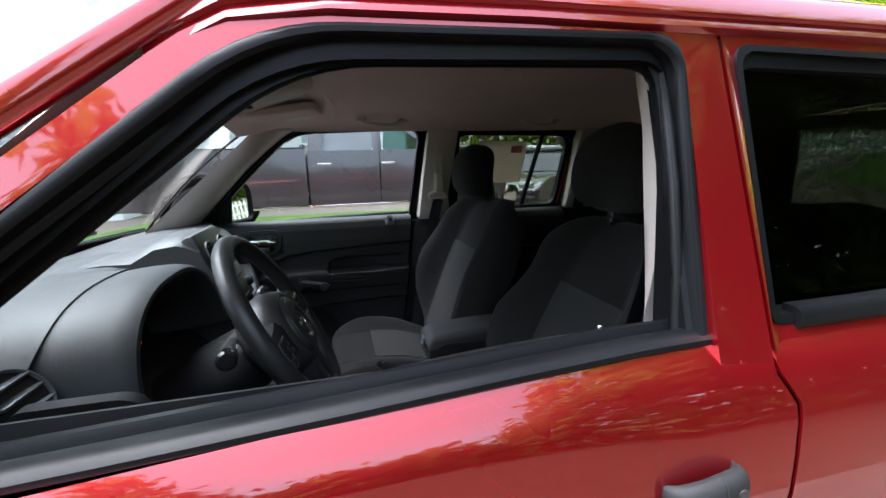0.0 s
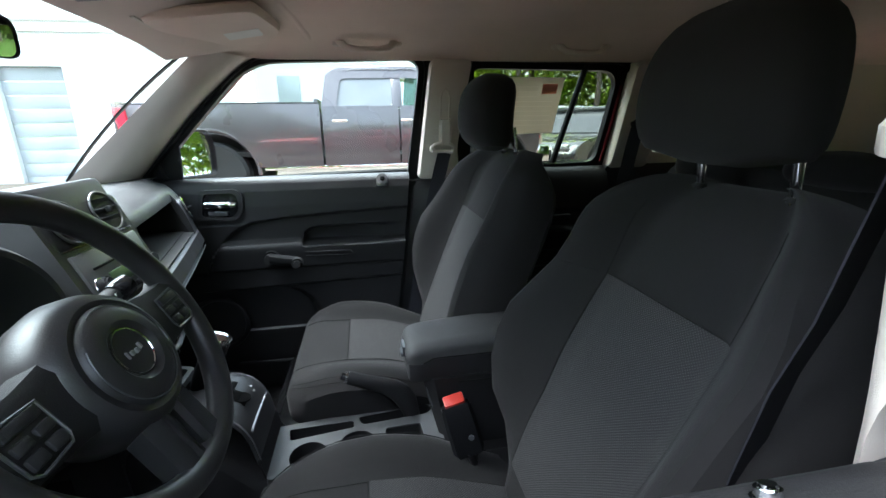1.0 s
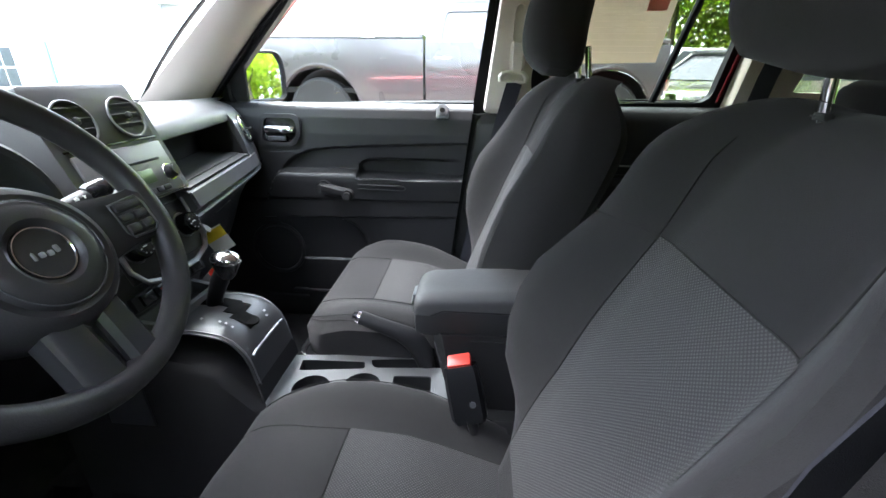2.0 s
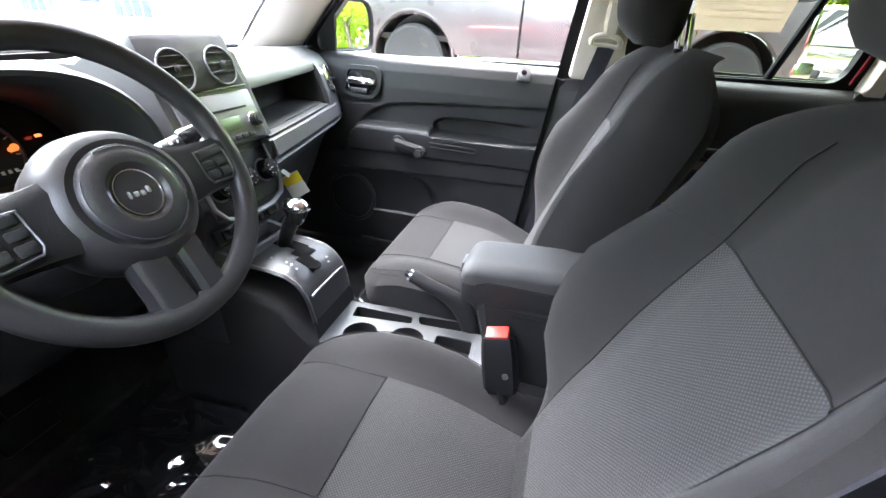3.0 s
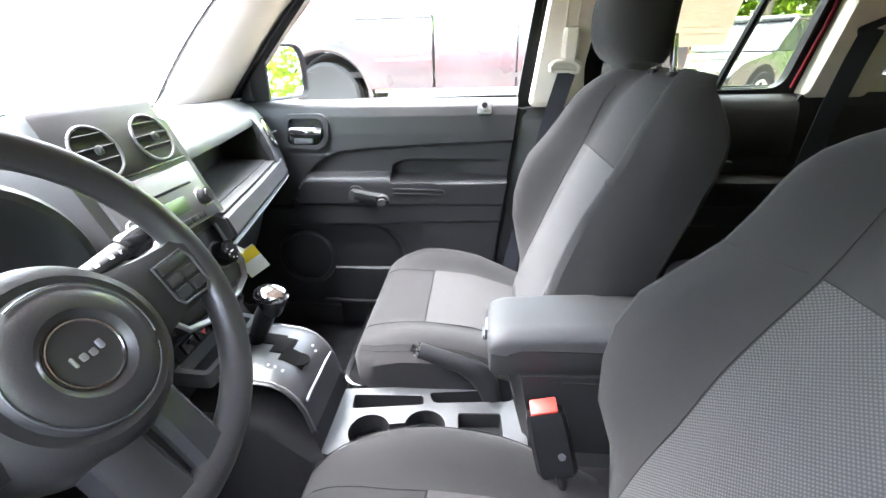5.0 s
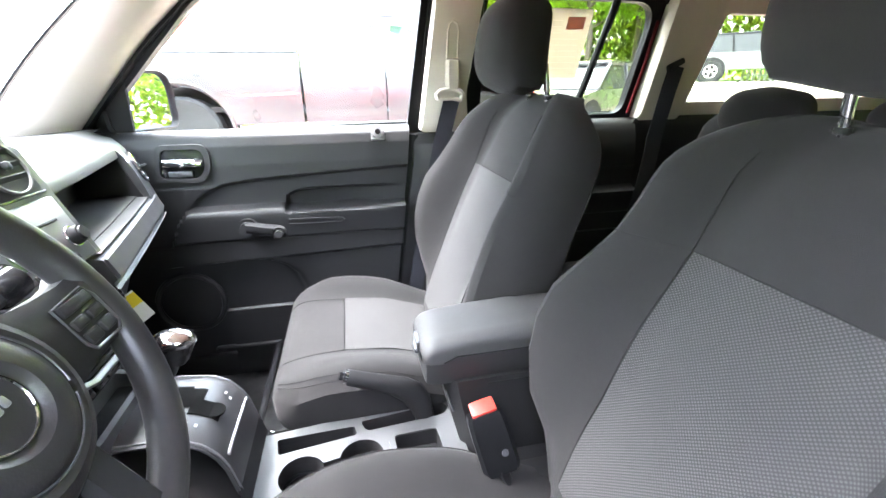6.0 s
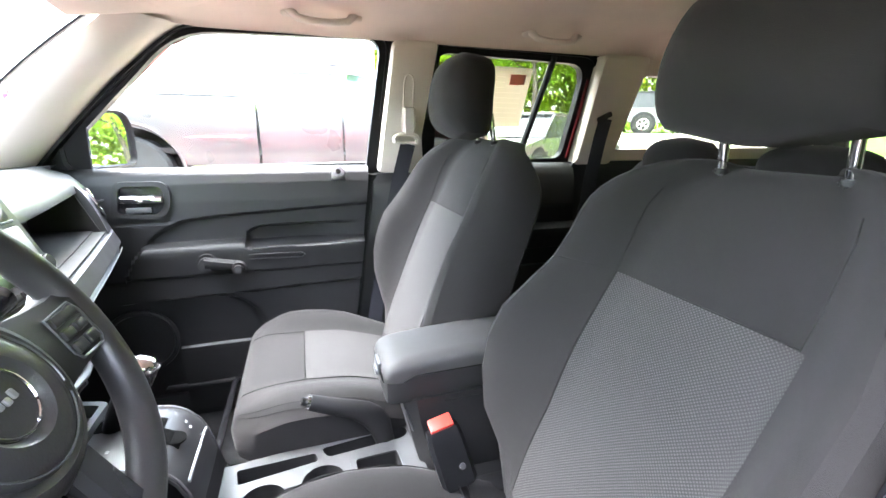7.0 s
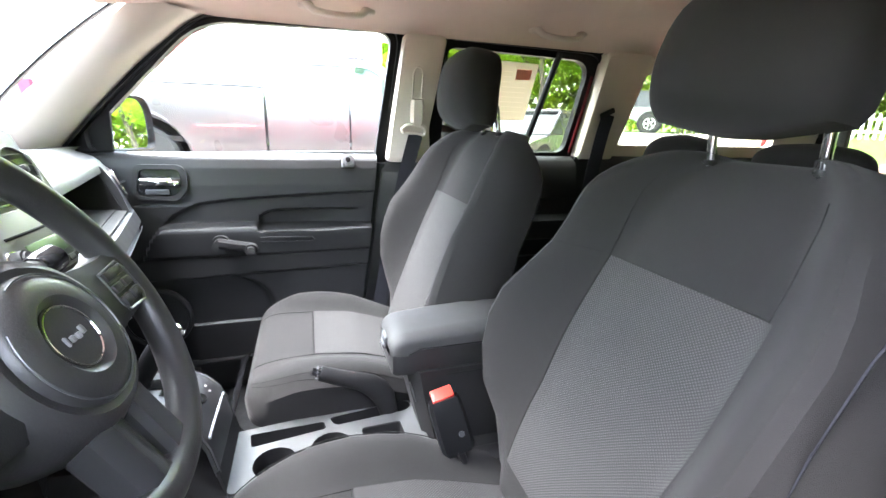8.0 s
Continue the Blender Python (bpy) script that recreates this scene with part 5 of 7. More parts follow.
part("knob_cap", moved(loft([[Vector((r * math.cos(a) * 1.15, r * math.sin(a), h)) for a in [2 * math.pi * i / 24 for i in range(24)]] for r, h in ((0.0278, 0.001), (0.0285, 0.006), (0.0265, 0.013), (0.020, 0.0185), (0.010, 0.021), (0.002, 0.0215))]), pose(0.018, 0, 0.862, 0, 8, 0) @ Matrix.Scale(0.9, 4)), M_chrome, lever, "chrome cap")

brake = thing("hand_brake", "black hand brake lever with chrome button", "hand brake")
part("lever", loft([[Vector(c) + Vector((0.35 * r * math.sin(a), r * w_ * math.cos(a), r * math.sin(a))) for a in [2 * math.pi * i / 16 for i in range(16)]] for c, r, w_ in (((0.412, 0.060, 0.560), 0.036, 0.45), ((0.404, 0.059, 0.610), 0.036, 0.45), ((0.388, 0.058, 0.645), 0.031, 0.5), ((0.368, 0.057, 0.668), 0.024, 0.65), ((0.342, 0.056, 0.684), 0.018, 0.85), ((0.300, 0.054, 0.701), 0.0155, 1.0), ((0.262, 0.052, 0.718), 0.0145, 1.0))]), M_black, brake, "black grip")
part("collar", tube([(0.264, 0.052, 0.717), (0.255, 0.0515, 0.721)], 0.0140, 18), M_chrome, brake, "chrome end ring")
part("button", tube([(0.256, 0.0515, 0.7205), (0.247, 0.051, 0.7245)], 0.0080, 12), M_gloss, brake, "dark release button")

arm = thing("armrest_box", "dark grey padded armrest box between the seats", "armrest")
AY, AW = 0.020, 0.066


def arm_ring(x, g, sink):
    """A section of the padded lid: upright flanks, rounded shoulders and a slightly crowned top."""
    top = table([(0.39, 0.829), (0.50, 0.838), (0.62, 0.843), (0.72, 0.842)], x) - sink
    lo = lerp(0.789, 0.799, smooth01(0.424, 0.446, x))
    out = [(-1, lo), (-1, lo + 0.010), (-1, top - 0.022)]
    out += [(-1 + 0.34 * (1 - math.cos(q)), top - 0.022 + 0.020 * math.sin(q)) for q in [math.pi / 2 * k / 6 for k in range(1, 7)]]
    out += [(-0.33, top), (0, top + 0.001)]
    return [Vector((x, AY + a * AW * g, z)) for a, z in out + [(-a, z) for a, z in out[-2::-1]]]


M_vinyl = mat("armrest_vinyl", (0.033, 0.0322, 0.0322), 0.66, bump=0.5, bscale=500)
lid = part("lid", loft([arm_ring(x, g, d) for x, g, d in ((0.3905, 0.80, 0.024), (0.392, 0.86, 0.017), (0.396, 0.92, 0.010), (0.402, 0.96, 0.005), (0.411, 0.988, 0.002), (0.424, 1, 0), (0.430, 1, 0), (0.436, 1, 0), (0.446, 1, 0), (0.50, 1, 0), (0.62, 1, 0), (0.70, 0.99, 0), (0.716, 0.96, 0.004), (0.722, 0.90, 0.012))]), M_vinyl, arm, "padded vinyl lid")
part("lid_seam", tube([Vector((x, AY - AW - 0.0003, z)) for x, z in ((0.425, 0.7905), (0.436, 0.795), (0.447, 0.8005), (0.55, 0.8005), (0.71, 0.8005))], 0.0014, 6), M_seam, lid)
part("latch", join(rbox((0.010, 0.040, 0.022), (0.3905, AY - 0.006, 0.800), 0.003), rbox((0.012, 0.030, 0.010), (0.388, AY - 0.006, 0.790), 0.003)), M_bezel, lid, "grey latch")
part("upper_box", loft([[Vector((x, AY + a * (AW - 0.001) * g, z)) for a, z in ((-1, min(0.7985, tp)), (-1, bt + 0.010), (-0.94, bt), (0.94, bt), (1, bt + 0.010), (1, min(0.7985, tp)))] for x, g, bt, tp in ((0.3935, 0.84, 0.752, 0.7875), (0.396, 0.92, 0.748, 0.7875), (0.404, 0.97, 0.746, 0.7875), (0.424, 1, 0.745, 0.7875), (0.446, 1, 0.746, 0.7975), (0.60, 1, 0.753, 0.7975), (0.71, 1, 0.757, 0.7975))]), M_box, arm, "dark grey box rim")
part("lower_box", loft([[Vector((x, y, z)) for x, y in ((xf + 0.022, AY - 0.070), (xf, AY - 0.046), (xf, AY + 0.052), (xf + 0.020, AY + 0.066), (0.72, AY + 0.066), (0.72, AY - 0.070))] for z, xf in ((0.56, 0.462), (0.602, 0.457), (0.63, 0.450), (0.70, 0.433), (0.752, 0.424))]), M_black, arm, "dark storage box")
# the lit edge of the box front, drawn as a paler rod
part("highlight_line", tube([(0.431, AY - 0.050, 0.722), (0.438, AY - 0.052, 0.697), (0.444, AY - 0.053, 0.676)], 0.0016, 6), M_bezel, arm, "thin grey rod for the highlight on the box edge")
part("panel_gap", tube([(x, AY - 0.0705, 0.741) for x in (0.50, 0.56, 0.64, 0.71)], 0.0012, 6), M_seam, arm, "panel joint")
part("side_wall", slab(rounded([(0.205, 0.585), (0.222, 0.612), (0.262, 0.654), (0.344, 0.648), (0.407, 0.606), (0.43, 0.585)], 0.006, 3), lambda p, o: Vector((p[0], 0.094 + o, p[1])), 0.012), M_black, console, "black raised wall beside the hand brake")
part("ledge", rbox((0.30, 0.05, 0.05), (0.62, -0.10, 0.56), 0.012), M_black, arm)


def buckle(x, y, z, tilt):
    b = thing("seat_belt_buckle", "black seat belt buckle with red button", "buckle", "seat belt buckles")
    m = pose(x, y, z, tilt, -14, 0)
    part("body", moved(loft([[Vector((a * 0.031 * g, b_ * 0.017 * g, h)) for a, b_ in ((-1, -0.6), (-0.8, -1), (0.8, -1), (1, -0.6), (1, 0.6), (0.8, 1), (-0.8, 1), (-1, 0.6))] for h, g in ((-0.110, 0.9), (-0.100, 1.05), (-0.04, 1.05), (-0.014, 1.0), (-0.006, 0.93))]), m), M_rubber, b)
    part("button", moved(rbox((0.043, 0.026, 0.013), (0, 0, 0), 0.003), m @ pose(0, -0.004, 0.002, 40, 0, 0)), M_redbtn, b, "red release button")
    part("rivet", moved(disc(0.006, 0.004, (0.012, -0.0185, -0.075), (0, -1, 0), 14, 0.001), m), M_bezel, b, "steel rivet")
    part("stalk", tube([m @ Vector((0, 0, -0.10)), m @ Vector((0.01, 0, -0.17)), m @ Vector((0.02, 0, -0.23))], 0.018, 8, 0.4), M_black, b)


buckle(0.482, -0.080, 0.716, -22)
buckle(0.42, 0.118, 0.61, 15)

# price tag hanging from the dash
tag = thing("hanging_tag", "white and yellow paper tag hanging from a strap", "tag")
TM = Matrix.Translation((-0.156, 0.249, 0.808)) @ pose(0, 0, 0, 0, -24, 40) @ Matrix.Scale(1.10, 4)
part("card", moved(rbox((0.046, 0.0012, 0.064), (0, 0, -0.004), 0.0004), TM), M_white, tag, "white card")
part("band", moved(rbox((0.046, 0.0016, 0.026), (0, 0, 0.012), 0.0003), TM), M_yellow, tag, "yellow print band")
part("loop", strap([TM @ Vector((0.0, 0, 0.024)), TM @ Vector((-0.006, 0.0, 0.038)), TM @ Vector((-0.014, 0.0, 0.060))], 0.013, 0.0012, (0.3, 1, 0)), M_white, tag, "white strap")


# ---- inner door panels ----
PANEL = [(0.345, 0.690), (0.36, 0.672), (0.45, 0.664), (0.585, 0.662), (0.600, 0.668), (0.735, 0.668), (0.742, 0.660), (0.748, 0.652), (0.806, 0.648), (0.810, 0.644), (0.815, 0.640), (0.870, 0.630), (0.882, 0.632), (0.890, 0.646),
         (0.900, 0.664), (0.945, 0.670), (0.955, 0.668), (0.964, 0.662), (1.02, 0.668), (1.07, 0.678), (1.095, 0.688), (1.108, 0.700), (1.114, 0.722), (1.112, 0.745)]


def panel_y(z):
    return table(PANEL, z)


# the passenger door's moulding: the crease that sweeps forward and down, and the lower step
CREASE = [(-0.215, 0.80), (-0.184, 0.869), (-0.157, 0.900), (-0.125, 0.932), (-0.099, 0.950), (-0.054, 0.970), (0.044, 0.981), (0.22, 0.990), (0.446, 1.000), (0.50, 1.003)]


def relief(x, z):
    """How far in the passenger door's panel stands at x, z."""
    az = lerp(0.893, 0.881, smooth01(0.098, 0.114, x))
    face_ = table([(0.740, 0.650), (0.806, 0.646), (0.809, 0.6415), (0.812, 0.640), (0.870, 0.634), (0.884, 0.634), (0.893, 0.638)], z)
    y = lerp(face_, 0.672, smooth01(az, az + 0.015, z))
    # the scooped pull above the armrest
    top = table([(0.102, 0.890), (0.106, 0.912), (0.114, 0.928), (0.130, 0.938), (0.152, 0.944), (0.45, 0.946)], x)
    y += 0.030 * smooth01(0.103, 0.118, x) * (1 - smooth01(0.28, 0.45, x)) * smooth01(az - 0.002, az + 0.006, z) * (1 - smooth01(top - 0.010, top, z))
    # upper part, standing proud over the crease and in front of it
    cz = table(CREASE, x)
    y = lerp(y, panel_y(z) if z > 0.964 else 0.660, smooth01(cz - 0.007, cz + 0.001, z))
    # below the step: a deep hollow with an arched end
    st = table([(-0.30, 0.733), (-0.153, 0.738), (0.155, 0.748), (0.43, 0.756)], x)
    bx = table([(0.600, 0.140), (0.643, 0.129), (0.677, 0.116), (0.705, 0.090), (0.722, 0.060), (0.735, 0.000)], z)
    low = 0.662 + 0.024 * (1 - smooth01(bx - 0.020, bx + 0.010, x)) + 0.02 * (1 - smooth01(0.345, 0.36, z))
    return lerp(low, y, smooth01(st - 0.008, st, z))


def moulded_panel(door, x0, x1):
    rows = [0.345 + 0.0036 * k for k in range(212)] + [1.110, 1.1135]
    rings = [[Vector((lerp(x0(z), x1(z), k / 110), relief(lerp(x0(z), x1(z), k / 110), z), z)) for z in rows] + [Vector((lerp(x0(1.1), x1(1.1), k / 110), 0.745, 1.112))] for k in range(111)]
    return part("inner_panel", join(loft(rings, closed=False), slab([(x0(0.34), 0.345), (x1(0.34), 0.345), (x1(1.1), 1.10), (x0(1.1), 1.10)], lambda p, o: Vector((p[0], 0.748 + o, p[1])), 0.004)), M_panel, door, "dark moulded inner panel")


def inner_panel(s, door, x0, x1):
    rings = []
    for x_t in [k / 24 for k in range(25)]:
        rings.append([Vector((lerp(x0(z), x1(z), x_t), s * y, z - (0.068 * smooth01(0.45, -0.35, lerp(x0(z), x1(z), x_t)) if s < 0 and z > 1.06 else 0))) for z, y in (PANEL if s > 0 else PANEL[:-4] + [(1.080, 0.684), (1.088, 0.692), (1.093, 0.706), (1.100, 0.742), (1.096, 0.766)])])
    inner = part("inner_panel", join(loft(rings, closed=False), slab([(x0(0.34), 0.345), (x1(0.34), 0.345), (x1(1.1), 1.10), (x0(1.1), 1.10)], lambda p, o: Vector((p[0], s * (0.748 + o), p[1])), 0.004)), M_panel, door, "dark moulded inner panel")
    return inner


def pedge(z):
    return table([(0.34, 0.38), (0.64, 0.425), (1.10, 0.482)], z)


for s, door in ((1, passenger_door), (-1, driver_door)):
    front = lambda z: -0.50 + 0.10 * (z - 0.34)
    inner = moulded_panel(door, front, pedge) if s > 0 else inner_panel(s, door, front, lambda z: pedge(z) + 0.115)

    def dp(x, z, off=0.0):
        return Vector((x, s * (panel_y(z) - off), z))
    # handle bezel with recess and lever
    hz, hx = 1.030, -0.147
    outer = rounded([(hx - 0.072, hz - 0.045), (hx + 0.045, hz - 0.052), (hx + 0.072, hz - 0.022), (hx + 0.072, hz + 0.030), (hx + 0.055, hz + 0.050), (hx - 0.060, hz + 0.050)], 0.018, 4)
    inn = [(hx + (p[0] - hx) * 0.80, hz + (p[1] - hz) * 0.76) for p in outer]
    part("handle_bezel", ring_plate(outer, inn, lambda p, o: dp(p[0], p[1], 0.012 - o), 0.02), M_black, inner, "black handle surround")
    part("handle_recess", slab(inn, lambda p, o: dp(p[0], p[1], 0.004 - o), 0.002), M_gloss, inner)
    part("handle_lever", loft([[dp(x, hz + dz + 0.004, 0.010 + b + dy) for dy, dz in ((0, -0.010), (0.008, -0.009), (0.010, 0.0), (0.008, 0.008), (0, 0.010))] for x, b in ((hx - 0.045, 0.0), (hx - 0.02, 0.004), (hx + 0.02, 0.008), (hx + 0.050, 0.010), (hx + 0.056, 0.006))]), M_chrome, inner, "chrome handle lever")
    part("lock_slide", rbox((0.060, 0.008, 0.016), dp(hx - 0.005, hz - 0.026, 0.012), 0.003), M_bezel, inner, "grey lock slide")
    # crank
    if s > 0:
        crank = part("window_crank", join(disc(0.0265, 0.030, dp(0.004, 0.853, 0.022), (0, 1, 0), 28, 0.008), loft([[dp(x, z + dz, 0.030 + dy) for dy, dz in ((-0.010, -w), (0.002, -w), (0.010, -0.6 * w), (0.012, 0), (0.010, 0.6 * w), (0.002, w), (-0.010, w))] for x, z, w in ((0.000, 0.854, 0.019), (0.020, 0.850, 0.0195), (0.05, 0.844, 0.018), (0.085, 0.838, 0.017), (0.100, 0.836, 0.012))])), M_black, inner, "dark grey window crank")
        part("crank_knob", disc(0.0180, 0.036, dp(0.088, 0.838, 0.044), (0, 1, 0), 24, 0.007), M_box, crank, "grey crank knob")
        part("pull_slot", tube([Vector((x, 0.6365, 0.8785)) for x in (0.122, 0.16, 0.20, 0.245)], 0.0030, 8, 0.7), M_gloss, inner, "dark slot under the pull")
        part("tray_lip", tube([Vector((x, table(PANEL, z) - 0.001, z)) for x, z in ((0.112, 0.864), (0.20, 0.862), (0.262, 0.860), (0.270, 0.853), (0.262, 0.845), (0.20, 0.847), (0.112, 0.849))], 0.0022, 8), M_panel, inner, "raised tray edge")
    else:
        # pull pocket in the armrest
        pk = rounded([(0.108, 0.878), (0.112, 0.928), (0.150, 0.950), (0.430, 0.958), (0.440, 0.890), (0.430, 0.878)], 0.016, 4)
        pi = [(0.274 + (p[0] - 0.274) * 0.95, 0.914 + (p[1] - 0.914) * 0.84) for p in pk]
        pull = part("pull_pocket", ring_plate(pk, pi, lambda p, o: Vector((p[0], s * (0.640 + o), p[1])), 0.03), M_panel, inner, "dark pull pocket")
        part("pocket_back", slab(pi, lambda p, o: Vector((p[0], s * (0.664 + o), p[1])), 0.002), M_gloss, pull)
    # map pocket and speaker
    part("map_pocket", loft([[Vector((x, s * y, z)) for y, z in ((0.668, 0.36), (0.640, 0.37), (0.630, 0.50), (0.628, 0.590), (0.634, 0.597), (0.640, 0.590), (0.650, 0.40))] for x in (-0.10, -0.08, 0.10, 0.30, 0.40)]), M_panel, inner, "map pocket")
    part("lower_step", rbox((0.55, 0.02, 0.015), (0.12, s * 0.632, 0.462), 0.005), M_panel, inner)
    spk = part("speaker_grille", disc(0.085, 0.008, Vector((-0.207, s * (0.676 if s > 0 else 0.664), 0.61)), (0, 1, 0), 40, 0.003), M_black, inner, "round speaker grille")
    part("speaker_rim", ringbar(0.092, 0.008, (-0.207, s * (0.670 if s > 0 else 0.661), 0.61), (0, 1, 0), 44, 8), M_panel, spk)
    # lock knob in its clear housing on the sill
    if s > 0:
        part("lock_knob", join(disc(0.020, 0.014, (0.386, 0.680, 1.096), (0, -1, 0.45), 28, 0.003), rbox((0.040, 0.014, 0.022), (0.386, 0.680, 1.084), 0.003, turn=(-20, 0, 0))), M_silver, inner, "bright lock knob")
        part("lock_button", disc(0.008, 0.012, (0.386, 0.672, 1.098), (0, -1, 0.45), 16, 0.002), M_gloss, inner)
    else:
        part("lock_knob", join(disc(0.006, 0.007, (0.508, -0.704, 1.097), (0, 0.4, 1), 20, 0.002), disc(0.007, 0.006, (0.508, -0.704, 1.092), (0, 0.4, 1), 20, 0.002)), M_chrome, inner, "bright lock knob")
    # inner window surround
    wi = rounded([(-0.386, 1.090), (-0.002, 1.464), (0.528, 1.479), (0.478, 1.090)], [0.02, 0.09, 0.05, 0.02], 6)
    wo = rounded([(-0.560, 1.070), (-0.040, 1.535), (0.575, 1.500), (0.525, 1.070)], [0.02, 0.09, 0.05, 0.02], 6)
    if s < 0:
        wi = rounded([(-0.372, 1.055), (0.100, 1.448), (0.606, 1.462), (0.596, 1.060)], [0.02, 0.09, 0.05, 0.02], 6)
        wo = rounded([(-0.490, 1.040), (0.058, 1.497), (0.625, 1.500), (0.615, 1.040)], [0.02, 0.09, 0.05, 0.02], 6)
    part("inner_frame", ring_plate(wo, wi, lambda p, o: Vector((p[0], s * (inner_y(p[1]) + 0.022 + o), p[1])), 0.03), M_rubber, door, "black inner window surround")
    part("mirror_patch", slab(rounded([(-0.40, 1.095), (-0.250, 1.236), (-0.268, 1.095)], 0.006, 3), lambda p, o: Vector((p[0], s * (inner_y(p[1]) + 0.020 + o), p[1])), 0.012), M_black, door, "black triangular corner cover")
# front frame edge: its shade is in the red itself
part("frame_edge", tube([Vector((0.551, inner_y(1.44) + 0.016, 1.44)), Vector((0.540, inner_y(1.28) + 0.016, 1.28)), Vector((0.524, inner_y(1.12) + 0.016, 1.12))], 0.0028, 8), M_shadered, passenger_door, "red frame edge, darkened as in shade")
part("edge_seal", tube([Vector((lerp(0.497, 0.388, k / 8), 0.706, lerp(1.085, 0.35, k / 8))) for k in range(9)], 0.022, 10), M_rubber, passenger_door, "black rubber seal along the door edge")
pane = part("window_pane", slab(WINDOW_IN, lambda p, o: Vector((p[0], outer_y(p[1]) - 0.032 + o, p[1])), 0.004), M_glass, passenger_door, "clear side glass", smooth=False)
pane.visible_shadow = False

# rear door panels, dark
for s, door in ((1, rear_door_pass), (-1, rear_door_driver)):
    inner = part("inner_panel", join(loft([[Vector((x, s * y, z)) for z, y in PANEL] for x in (0.70, 0.9, 1.1, 1.24)], closed=False)), M_panel, door, "dark moulded inner panel")
    wi = rounded([(0.702, 1.118), (0.704, 1.455), (1.246, 1.448), (1.206, 1.128)], [0.02, 0.04, 0.07, 0.04], 6)
    wo = rounded([(0.610, 1.098), (0.630, 1.490), (1.362, 1.488), (1.312, 1.098)], [0.02, 0.04, 0.07, 0.04], 6)
    part("inner_frame", ring_plate(wo, wi, lambda p, o: Vector((p[0], s * (inner_y(p[1]) + 0.030 + o), p[1])), 0.03), M_rubber, door, "black inner window surround")
    # rear frame edge in the shade-darkened red
    part("frame_edge", tube([Vector((1.258, s * 0.672, 1.40)), Vector((1.246, s * 0.690, 1.28)), Vector((1.222, s * 0.712, 1.13))], 0.0045, 8), M_shadered, door, "red frame edge with shade in its colour")
    part("pull_handle", rbox((0.16, 0.02, 0.03), (1.0, s * 0.642, 0.93), 0.008), M_black, inner)

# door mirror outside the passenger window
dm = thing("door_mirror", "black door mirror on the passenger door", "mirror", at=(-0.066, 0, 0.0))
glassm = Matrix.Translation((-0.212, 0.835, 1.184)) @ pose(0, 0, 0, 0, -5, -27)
MIRROR = rounded([(-0.135, -0.076), (0.092, -0.076), (0.104, 0.040), (0.086, 0.088), (-0.128, 0.088)], [0.03, 0.03, 0.03, 0.03, 0.03], 5)
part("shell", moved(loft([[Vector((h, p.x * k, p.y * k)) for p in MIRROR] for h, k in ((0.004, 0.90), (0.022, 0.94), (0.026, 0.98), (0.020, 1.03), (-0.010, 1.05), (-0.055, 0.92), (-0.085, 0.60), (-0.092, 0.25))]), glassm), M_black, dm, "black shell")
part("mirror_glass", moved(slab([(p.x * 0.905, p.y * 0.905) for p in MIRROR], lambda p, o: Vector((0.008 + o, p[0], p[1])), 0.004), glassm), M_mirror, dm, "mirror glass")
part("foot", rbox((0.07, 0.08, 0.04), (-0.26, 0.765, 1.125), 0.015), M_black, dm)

# ---- seat belts ----
def belt(x, s, group="seat belts"):
    b = thing("seat_belt", "dark grey seat belt hanging from a beige pillar guide", "seat belt", group)
    y = lambda z: s * (inner_y(z) - 0.035)
    part("height_slider", loft([[Vector((x + 0.004 + a * w_, s * (inner_y(z) - 0.018 - d * b), z)) for a, b in ((-1, 0), (-0.95, 0.6), (-0.6, 1), (0.6, 1), (0.95, 0.6), (1, 0))] for z, w_, d in ((1.292, 0.017, 0.004), (1.288, 0.020, 0.014), (1.270, 0.022, 0.018), (1.235, 0.022, 0.022), (1.212, 0.019, 0.024), (1.206, 0.016, 0.018))]), M_pillar, b, "beige height adjuster")
    part("slider_groove", tube([Vector((x + dx, s * (inner_y(z) - 0.021), z)) for dx, z in ((-0.013, 1.292), (-0.012, 1.36), (-0.008, 1.377), (0.002, 1.384), (0.013, 1.378), (0.018, 1.36), (0.017, 1.292))], 0.0030, 8), M_pillar, b, "raised groove edge")
    part("loop", join(tube([(x - 0.040, y(1.19), 1.186), (x - 0.043, y(1.20), 1.198), (x - 0.034, y(1.21), 1.207), (x - 0.015, y(1.215), 1.211), (x + 0.012, y(1.215), 1.210), (x + 0.026, y(1.21), 1.205), (x + 0.034, y(1.20), 1.194), (x + 0.030, y(1.19), 1.182)], 0.0070, 10), tube([(x - 0.040, y(1.19), 1.186), (x - 0.004, y(1.19), 1.186), (x + 0.030, y(1.19), 1.182)], 0.0055, 10)), M_pillar, b, "beige belt loop")
    pts = [(x, y(1.18) - s * 0.004, 1.182), (x - 0.03, y(1.1) - s * 0.008, 1.06), (x - 0.065, s * 0.652, 0.90), (x - 0.10, s * 0.642, 0.74), (x - 0.13, s * 0.630, 0.58), (x - 0.145, s * 0.620, 0.45)]
    part("webbing", strap(pts, 0.046, 0.0016, (1, s * -0.25, 0.25)), M_belt, b, "dark woven belt")
    part("stop_button", disc(0.007, 0.010, (x - 0.085, s * 0.646, 0.80), (0, 1, 0), 14, 0.002), M_chrome, b, "small stop button")
    part("anchor", rbox((0.05, 0.03, 0.04), (x - 0.145, s * 0.622, 0.44), 0.008), M_black, b)
    return b


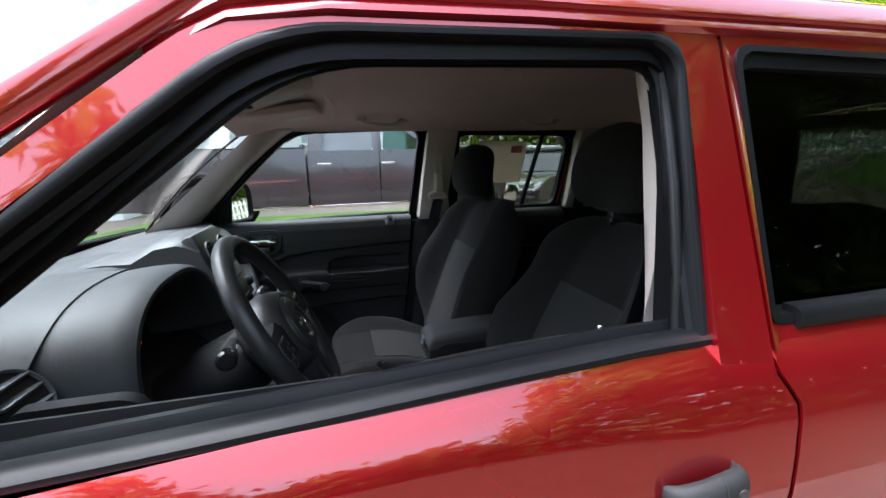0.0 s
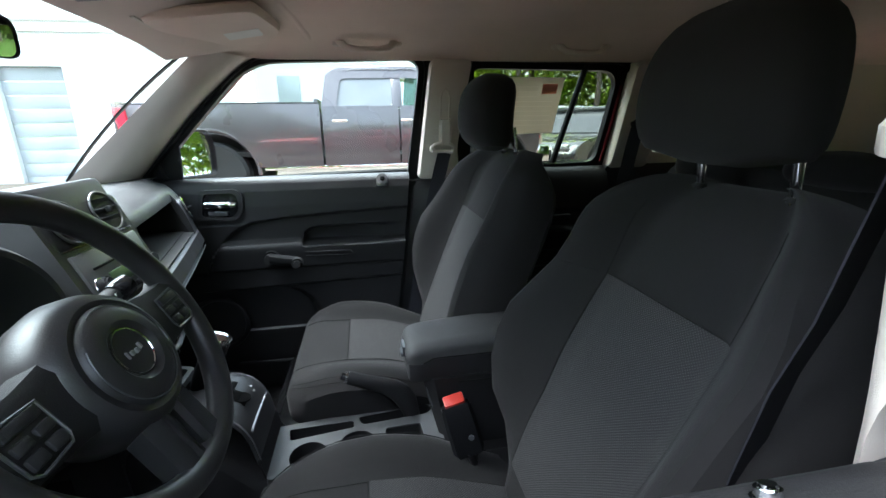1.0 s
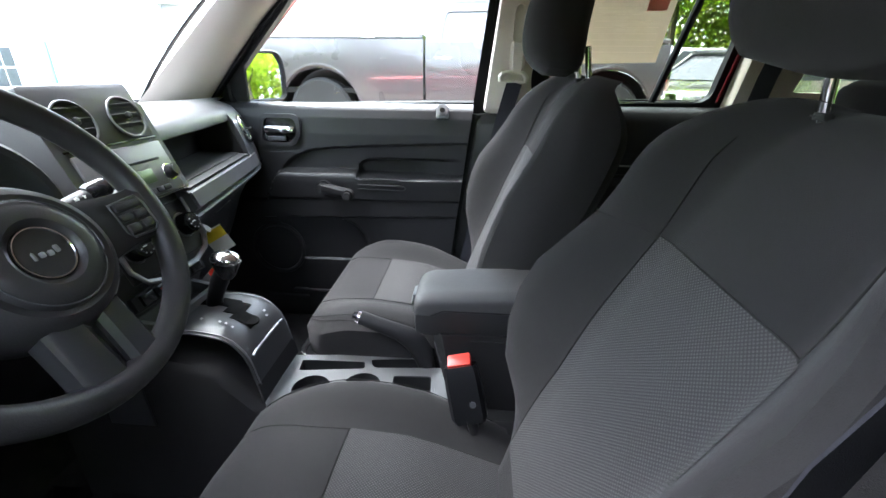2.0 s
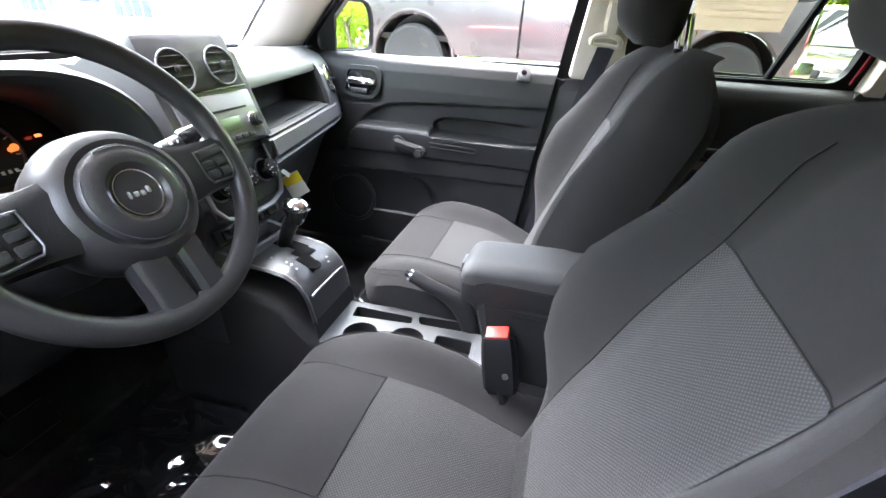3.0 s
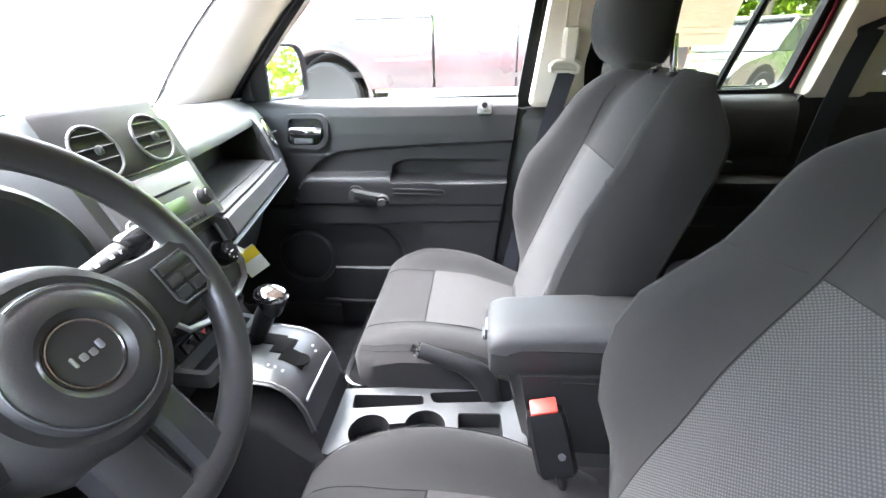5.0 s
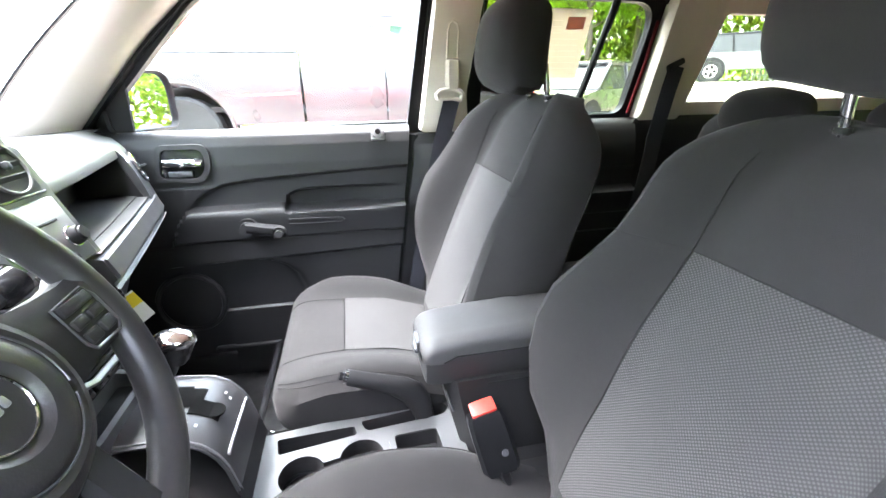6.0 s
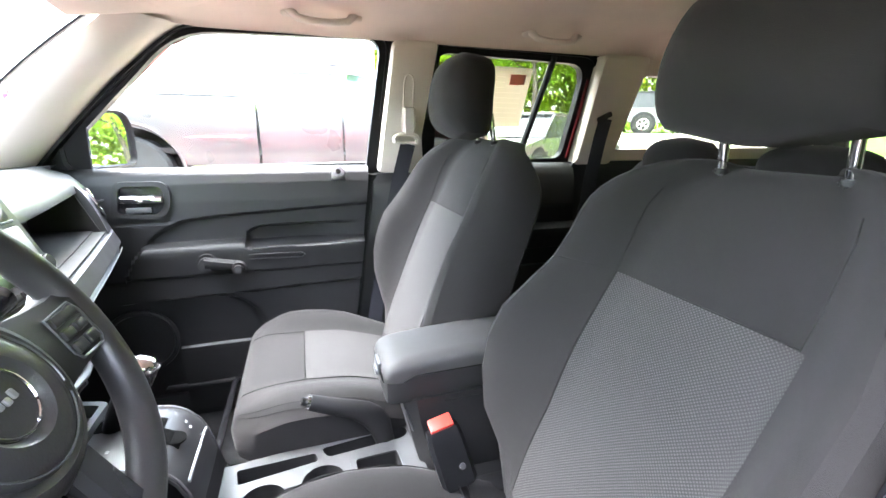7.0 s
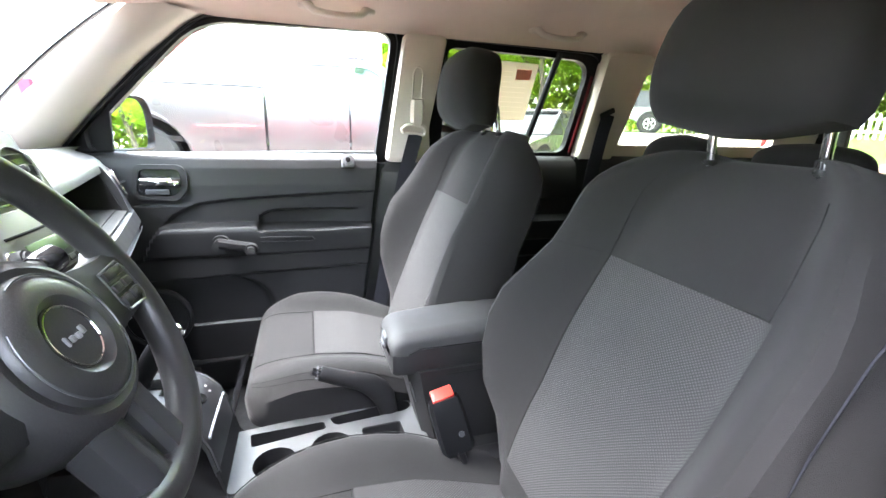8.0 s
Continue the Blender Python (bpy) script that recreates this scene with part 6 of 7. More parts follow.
belt(0.602, 1)
db = thing("seat_belt", "dark grey driver seat belt beside the backrest", "seat belt", "seat belts")
part("webbing", strap([(0.672, -0.618, 1.248), (0.674, -0.592, 1.12), (0.670, -0.574, 1.05), (0.669, -0.556, 0.95), (0.656, -0.545, 0.82), (0.612, -0.535, 0.60), (0.585, -0.53, 0.46)], 0.047, 0.0016, (1.0, 0.35, 0.0)), M_belt, db, "dark woven belt")
part("height_slider", loft([[Vector((0.650 + a * w_, -0.644 + 0.10 * (z - 1.30) + d * b, z)) for a, b in ((-1, 0), (-0.95, 0.6), (-0.6, 1), (0.6, 1), (0.95, 0.6), (1, 0))] for z, w_, d in ((1.362, 0.016, 0.006), (1.356, 0.020, 0.018), (1.335, 0.022, 0.022), (1.300, 0.022, 0.026), (1.276, 0.019, 0.026), (1.270, 0.016, 0.018))]), M_pillar, db, "beige height adjuster")
part("loop", tube([(0.642, -0.624, 1.246), (0.638, -0.626, 1.258), (0.646, -0.628, 1.268), (0.664, -0.627, 1.272), (0.686, -0.624, 1.266), (0.696, -0.620, 1.254), (0.692, -0.618, 1.244), (0.668, -0.618, 1.242)], 0.0060, 10, closed=True), M_pillar, db, "beige belt loop")
part("anchor", rbox((0.05, 0.03, 0.05), (0.585, -0.53, 0.44), 0.008), M_black, db)
rb = thing("seat_belt", "dark grey rear seat belt hanging from the rear pillar", "seat belt", "seat belts")
part("webbing", strap([(1.325, 0.640, 1.270), (1.30, 0.628, 1.20), (1.275, 0.622, 1.08), (1.25, 0.61, 0.92), (1.22, 0.60, 0.78), (1.20, 0.58, 0.66)], 0.046, 0.0016, (1, -0.3, 0.2)), M_belt, rb)
part("slot", rbox((0.06, 0.02, 0.02), (1.325, 0.648, 1.275), 0.006, turn=(0, -25, 0)), M_black, rb, "black belt slot")

# ---- ceiling fittings ----
def grab_handle(x, y, z, s=1):
    g = thing("grab_handle", "beige folding grab handle above the window", "grab handle", "grab handles")
    part("bar", tube([(x - 0.088, y + 0.010, z + 0.020), (x - 0.080, y - 0.008, z + 0.004), (x - 0.062, y - 0.024, z - 0.016), (x - 0.03, y - 0.029, z - 0.022), (x, y - 0.030, z - 0.023), (x + 0.03, y - 0.029, z - 0.022), (x + 0.062, y - 0.024, z - 0.016), (x + 0.080, y - 0.008, z + 0.004), (x + 0.088, y + 0.010, z + 0.020)], 0.0120, 12, 0.8, radii=[0.015, 0.014, 0.012, 0.011, 0.011, 0.011, 0.012, 0.014, 0.015]), M_pillar, g)
    for d in (-0.086, 0.086):
        part("mount", rbox((0.034, 0.026, 0.048), (x + d, y + 0.006, z + 0.012), 0.010, 3, turn=(-40, 0, 0)), M_pillar, g, "beige mount")


grab_handle(0.360, 0.566, 1.508)
grab_handle(1.040, 0.566, 1.506)
M_paperlabel = mat("pale_label", (0.55, 0.56, 0.54), 0.6, var=0.05)
for s, opened in ((-1, 0), (1, 0)):
    v = thing("sun_visor", "beige folded sun visor above the windscreen", "sun visor", "sun visors")
    place = lambda p, o: Vector((p[0], s * p[1], 1.482 + 0.16 * (p[0] + 0.10) + 0.028 * (1 - ((p[1] - 0.33) / 0.24) ** 2) * 0.6 - o))
    rim = rounded([(-0.100, 0.200), (0.112, 0.250), (0.138, 0.470), (0.080, 0.545), (-0.105, 0.530)], 0.035, 6)
    c = Vector((0.02, 0.38))
    part("flap", loft([[place(c + (Vector(p) - c) * k, o) for p in rim] for k, o in ((0.96, -0.006), (1.0, 0.0), (1.0, 0.010), (0.965, 0.017), (0.55, 0.020))]), M_headliner, v)
    for y0, y1 in (((0.268, 0.335), (0.350, 0.420)) if s < 0 else ((0.395, 0.455),)):
        part("label_sticker", slab(rounded([(0.008, y0), (0.092, y0), (0.092, y1), (0.008, y1)], 0.006, 3), lambda p, o: place(p, 0.0195 + o), 0.002), M_paperlabel, v, "pale warning label")
    part("hinge", tube([(-0.108, s * 0.53, 1.478), (-0.102, s * 0.19, 1.488)], 0.006, 8), M_pillar, v)
M_lens = mat("smoked_lens", (0.34, 0.35, 0.35), 0.15)
oc = thing("roof_console", "beige roof console with reading lamps", "roof console")
part("housing", loft([[Vector((x, y, z)) for y, z in ((-0.098 * k, zz + 0.050), (-0.092 * k, zz + 0.014), (-0.080 * k, zz + 0.004), (-0.05 * k, zz), (0.05 * k, zz), (0.080 * k, zz + 0.004), (0.092 * k, zz + 0.014), (0.098 * k, zz + 0.050))] for x, zz, k in ((-0.165, 1.496, 0.80), (-0.155, 1.486, 0.95), (-0.135, 1.482, 1), (-0.06, 1.489, 1), (0.03, 1.504, 1), (0.085, 1.522, 0.95), (0.115, 1.540, 0.80), (0.125, 1.556, 0.60))]), M_pillar, oc)
for y in (-0.045, 0.045):
    part("lamp_lens", rbox((0.074, 0.066, 0.008), (-0.098, y, 1.4865), 0.006, 3, turn=(0, -5, 0)), M_lens, oc, "smoked lamp lens")
    part("lamp_button", rbox((0.016, 0.024, 0.008), (-0.044, y, 1.4905), 0.003, turn=(0, -8, 0)), M_black, oc, "dark lamp button")
rv = thing("rear_view_mirror", "black rear view mirror on the windscreen", "mirror")
rm = Matrix.Translation((-0.240, -0.115, 1.405)) @ pose(0, 0, 0, 0, 5, -28)
prof = rounded([(-0.120, -0.030), (0.120, -0.030), (0.118, 0.026), (0.09, 0.036), (-0.09, 0.036), (-0.118, 0.026)], 0.018, 4)
part("shell", moved(loft([[Vector((h, p[0] * k, p[1] * k)) for p in prof] for h, k in ((-0.034, 0.6), (-0.025, 0.9), (-0.006, 1.0), (0.004, 1.0), (0.004, 0.95))]), rm), M_black, rv, "black housing")
part("mirror_glass", moved(slab([(p[0] * 0.94, p[1] * 0.92) for p in prof], lambda p, o: Vector((0.0045 + o, p[0], p[1])), 0.002), rm), M_mirror, rv, "mirror glass")
part("stem", tube([rm @ Vector((-0.03, 0, 0.01)), (-0.262, -0.07, 1.440), (-0.240, -0.03, 1.470)], 0.010, 10), M_black, rv)
# paper notice inside the rear side window
st = thing("window_sticker", "white printed paper sheet in the rear side window", "sticker")
def paper(name, color, through_):
    """Thin paper that lets some of the daylight behind it through."""
    m = mat(name, color, 0.8, var=0.05, scale=20)
    nt = m.node_tree
    thin = nt.nodes.new("ShaderNodeBsdfTranslucent")
    thin.inputs["Color"].default_value = (*through_, 1)
    both = nt.nodes.new("ShaderNodeMixShader")
    both.inputs[0].default_value = 0.40
    nt.links.new(nt.nodes["Principled BSDF"].outputs[0], both.inputs[1])
    nt.links.new(thin.outputs[0], both.inputs[2])
    nt.links.new(both.outputs[0], nt.nodes["Material Output"].inputs["Surface"])
    return m


M_paper = paper("printed_paper", (0.72, 0.67, 0.60), (0.64, 0.58, 0.50))
M_print = paper("grey_print", (0.68, 0.62, 0.56), (0.95, 0.88, 0.80))
sp = lambda p, o: Vector((p[0], outer_y(p[1]) - 0.040 - o, p[1]))
part("sheet", slab([(0.800, 1.235), (1.022, 1.240), (1.040, 1.425), (0.805, 1.428)], sp, 0.001), M_paper, st, smooth=False)
part("red_block", slab([(0.960, 1.372), (1.015, 1.374), (1.019, 1.406), (0.962, 1.405)], lambda p, o: sp(p, 0.0012 + o), 0.0006), paper("faded_red_print", (0.55, 0.25, 0.20), (0.95, 0.55, 0.48)), st, "faded red print block", smooth=False)
for k in range(9):
    z = 1.395 - 0.016 * k
    part("print_line", slab([(0.825, z), (0.945 if k < 3 else 1.005, z), (0.945 if k < 3 else 1.006, z + 0.002), (0.825, z + 0.002)], lambda p, o: sp(p, 0.0012 + o), 0.0005), M_print, st, "grey print line", smooth=False)
# pedals and mat
mt = thing("floor_mat", "black floor mat under a clear plastic cover", "floor mat")
part("mat", rbox((0.50, 0.40, 0.012), (-0.05, -0.37, 0.342), 0.004), M_carpet, mt)
mrnd = random.Random(5)
FOLDS = [(mrnd.uniform(0, 6.28), mrnd.uniform(9, 34), mrnd.uniform(0, 6.28), mrnd.uniform(0.2, 1.0)) for k in range(9)]

# the larger folds: from, to, height, breadth
RIDGES = [(-0.168, -0.318, -0.049, -0.191, 0.019, 0.022), (-0.309, -0.246, -0.234, -0.213, 0.010, 0.012), (-0.344, -0.381, -0.285, -0.334, 0.013, 0.016),
          (-0.280, -0.426, -0.232, -0.382, 0.014, 0.017), (-0.126, -0.378, -0.110, -0.330, 0.010, 0.012), (-0.115, -0.335, -0.072, -0.310, 0.010, 0.012), (-0.10, -0.40, -0.06, -0.35, 0.010, 0.012), (-0.02, -0.47, 0.06, -0.40, 0.014, 0.017)]


def crinkle(u, v):
    x, y = lerp(-0.40, 0.22, u), lerp(-0.600, -0.125, v)
    h = 0.0
    for x0, y0, x1, y1, tall, broad in RIDGES:
        ln = math.hypot(x1 - x0, y1 - y0)
        along = ((x - x0) * (x1 - x0) + (y - y0) * (y1 - y0)) / ln
        off = ((x - x0) * (y1 - y0) - (y - y0) * (x1 - x0)) / ln + 0.05 * ln * math.sin(math.pi * along / ln)
        h += tall * smooth01(-0.02, 0.02, along) * smooth01(-0.02, 0.02, ln - along) * math.exp(-(off / broad) ** 2) / 0.006
    h += sum(w_ * (1 - abs(math.sin((x * math.cos(a) + y * math.sin(a)) * f + p))) ** 3 for a, f, p, w_ in FOLDS)
    return Vector((x, y, 0.352 + 0.006 * h))


film = part("cover", sheet(crinkle, 190, 150), glass("clear_film", (0.96, 0.96, 0.97), 0.9, 0.32), mt, "crinkled clear plastic cover")
film.visible_shadow = False
pd = thing("brake_pedal", "black rubber brake pedal", "pedal")
part("pad", rbox((0.02, 0.10, 0.06), (-0.36, -0.40, 0.50), 0.006, turn=(0, -25, 0)), M_rubber, pd)
part("arm", tube([(-0.38, -0.40, 0.50), (-0.46, -0.40, 0.70), (-0.46, -0.40, 0.90)], 0.008, 8), M_black, pd)


# ---- outside ----
def land(x, y):
    """Height of the ground: level under the car, rising to the sides."""
    r = 0.30 * smooth01(2.0, 4.5, y) - 0.12 * smooth01(6, 10, y)
    bank = 0.80 * smooth01(16.6, 19.4, 0.67 * x + 0.743 * y) + 0.35 * smooth01(18.0, 24.0, 0.87 * x + 0.49 * y)
    bank *= smooth01(0.0, 5.0, x)
    far = 5.0 * smooth01(40, 120, math.hypot(x, y))
    return r + bank + far


M_asphalt = mat("gravel_asphalt", (0.110, 0.088, 0.070), 0.9, var=0.25, scale=3, bump=0.8, bscale=120, spec=0.3)
M_grass = mat("grass_ground", (0.060, 0.105, 0.022), 0.95, var=0.4, scale=3, bump=0.8, bscale=60, spec=0.1)
M_litter = mat("leaf_litter", (0.060, 0.040, 0.025), 0.95, var=0.5, scale=7, bump=0.9, bscale=40, spec=0.15)
ground = thing("ground", "grey asphalt lot with grass beyond", "ground", kind="structure")
gm = bmesh.new()
xs = [-400, -200, -100, -60] + [-40 + 2 * k for k in range(41)] + [60, 100, 200, 400]
grid = [[gm.verts.new((x, y, land(x, y))) for y in xs] for x in xs]
for i in range(len(xs) - 1):
    for j in range(len(xs) - 1):
        f = gm.faces.new((grid[i][j], grid[i + 1][j], grid[i + 1][j + 1], grid[i][j + 1]))
        c = f.calc_center_median()
        grassy = (0.67 * c.x + 0.743 * c.y > 17.0 and c.x > 2) or c.y > 16 or math.hypot(c.x, c.y) > 45 or (6.4 < c.y < 9.5 and -5 < c.x < 2.2)
        f.material_index = 1 if grassy else 2 if c.y < -1.5 and c.x < 20 else 0
g = part("surface", gm, M_asphalt, ground)
g.data.materials.append(M_grass)
g.data.materials.append(M_litter)

# the pickup parked alongside
TY, TZ = 4.75, 0.34
M_truck = mat("grey_metallic_paint", (0.092, 0.083, 0.090), 0.32, metal=0.5, coat=0.8, var=0.05, scale=2)
M_tglass = mat("grey_window_glass", (0.15, 0.16, 0.17), 0.06, rvar=0.01)
M_tyre = mat("tyre_rubber", (0.018, 0.018, 0.018), 0.85, bump=0.4, bscale=80)
M_alloy = mat("alloy", (0.55, 0.55, 0.56), 0.3, metal=0.9)
truck = thing("pickup_truck", "dark grey metallic crew cab pickup truck", "truck")
RW, FW_, WR = -1.46, 2.00, 0.41


def truck_side(x0, x1, z0, z1, bulge=0.03, arches=()):
    def at(u, v):
        x = lerp(x0, x1, u)
        z = lerp(z0, z1, v)
        for ax in arches:
            d = abs(x - ax)
            if d < 0.52:
                z = max(z, WR + math.sqrt(max(0.0, 0.52 ** 2 - d * d)) * 1.0 if v < 0.999 else z)
                if z > z1:
                    z = z1
        t = (z - 0.55) / (1.35 - 0.55)
        return Vector((x, TY + 0.05 * t * t - bulge * math.sin(math.pi * max(0, min(1, t))), TZ + z))
    return sheet(at, 60, 18, 0.01)


part("bed_side", truck_side(-2.36, -0.175, 0.50, 1.23, arches=(RW,)), M_truck, truck, "grey metallic bed side")
part("bed_rail", rbox((2.18, 0.09, 0.03), (-1.27, TY + 0.10, TZ + 1.24), 0.012), M_black, truck, "black bed rail cap")
part("bed_far_side", rbox((2.16, 0.06, 0.75), (-1.34, TY + 1.85, TZ + 0.90), 0.02), M_truck, truck)
part("bed_floor", rbox((2.16, 1.80, 0.06), (-1.34, TY + 0.95, TZ + 0.66), 0.0), M_black, truck)
part("tailgate", rbox((0.06, 1.86, 0.70), (-2.42, TY + 0.97, TZ + 0.93), 0.02), M_truck, truck, "grey tailgate")
tl = part("tail_lamp", loft([[Vector((x, TY + y, TZ + z)) for x, y in ((-2.40 + k, 0.05), (-2.40 + k, -0.036), (-2.385 + k, -0.048), (-2.285 + k, -0.048), (-2.275 + k, 0.05))] for k, z in ((0.060, 0.86), (0.05, 0.88), (0.0, 1.18), (0.0, 1.20))]), mat("red_lens", (0.50, 0.035, 0.060), 0.15), truck, "red tail lamp")
part("rear_bumper", rbox((0.14, 1.95, 0.20), (-2.52, TY + 0.97, TZ + 0.58), 0.03), M_chrome, truck, "chrome rear bumper")
for nm, x0, x1 in (("rear_door", -0.145, 0.775), ("front_door", 0.795, 1.63)):
    d = part(nm, truck_side(x0, x1, 0.50, 1.20), M_truck, truck, "grey metallic door")
    part("door_pull", rbox((0.19, 0.035, 0.035), ((x0 + 0.205 if nm == "rear_door" else x0 + 0.10), TY - 0.01, TZ + 1.03), 0.012), M_chrome, d, "chrome door handle")
    gx0, gx1 = (x0 + 0.16, x1 - 0.07) if nm == "rear_door" else (x0 + 0.04, x1 - 0.02)
    part("window", slab(rounded([(gx0, 1.195), (gx1, 1.195), (gx1 - (0.0 if nm == "rear_door" else 0.40), 1.56), (gx0 + 0.05, 1.56)], 0.05, 4), lambda p, o: Vector((p[0], TY + 0.06 + (p[1] - 1.24) * 0.42 + o, TZ + p[1])), 0.006), M_tglass if nm == "rear_door" else glass("cab_glass", (0.6, 0.8, 0.75), 0.6), d, "cab side window", smooth=False)
cab = [(-0.15, 1.195), (-0.09, 1.58), (0.03, 1.66), (0.95, 1.68), (1.10, 1.66), (1.63, 1.23), (1.63, 1.195)]
co = rounded(cab, [0.02, 0.06, 0.08, 0.08, 0.1, 0.02, 0.01], 5)
ci_r = rounded([(0.03, 1.205), (0.08, 1.50), (0.12, 1.53), (0.90, 1.54), (1.05, 1.53), (1.50, 1.22), (1.50, 1.205)], [0.02, 0.06, 0.04, 0.04, 0.08, 0.02, 0.01], 5)
part("cab_frame", ring_plate(co, ci_r, lambda p, o: Vector((p[0], TY + 0.045 + (p[1] - 1.24) * 0.42 + o, TZ + p[1])), 0.04), M_truck, truck, "grey cab frame")
part("cab_post", rbox((0.12, 0.03, 0.44), (0.765, TY + 0.128, TZ + 1.38), 0.01, turn=(-22.8, 0, 0)), M_truck, truck)
part("cab_roof", loft([[Vector((x + 0.05, TY + y, TZ + z - 0.04)) for y, z in ((0.20, z0 - 0.05), (0.32, z0), (0.97, z0 + 0.03), (1.62, z0), (1.72, z0 - 0.04))] + [Vector((x, TY + 0.97, TZ + z0 - 0.06))] for x, z0 in ((-0.10, 1.69), (0.2, 1.73), (0.9, 1.735), (1.12, 1.69))]), M_truck, truck)
part("cab_far_side", rbox((1.86, 0.06, 0.70), (0.69, TY + 1.86, TZ + 0.90), 0.02), M_truck, truck)
part("cab_rear_wall", rbox((0.05, 1.70, 0.75), (-0.22, TY + 0.97, TZ + 0.92), 0.01), M_truck, truck)
part("front_wing", truck_side(1.645, 2.62, 0.50, 1.18, arches=(FW_,)), M_truck, truck, "grey front wing")
part("engine_bonnet", rbox((1.05, 1.80, 0.06), (2.12, TY + 0.97, TZ + 1.22), 0.03), M_truck, truck)
part("grille", rbox((0.10, 1.86, 0.60), (2.66, TY + 0.97, TZ + 0.88), 0.06), M_chrome, truck, "chrome grille")
part("side_marker", rbox((0.05, 0.012, 0.022), (-0.775, TY - 0.02, TZ + 0.728), 0.004), mat("amber_lens", (0.9, 0.28, 0.02), 0.2), truck, "amber side marker")
part("headlamp", rbox((0.16, 0.10, 0.20), (2.56, TY + 0.04, TZ + 0.84), 0.03), mat("lamp_lens", (0.75, 0.76, 0.78), 0.08), truck, "clear headlamp")
part("front_bumper", rbox((0.22, 1.98, 0.26), (2.68, TY + 0.97, TZ + 0.56), 0.04), M_chrome, truck, "chrome front bumper")
part("front_marker", rbox((0.10, 0.03, 0.07), (2.47, TY - 0.012, TZ + 0.80), 0.004), bpy.data.materials["amber_lens"], truck, "amber marker")
part("rocker", rbox((2.6, 0.05, 0.05), (0.42, TY + 0.03, TZ + 0.48), 0.015), M_chrome, truck, "bright lower trim")
part("chassis", rbox((4.8, 1.2, 0.14), (0.1, TY + 0.97, TZ + 0.52), 0.02), M_black, truck)
for wx in (RW, FW_):
    for wy, out in ((TY + 0.13, -1), (TY + 1.78, 1)):
        wheel_ = part("wheel", loft([[Vector((wx + r * math.cos(a), wy + h, TZ + WR + r * math.sin(a))) for a in [2 * math.pi * k / 40 for k in range(40)]] for r, h in ((0.25, -0.11 * -out), (0.36, -0.12 * -out), (0.395, -0.09 * -out), (0.40, 0.0), (0.395, 0.09 * -out), (0.36, 0.12 * -out), (0.25, 0.11 * -out))]), M_tyre, truck, "black tyre")
        rim = part("rim", disc(0.25, 0.06, (wx, wy + out * 0.06, TZ + WR), (0, 1, 0), 36, 0.01), M_alloy, wheel_, "pale wheel dish")
        part("rim_ring", ringbar(0.245, 0.010, (wx, wy + out * 0.100, TZ + WR), (0, 1, 0), 36, 8), M_bezel, wheel_, "alloy ring")
        for k in range(5):
            a = 2 * math.pi * k / 5 + 0.3
            part("wheel_hole", disc(0.045, 0.012, (wx + 0.15 * math.cos(a), wy + out * 0.092, TZ + WR + 0.15 * math.sin(a)), (0, 1, 0), 14), M_black, wheel_, "dark wheel opening")
    part("wheel_housing", disc(0.51, 0.02, (wx, TY + 0.42, TZ + WR), (0, 1, 0), 36), M_black, truck, "black inner wing")
    part("arch_flare", tube([(wx + 0.53 * math.cos(a), TY - 0.022 + 0.03 * abs(math.cos(a)), TZ + WR + 0.53 * math.sin(a)) for a in [math.pi * k / 24 for k in range(25)]], 0.034, 8, 0.6), M_truck, truck, "grey arch flare")
    part("wheel_liner", loft([[Vector((wx + r * math.cos(a), y, TZ + WR + r * math.sin(a))) for a in [math.pi * k / 20 for k in range(21)]] for r, y in ((0.50, TY + 0.02), (0.50, TY + 0.40))], closed=False), M_black, truck, "black wheel arch liner")


# white building with a roller door, ahead of the car
M_siding = mat("white_siding", (0.78, 0.79, 0.80), 0.6, var=0.05, scale=0.8, bump=0.2, bscale=20)
M_roof = mat("grey_roof_sheet", (0.42, 0.43, 0.45), 0.5, var=0.1)
M_doorgrey = mat("grey_roller_door", (0.40, 0.43, 0.46), 0.55, var=0.06, scale=2)
M_pane = mat("window_reflecting", (0.05, 0.06, 0.075), 0.12, rvar=0.02, spec=0.25)
build = thing("white_building", "long white building with grey roller doors", "building")
BX0, BX1, BY, BH = -20.0, -4.9, 11.0, 9.0
part("wall", join(rbox((BX1 + 6.25, 0.25, BH), ((BX1 - 6.25) / 2, BY, BH / 2), 0.0), rbox((-7.6 - BX0, 0.25, BH), ((BX0 - 7.6) / 2, BY, BH / 2), 0.0), rbox((1.35, 0.25, BH - 2.75), (-6.925, BY, (BH + 2.75) / 2), 0.0), rbox((0.25, 9.0, BH), (BX1 - 0.125, BY + 4.62, BH / 2), 0.0)), M_siding, build, "white wall", smooth=False)
part("roof", slab([(-0.25, 8.97), (4.5, 10.5), (9.6, 8.97), (9.6, 9.11), (4.5, 10.66), (-0.25, 9.11)], lambda p, o: Vector((BX0 - 0.4 + o, BY + p[0], p[1])), BX1 - BX0 + 0.8), M_roof, build, "grey sheet roof", smooth=False)
part("gable", slab([(0.0, 8.99), (4.5, 10.5), (9.0, 8.99)], lambda p, o: Vector((BX1 - 0.2 + o, BY + 0.1 + p[0], p[1])), 0.15), M_siding, build, smooth=False)
part("gutter", tube([(BX0, BY - 0.17, 3.70), (BX1, BY - 0.17, 3.70)], 0.06, 8), M_white, build, "white gutter")
part("fascia", rbox((BX1 - BX0, 0.05, 0.22), ((BX0 + BX1) / 2, BY - 0.15, 3.56), 0.0), M_white, build)
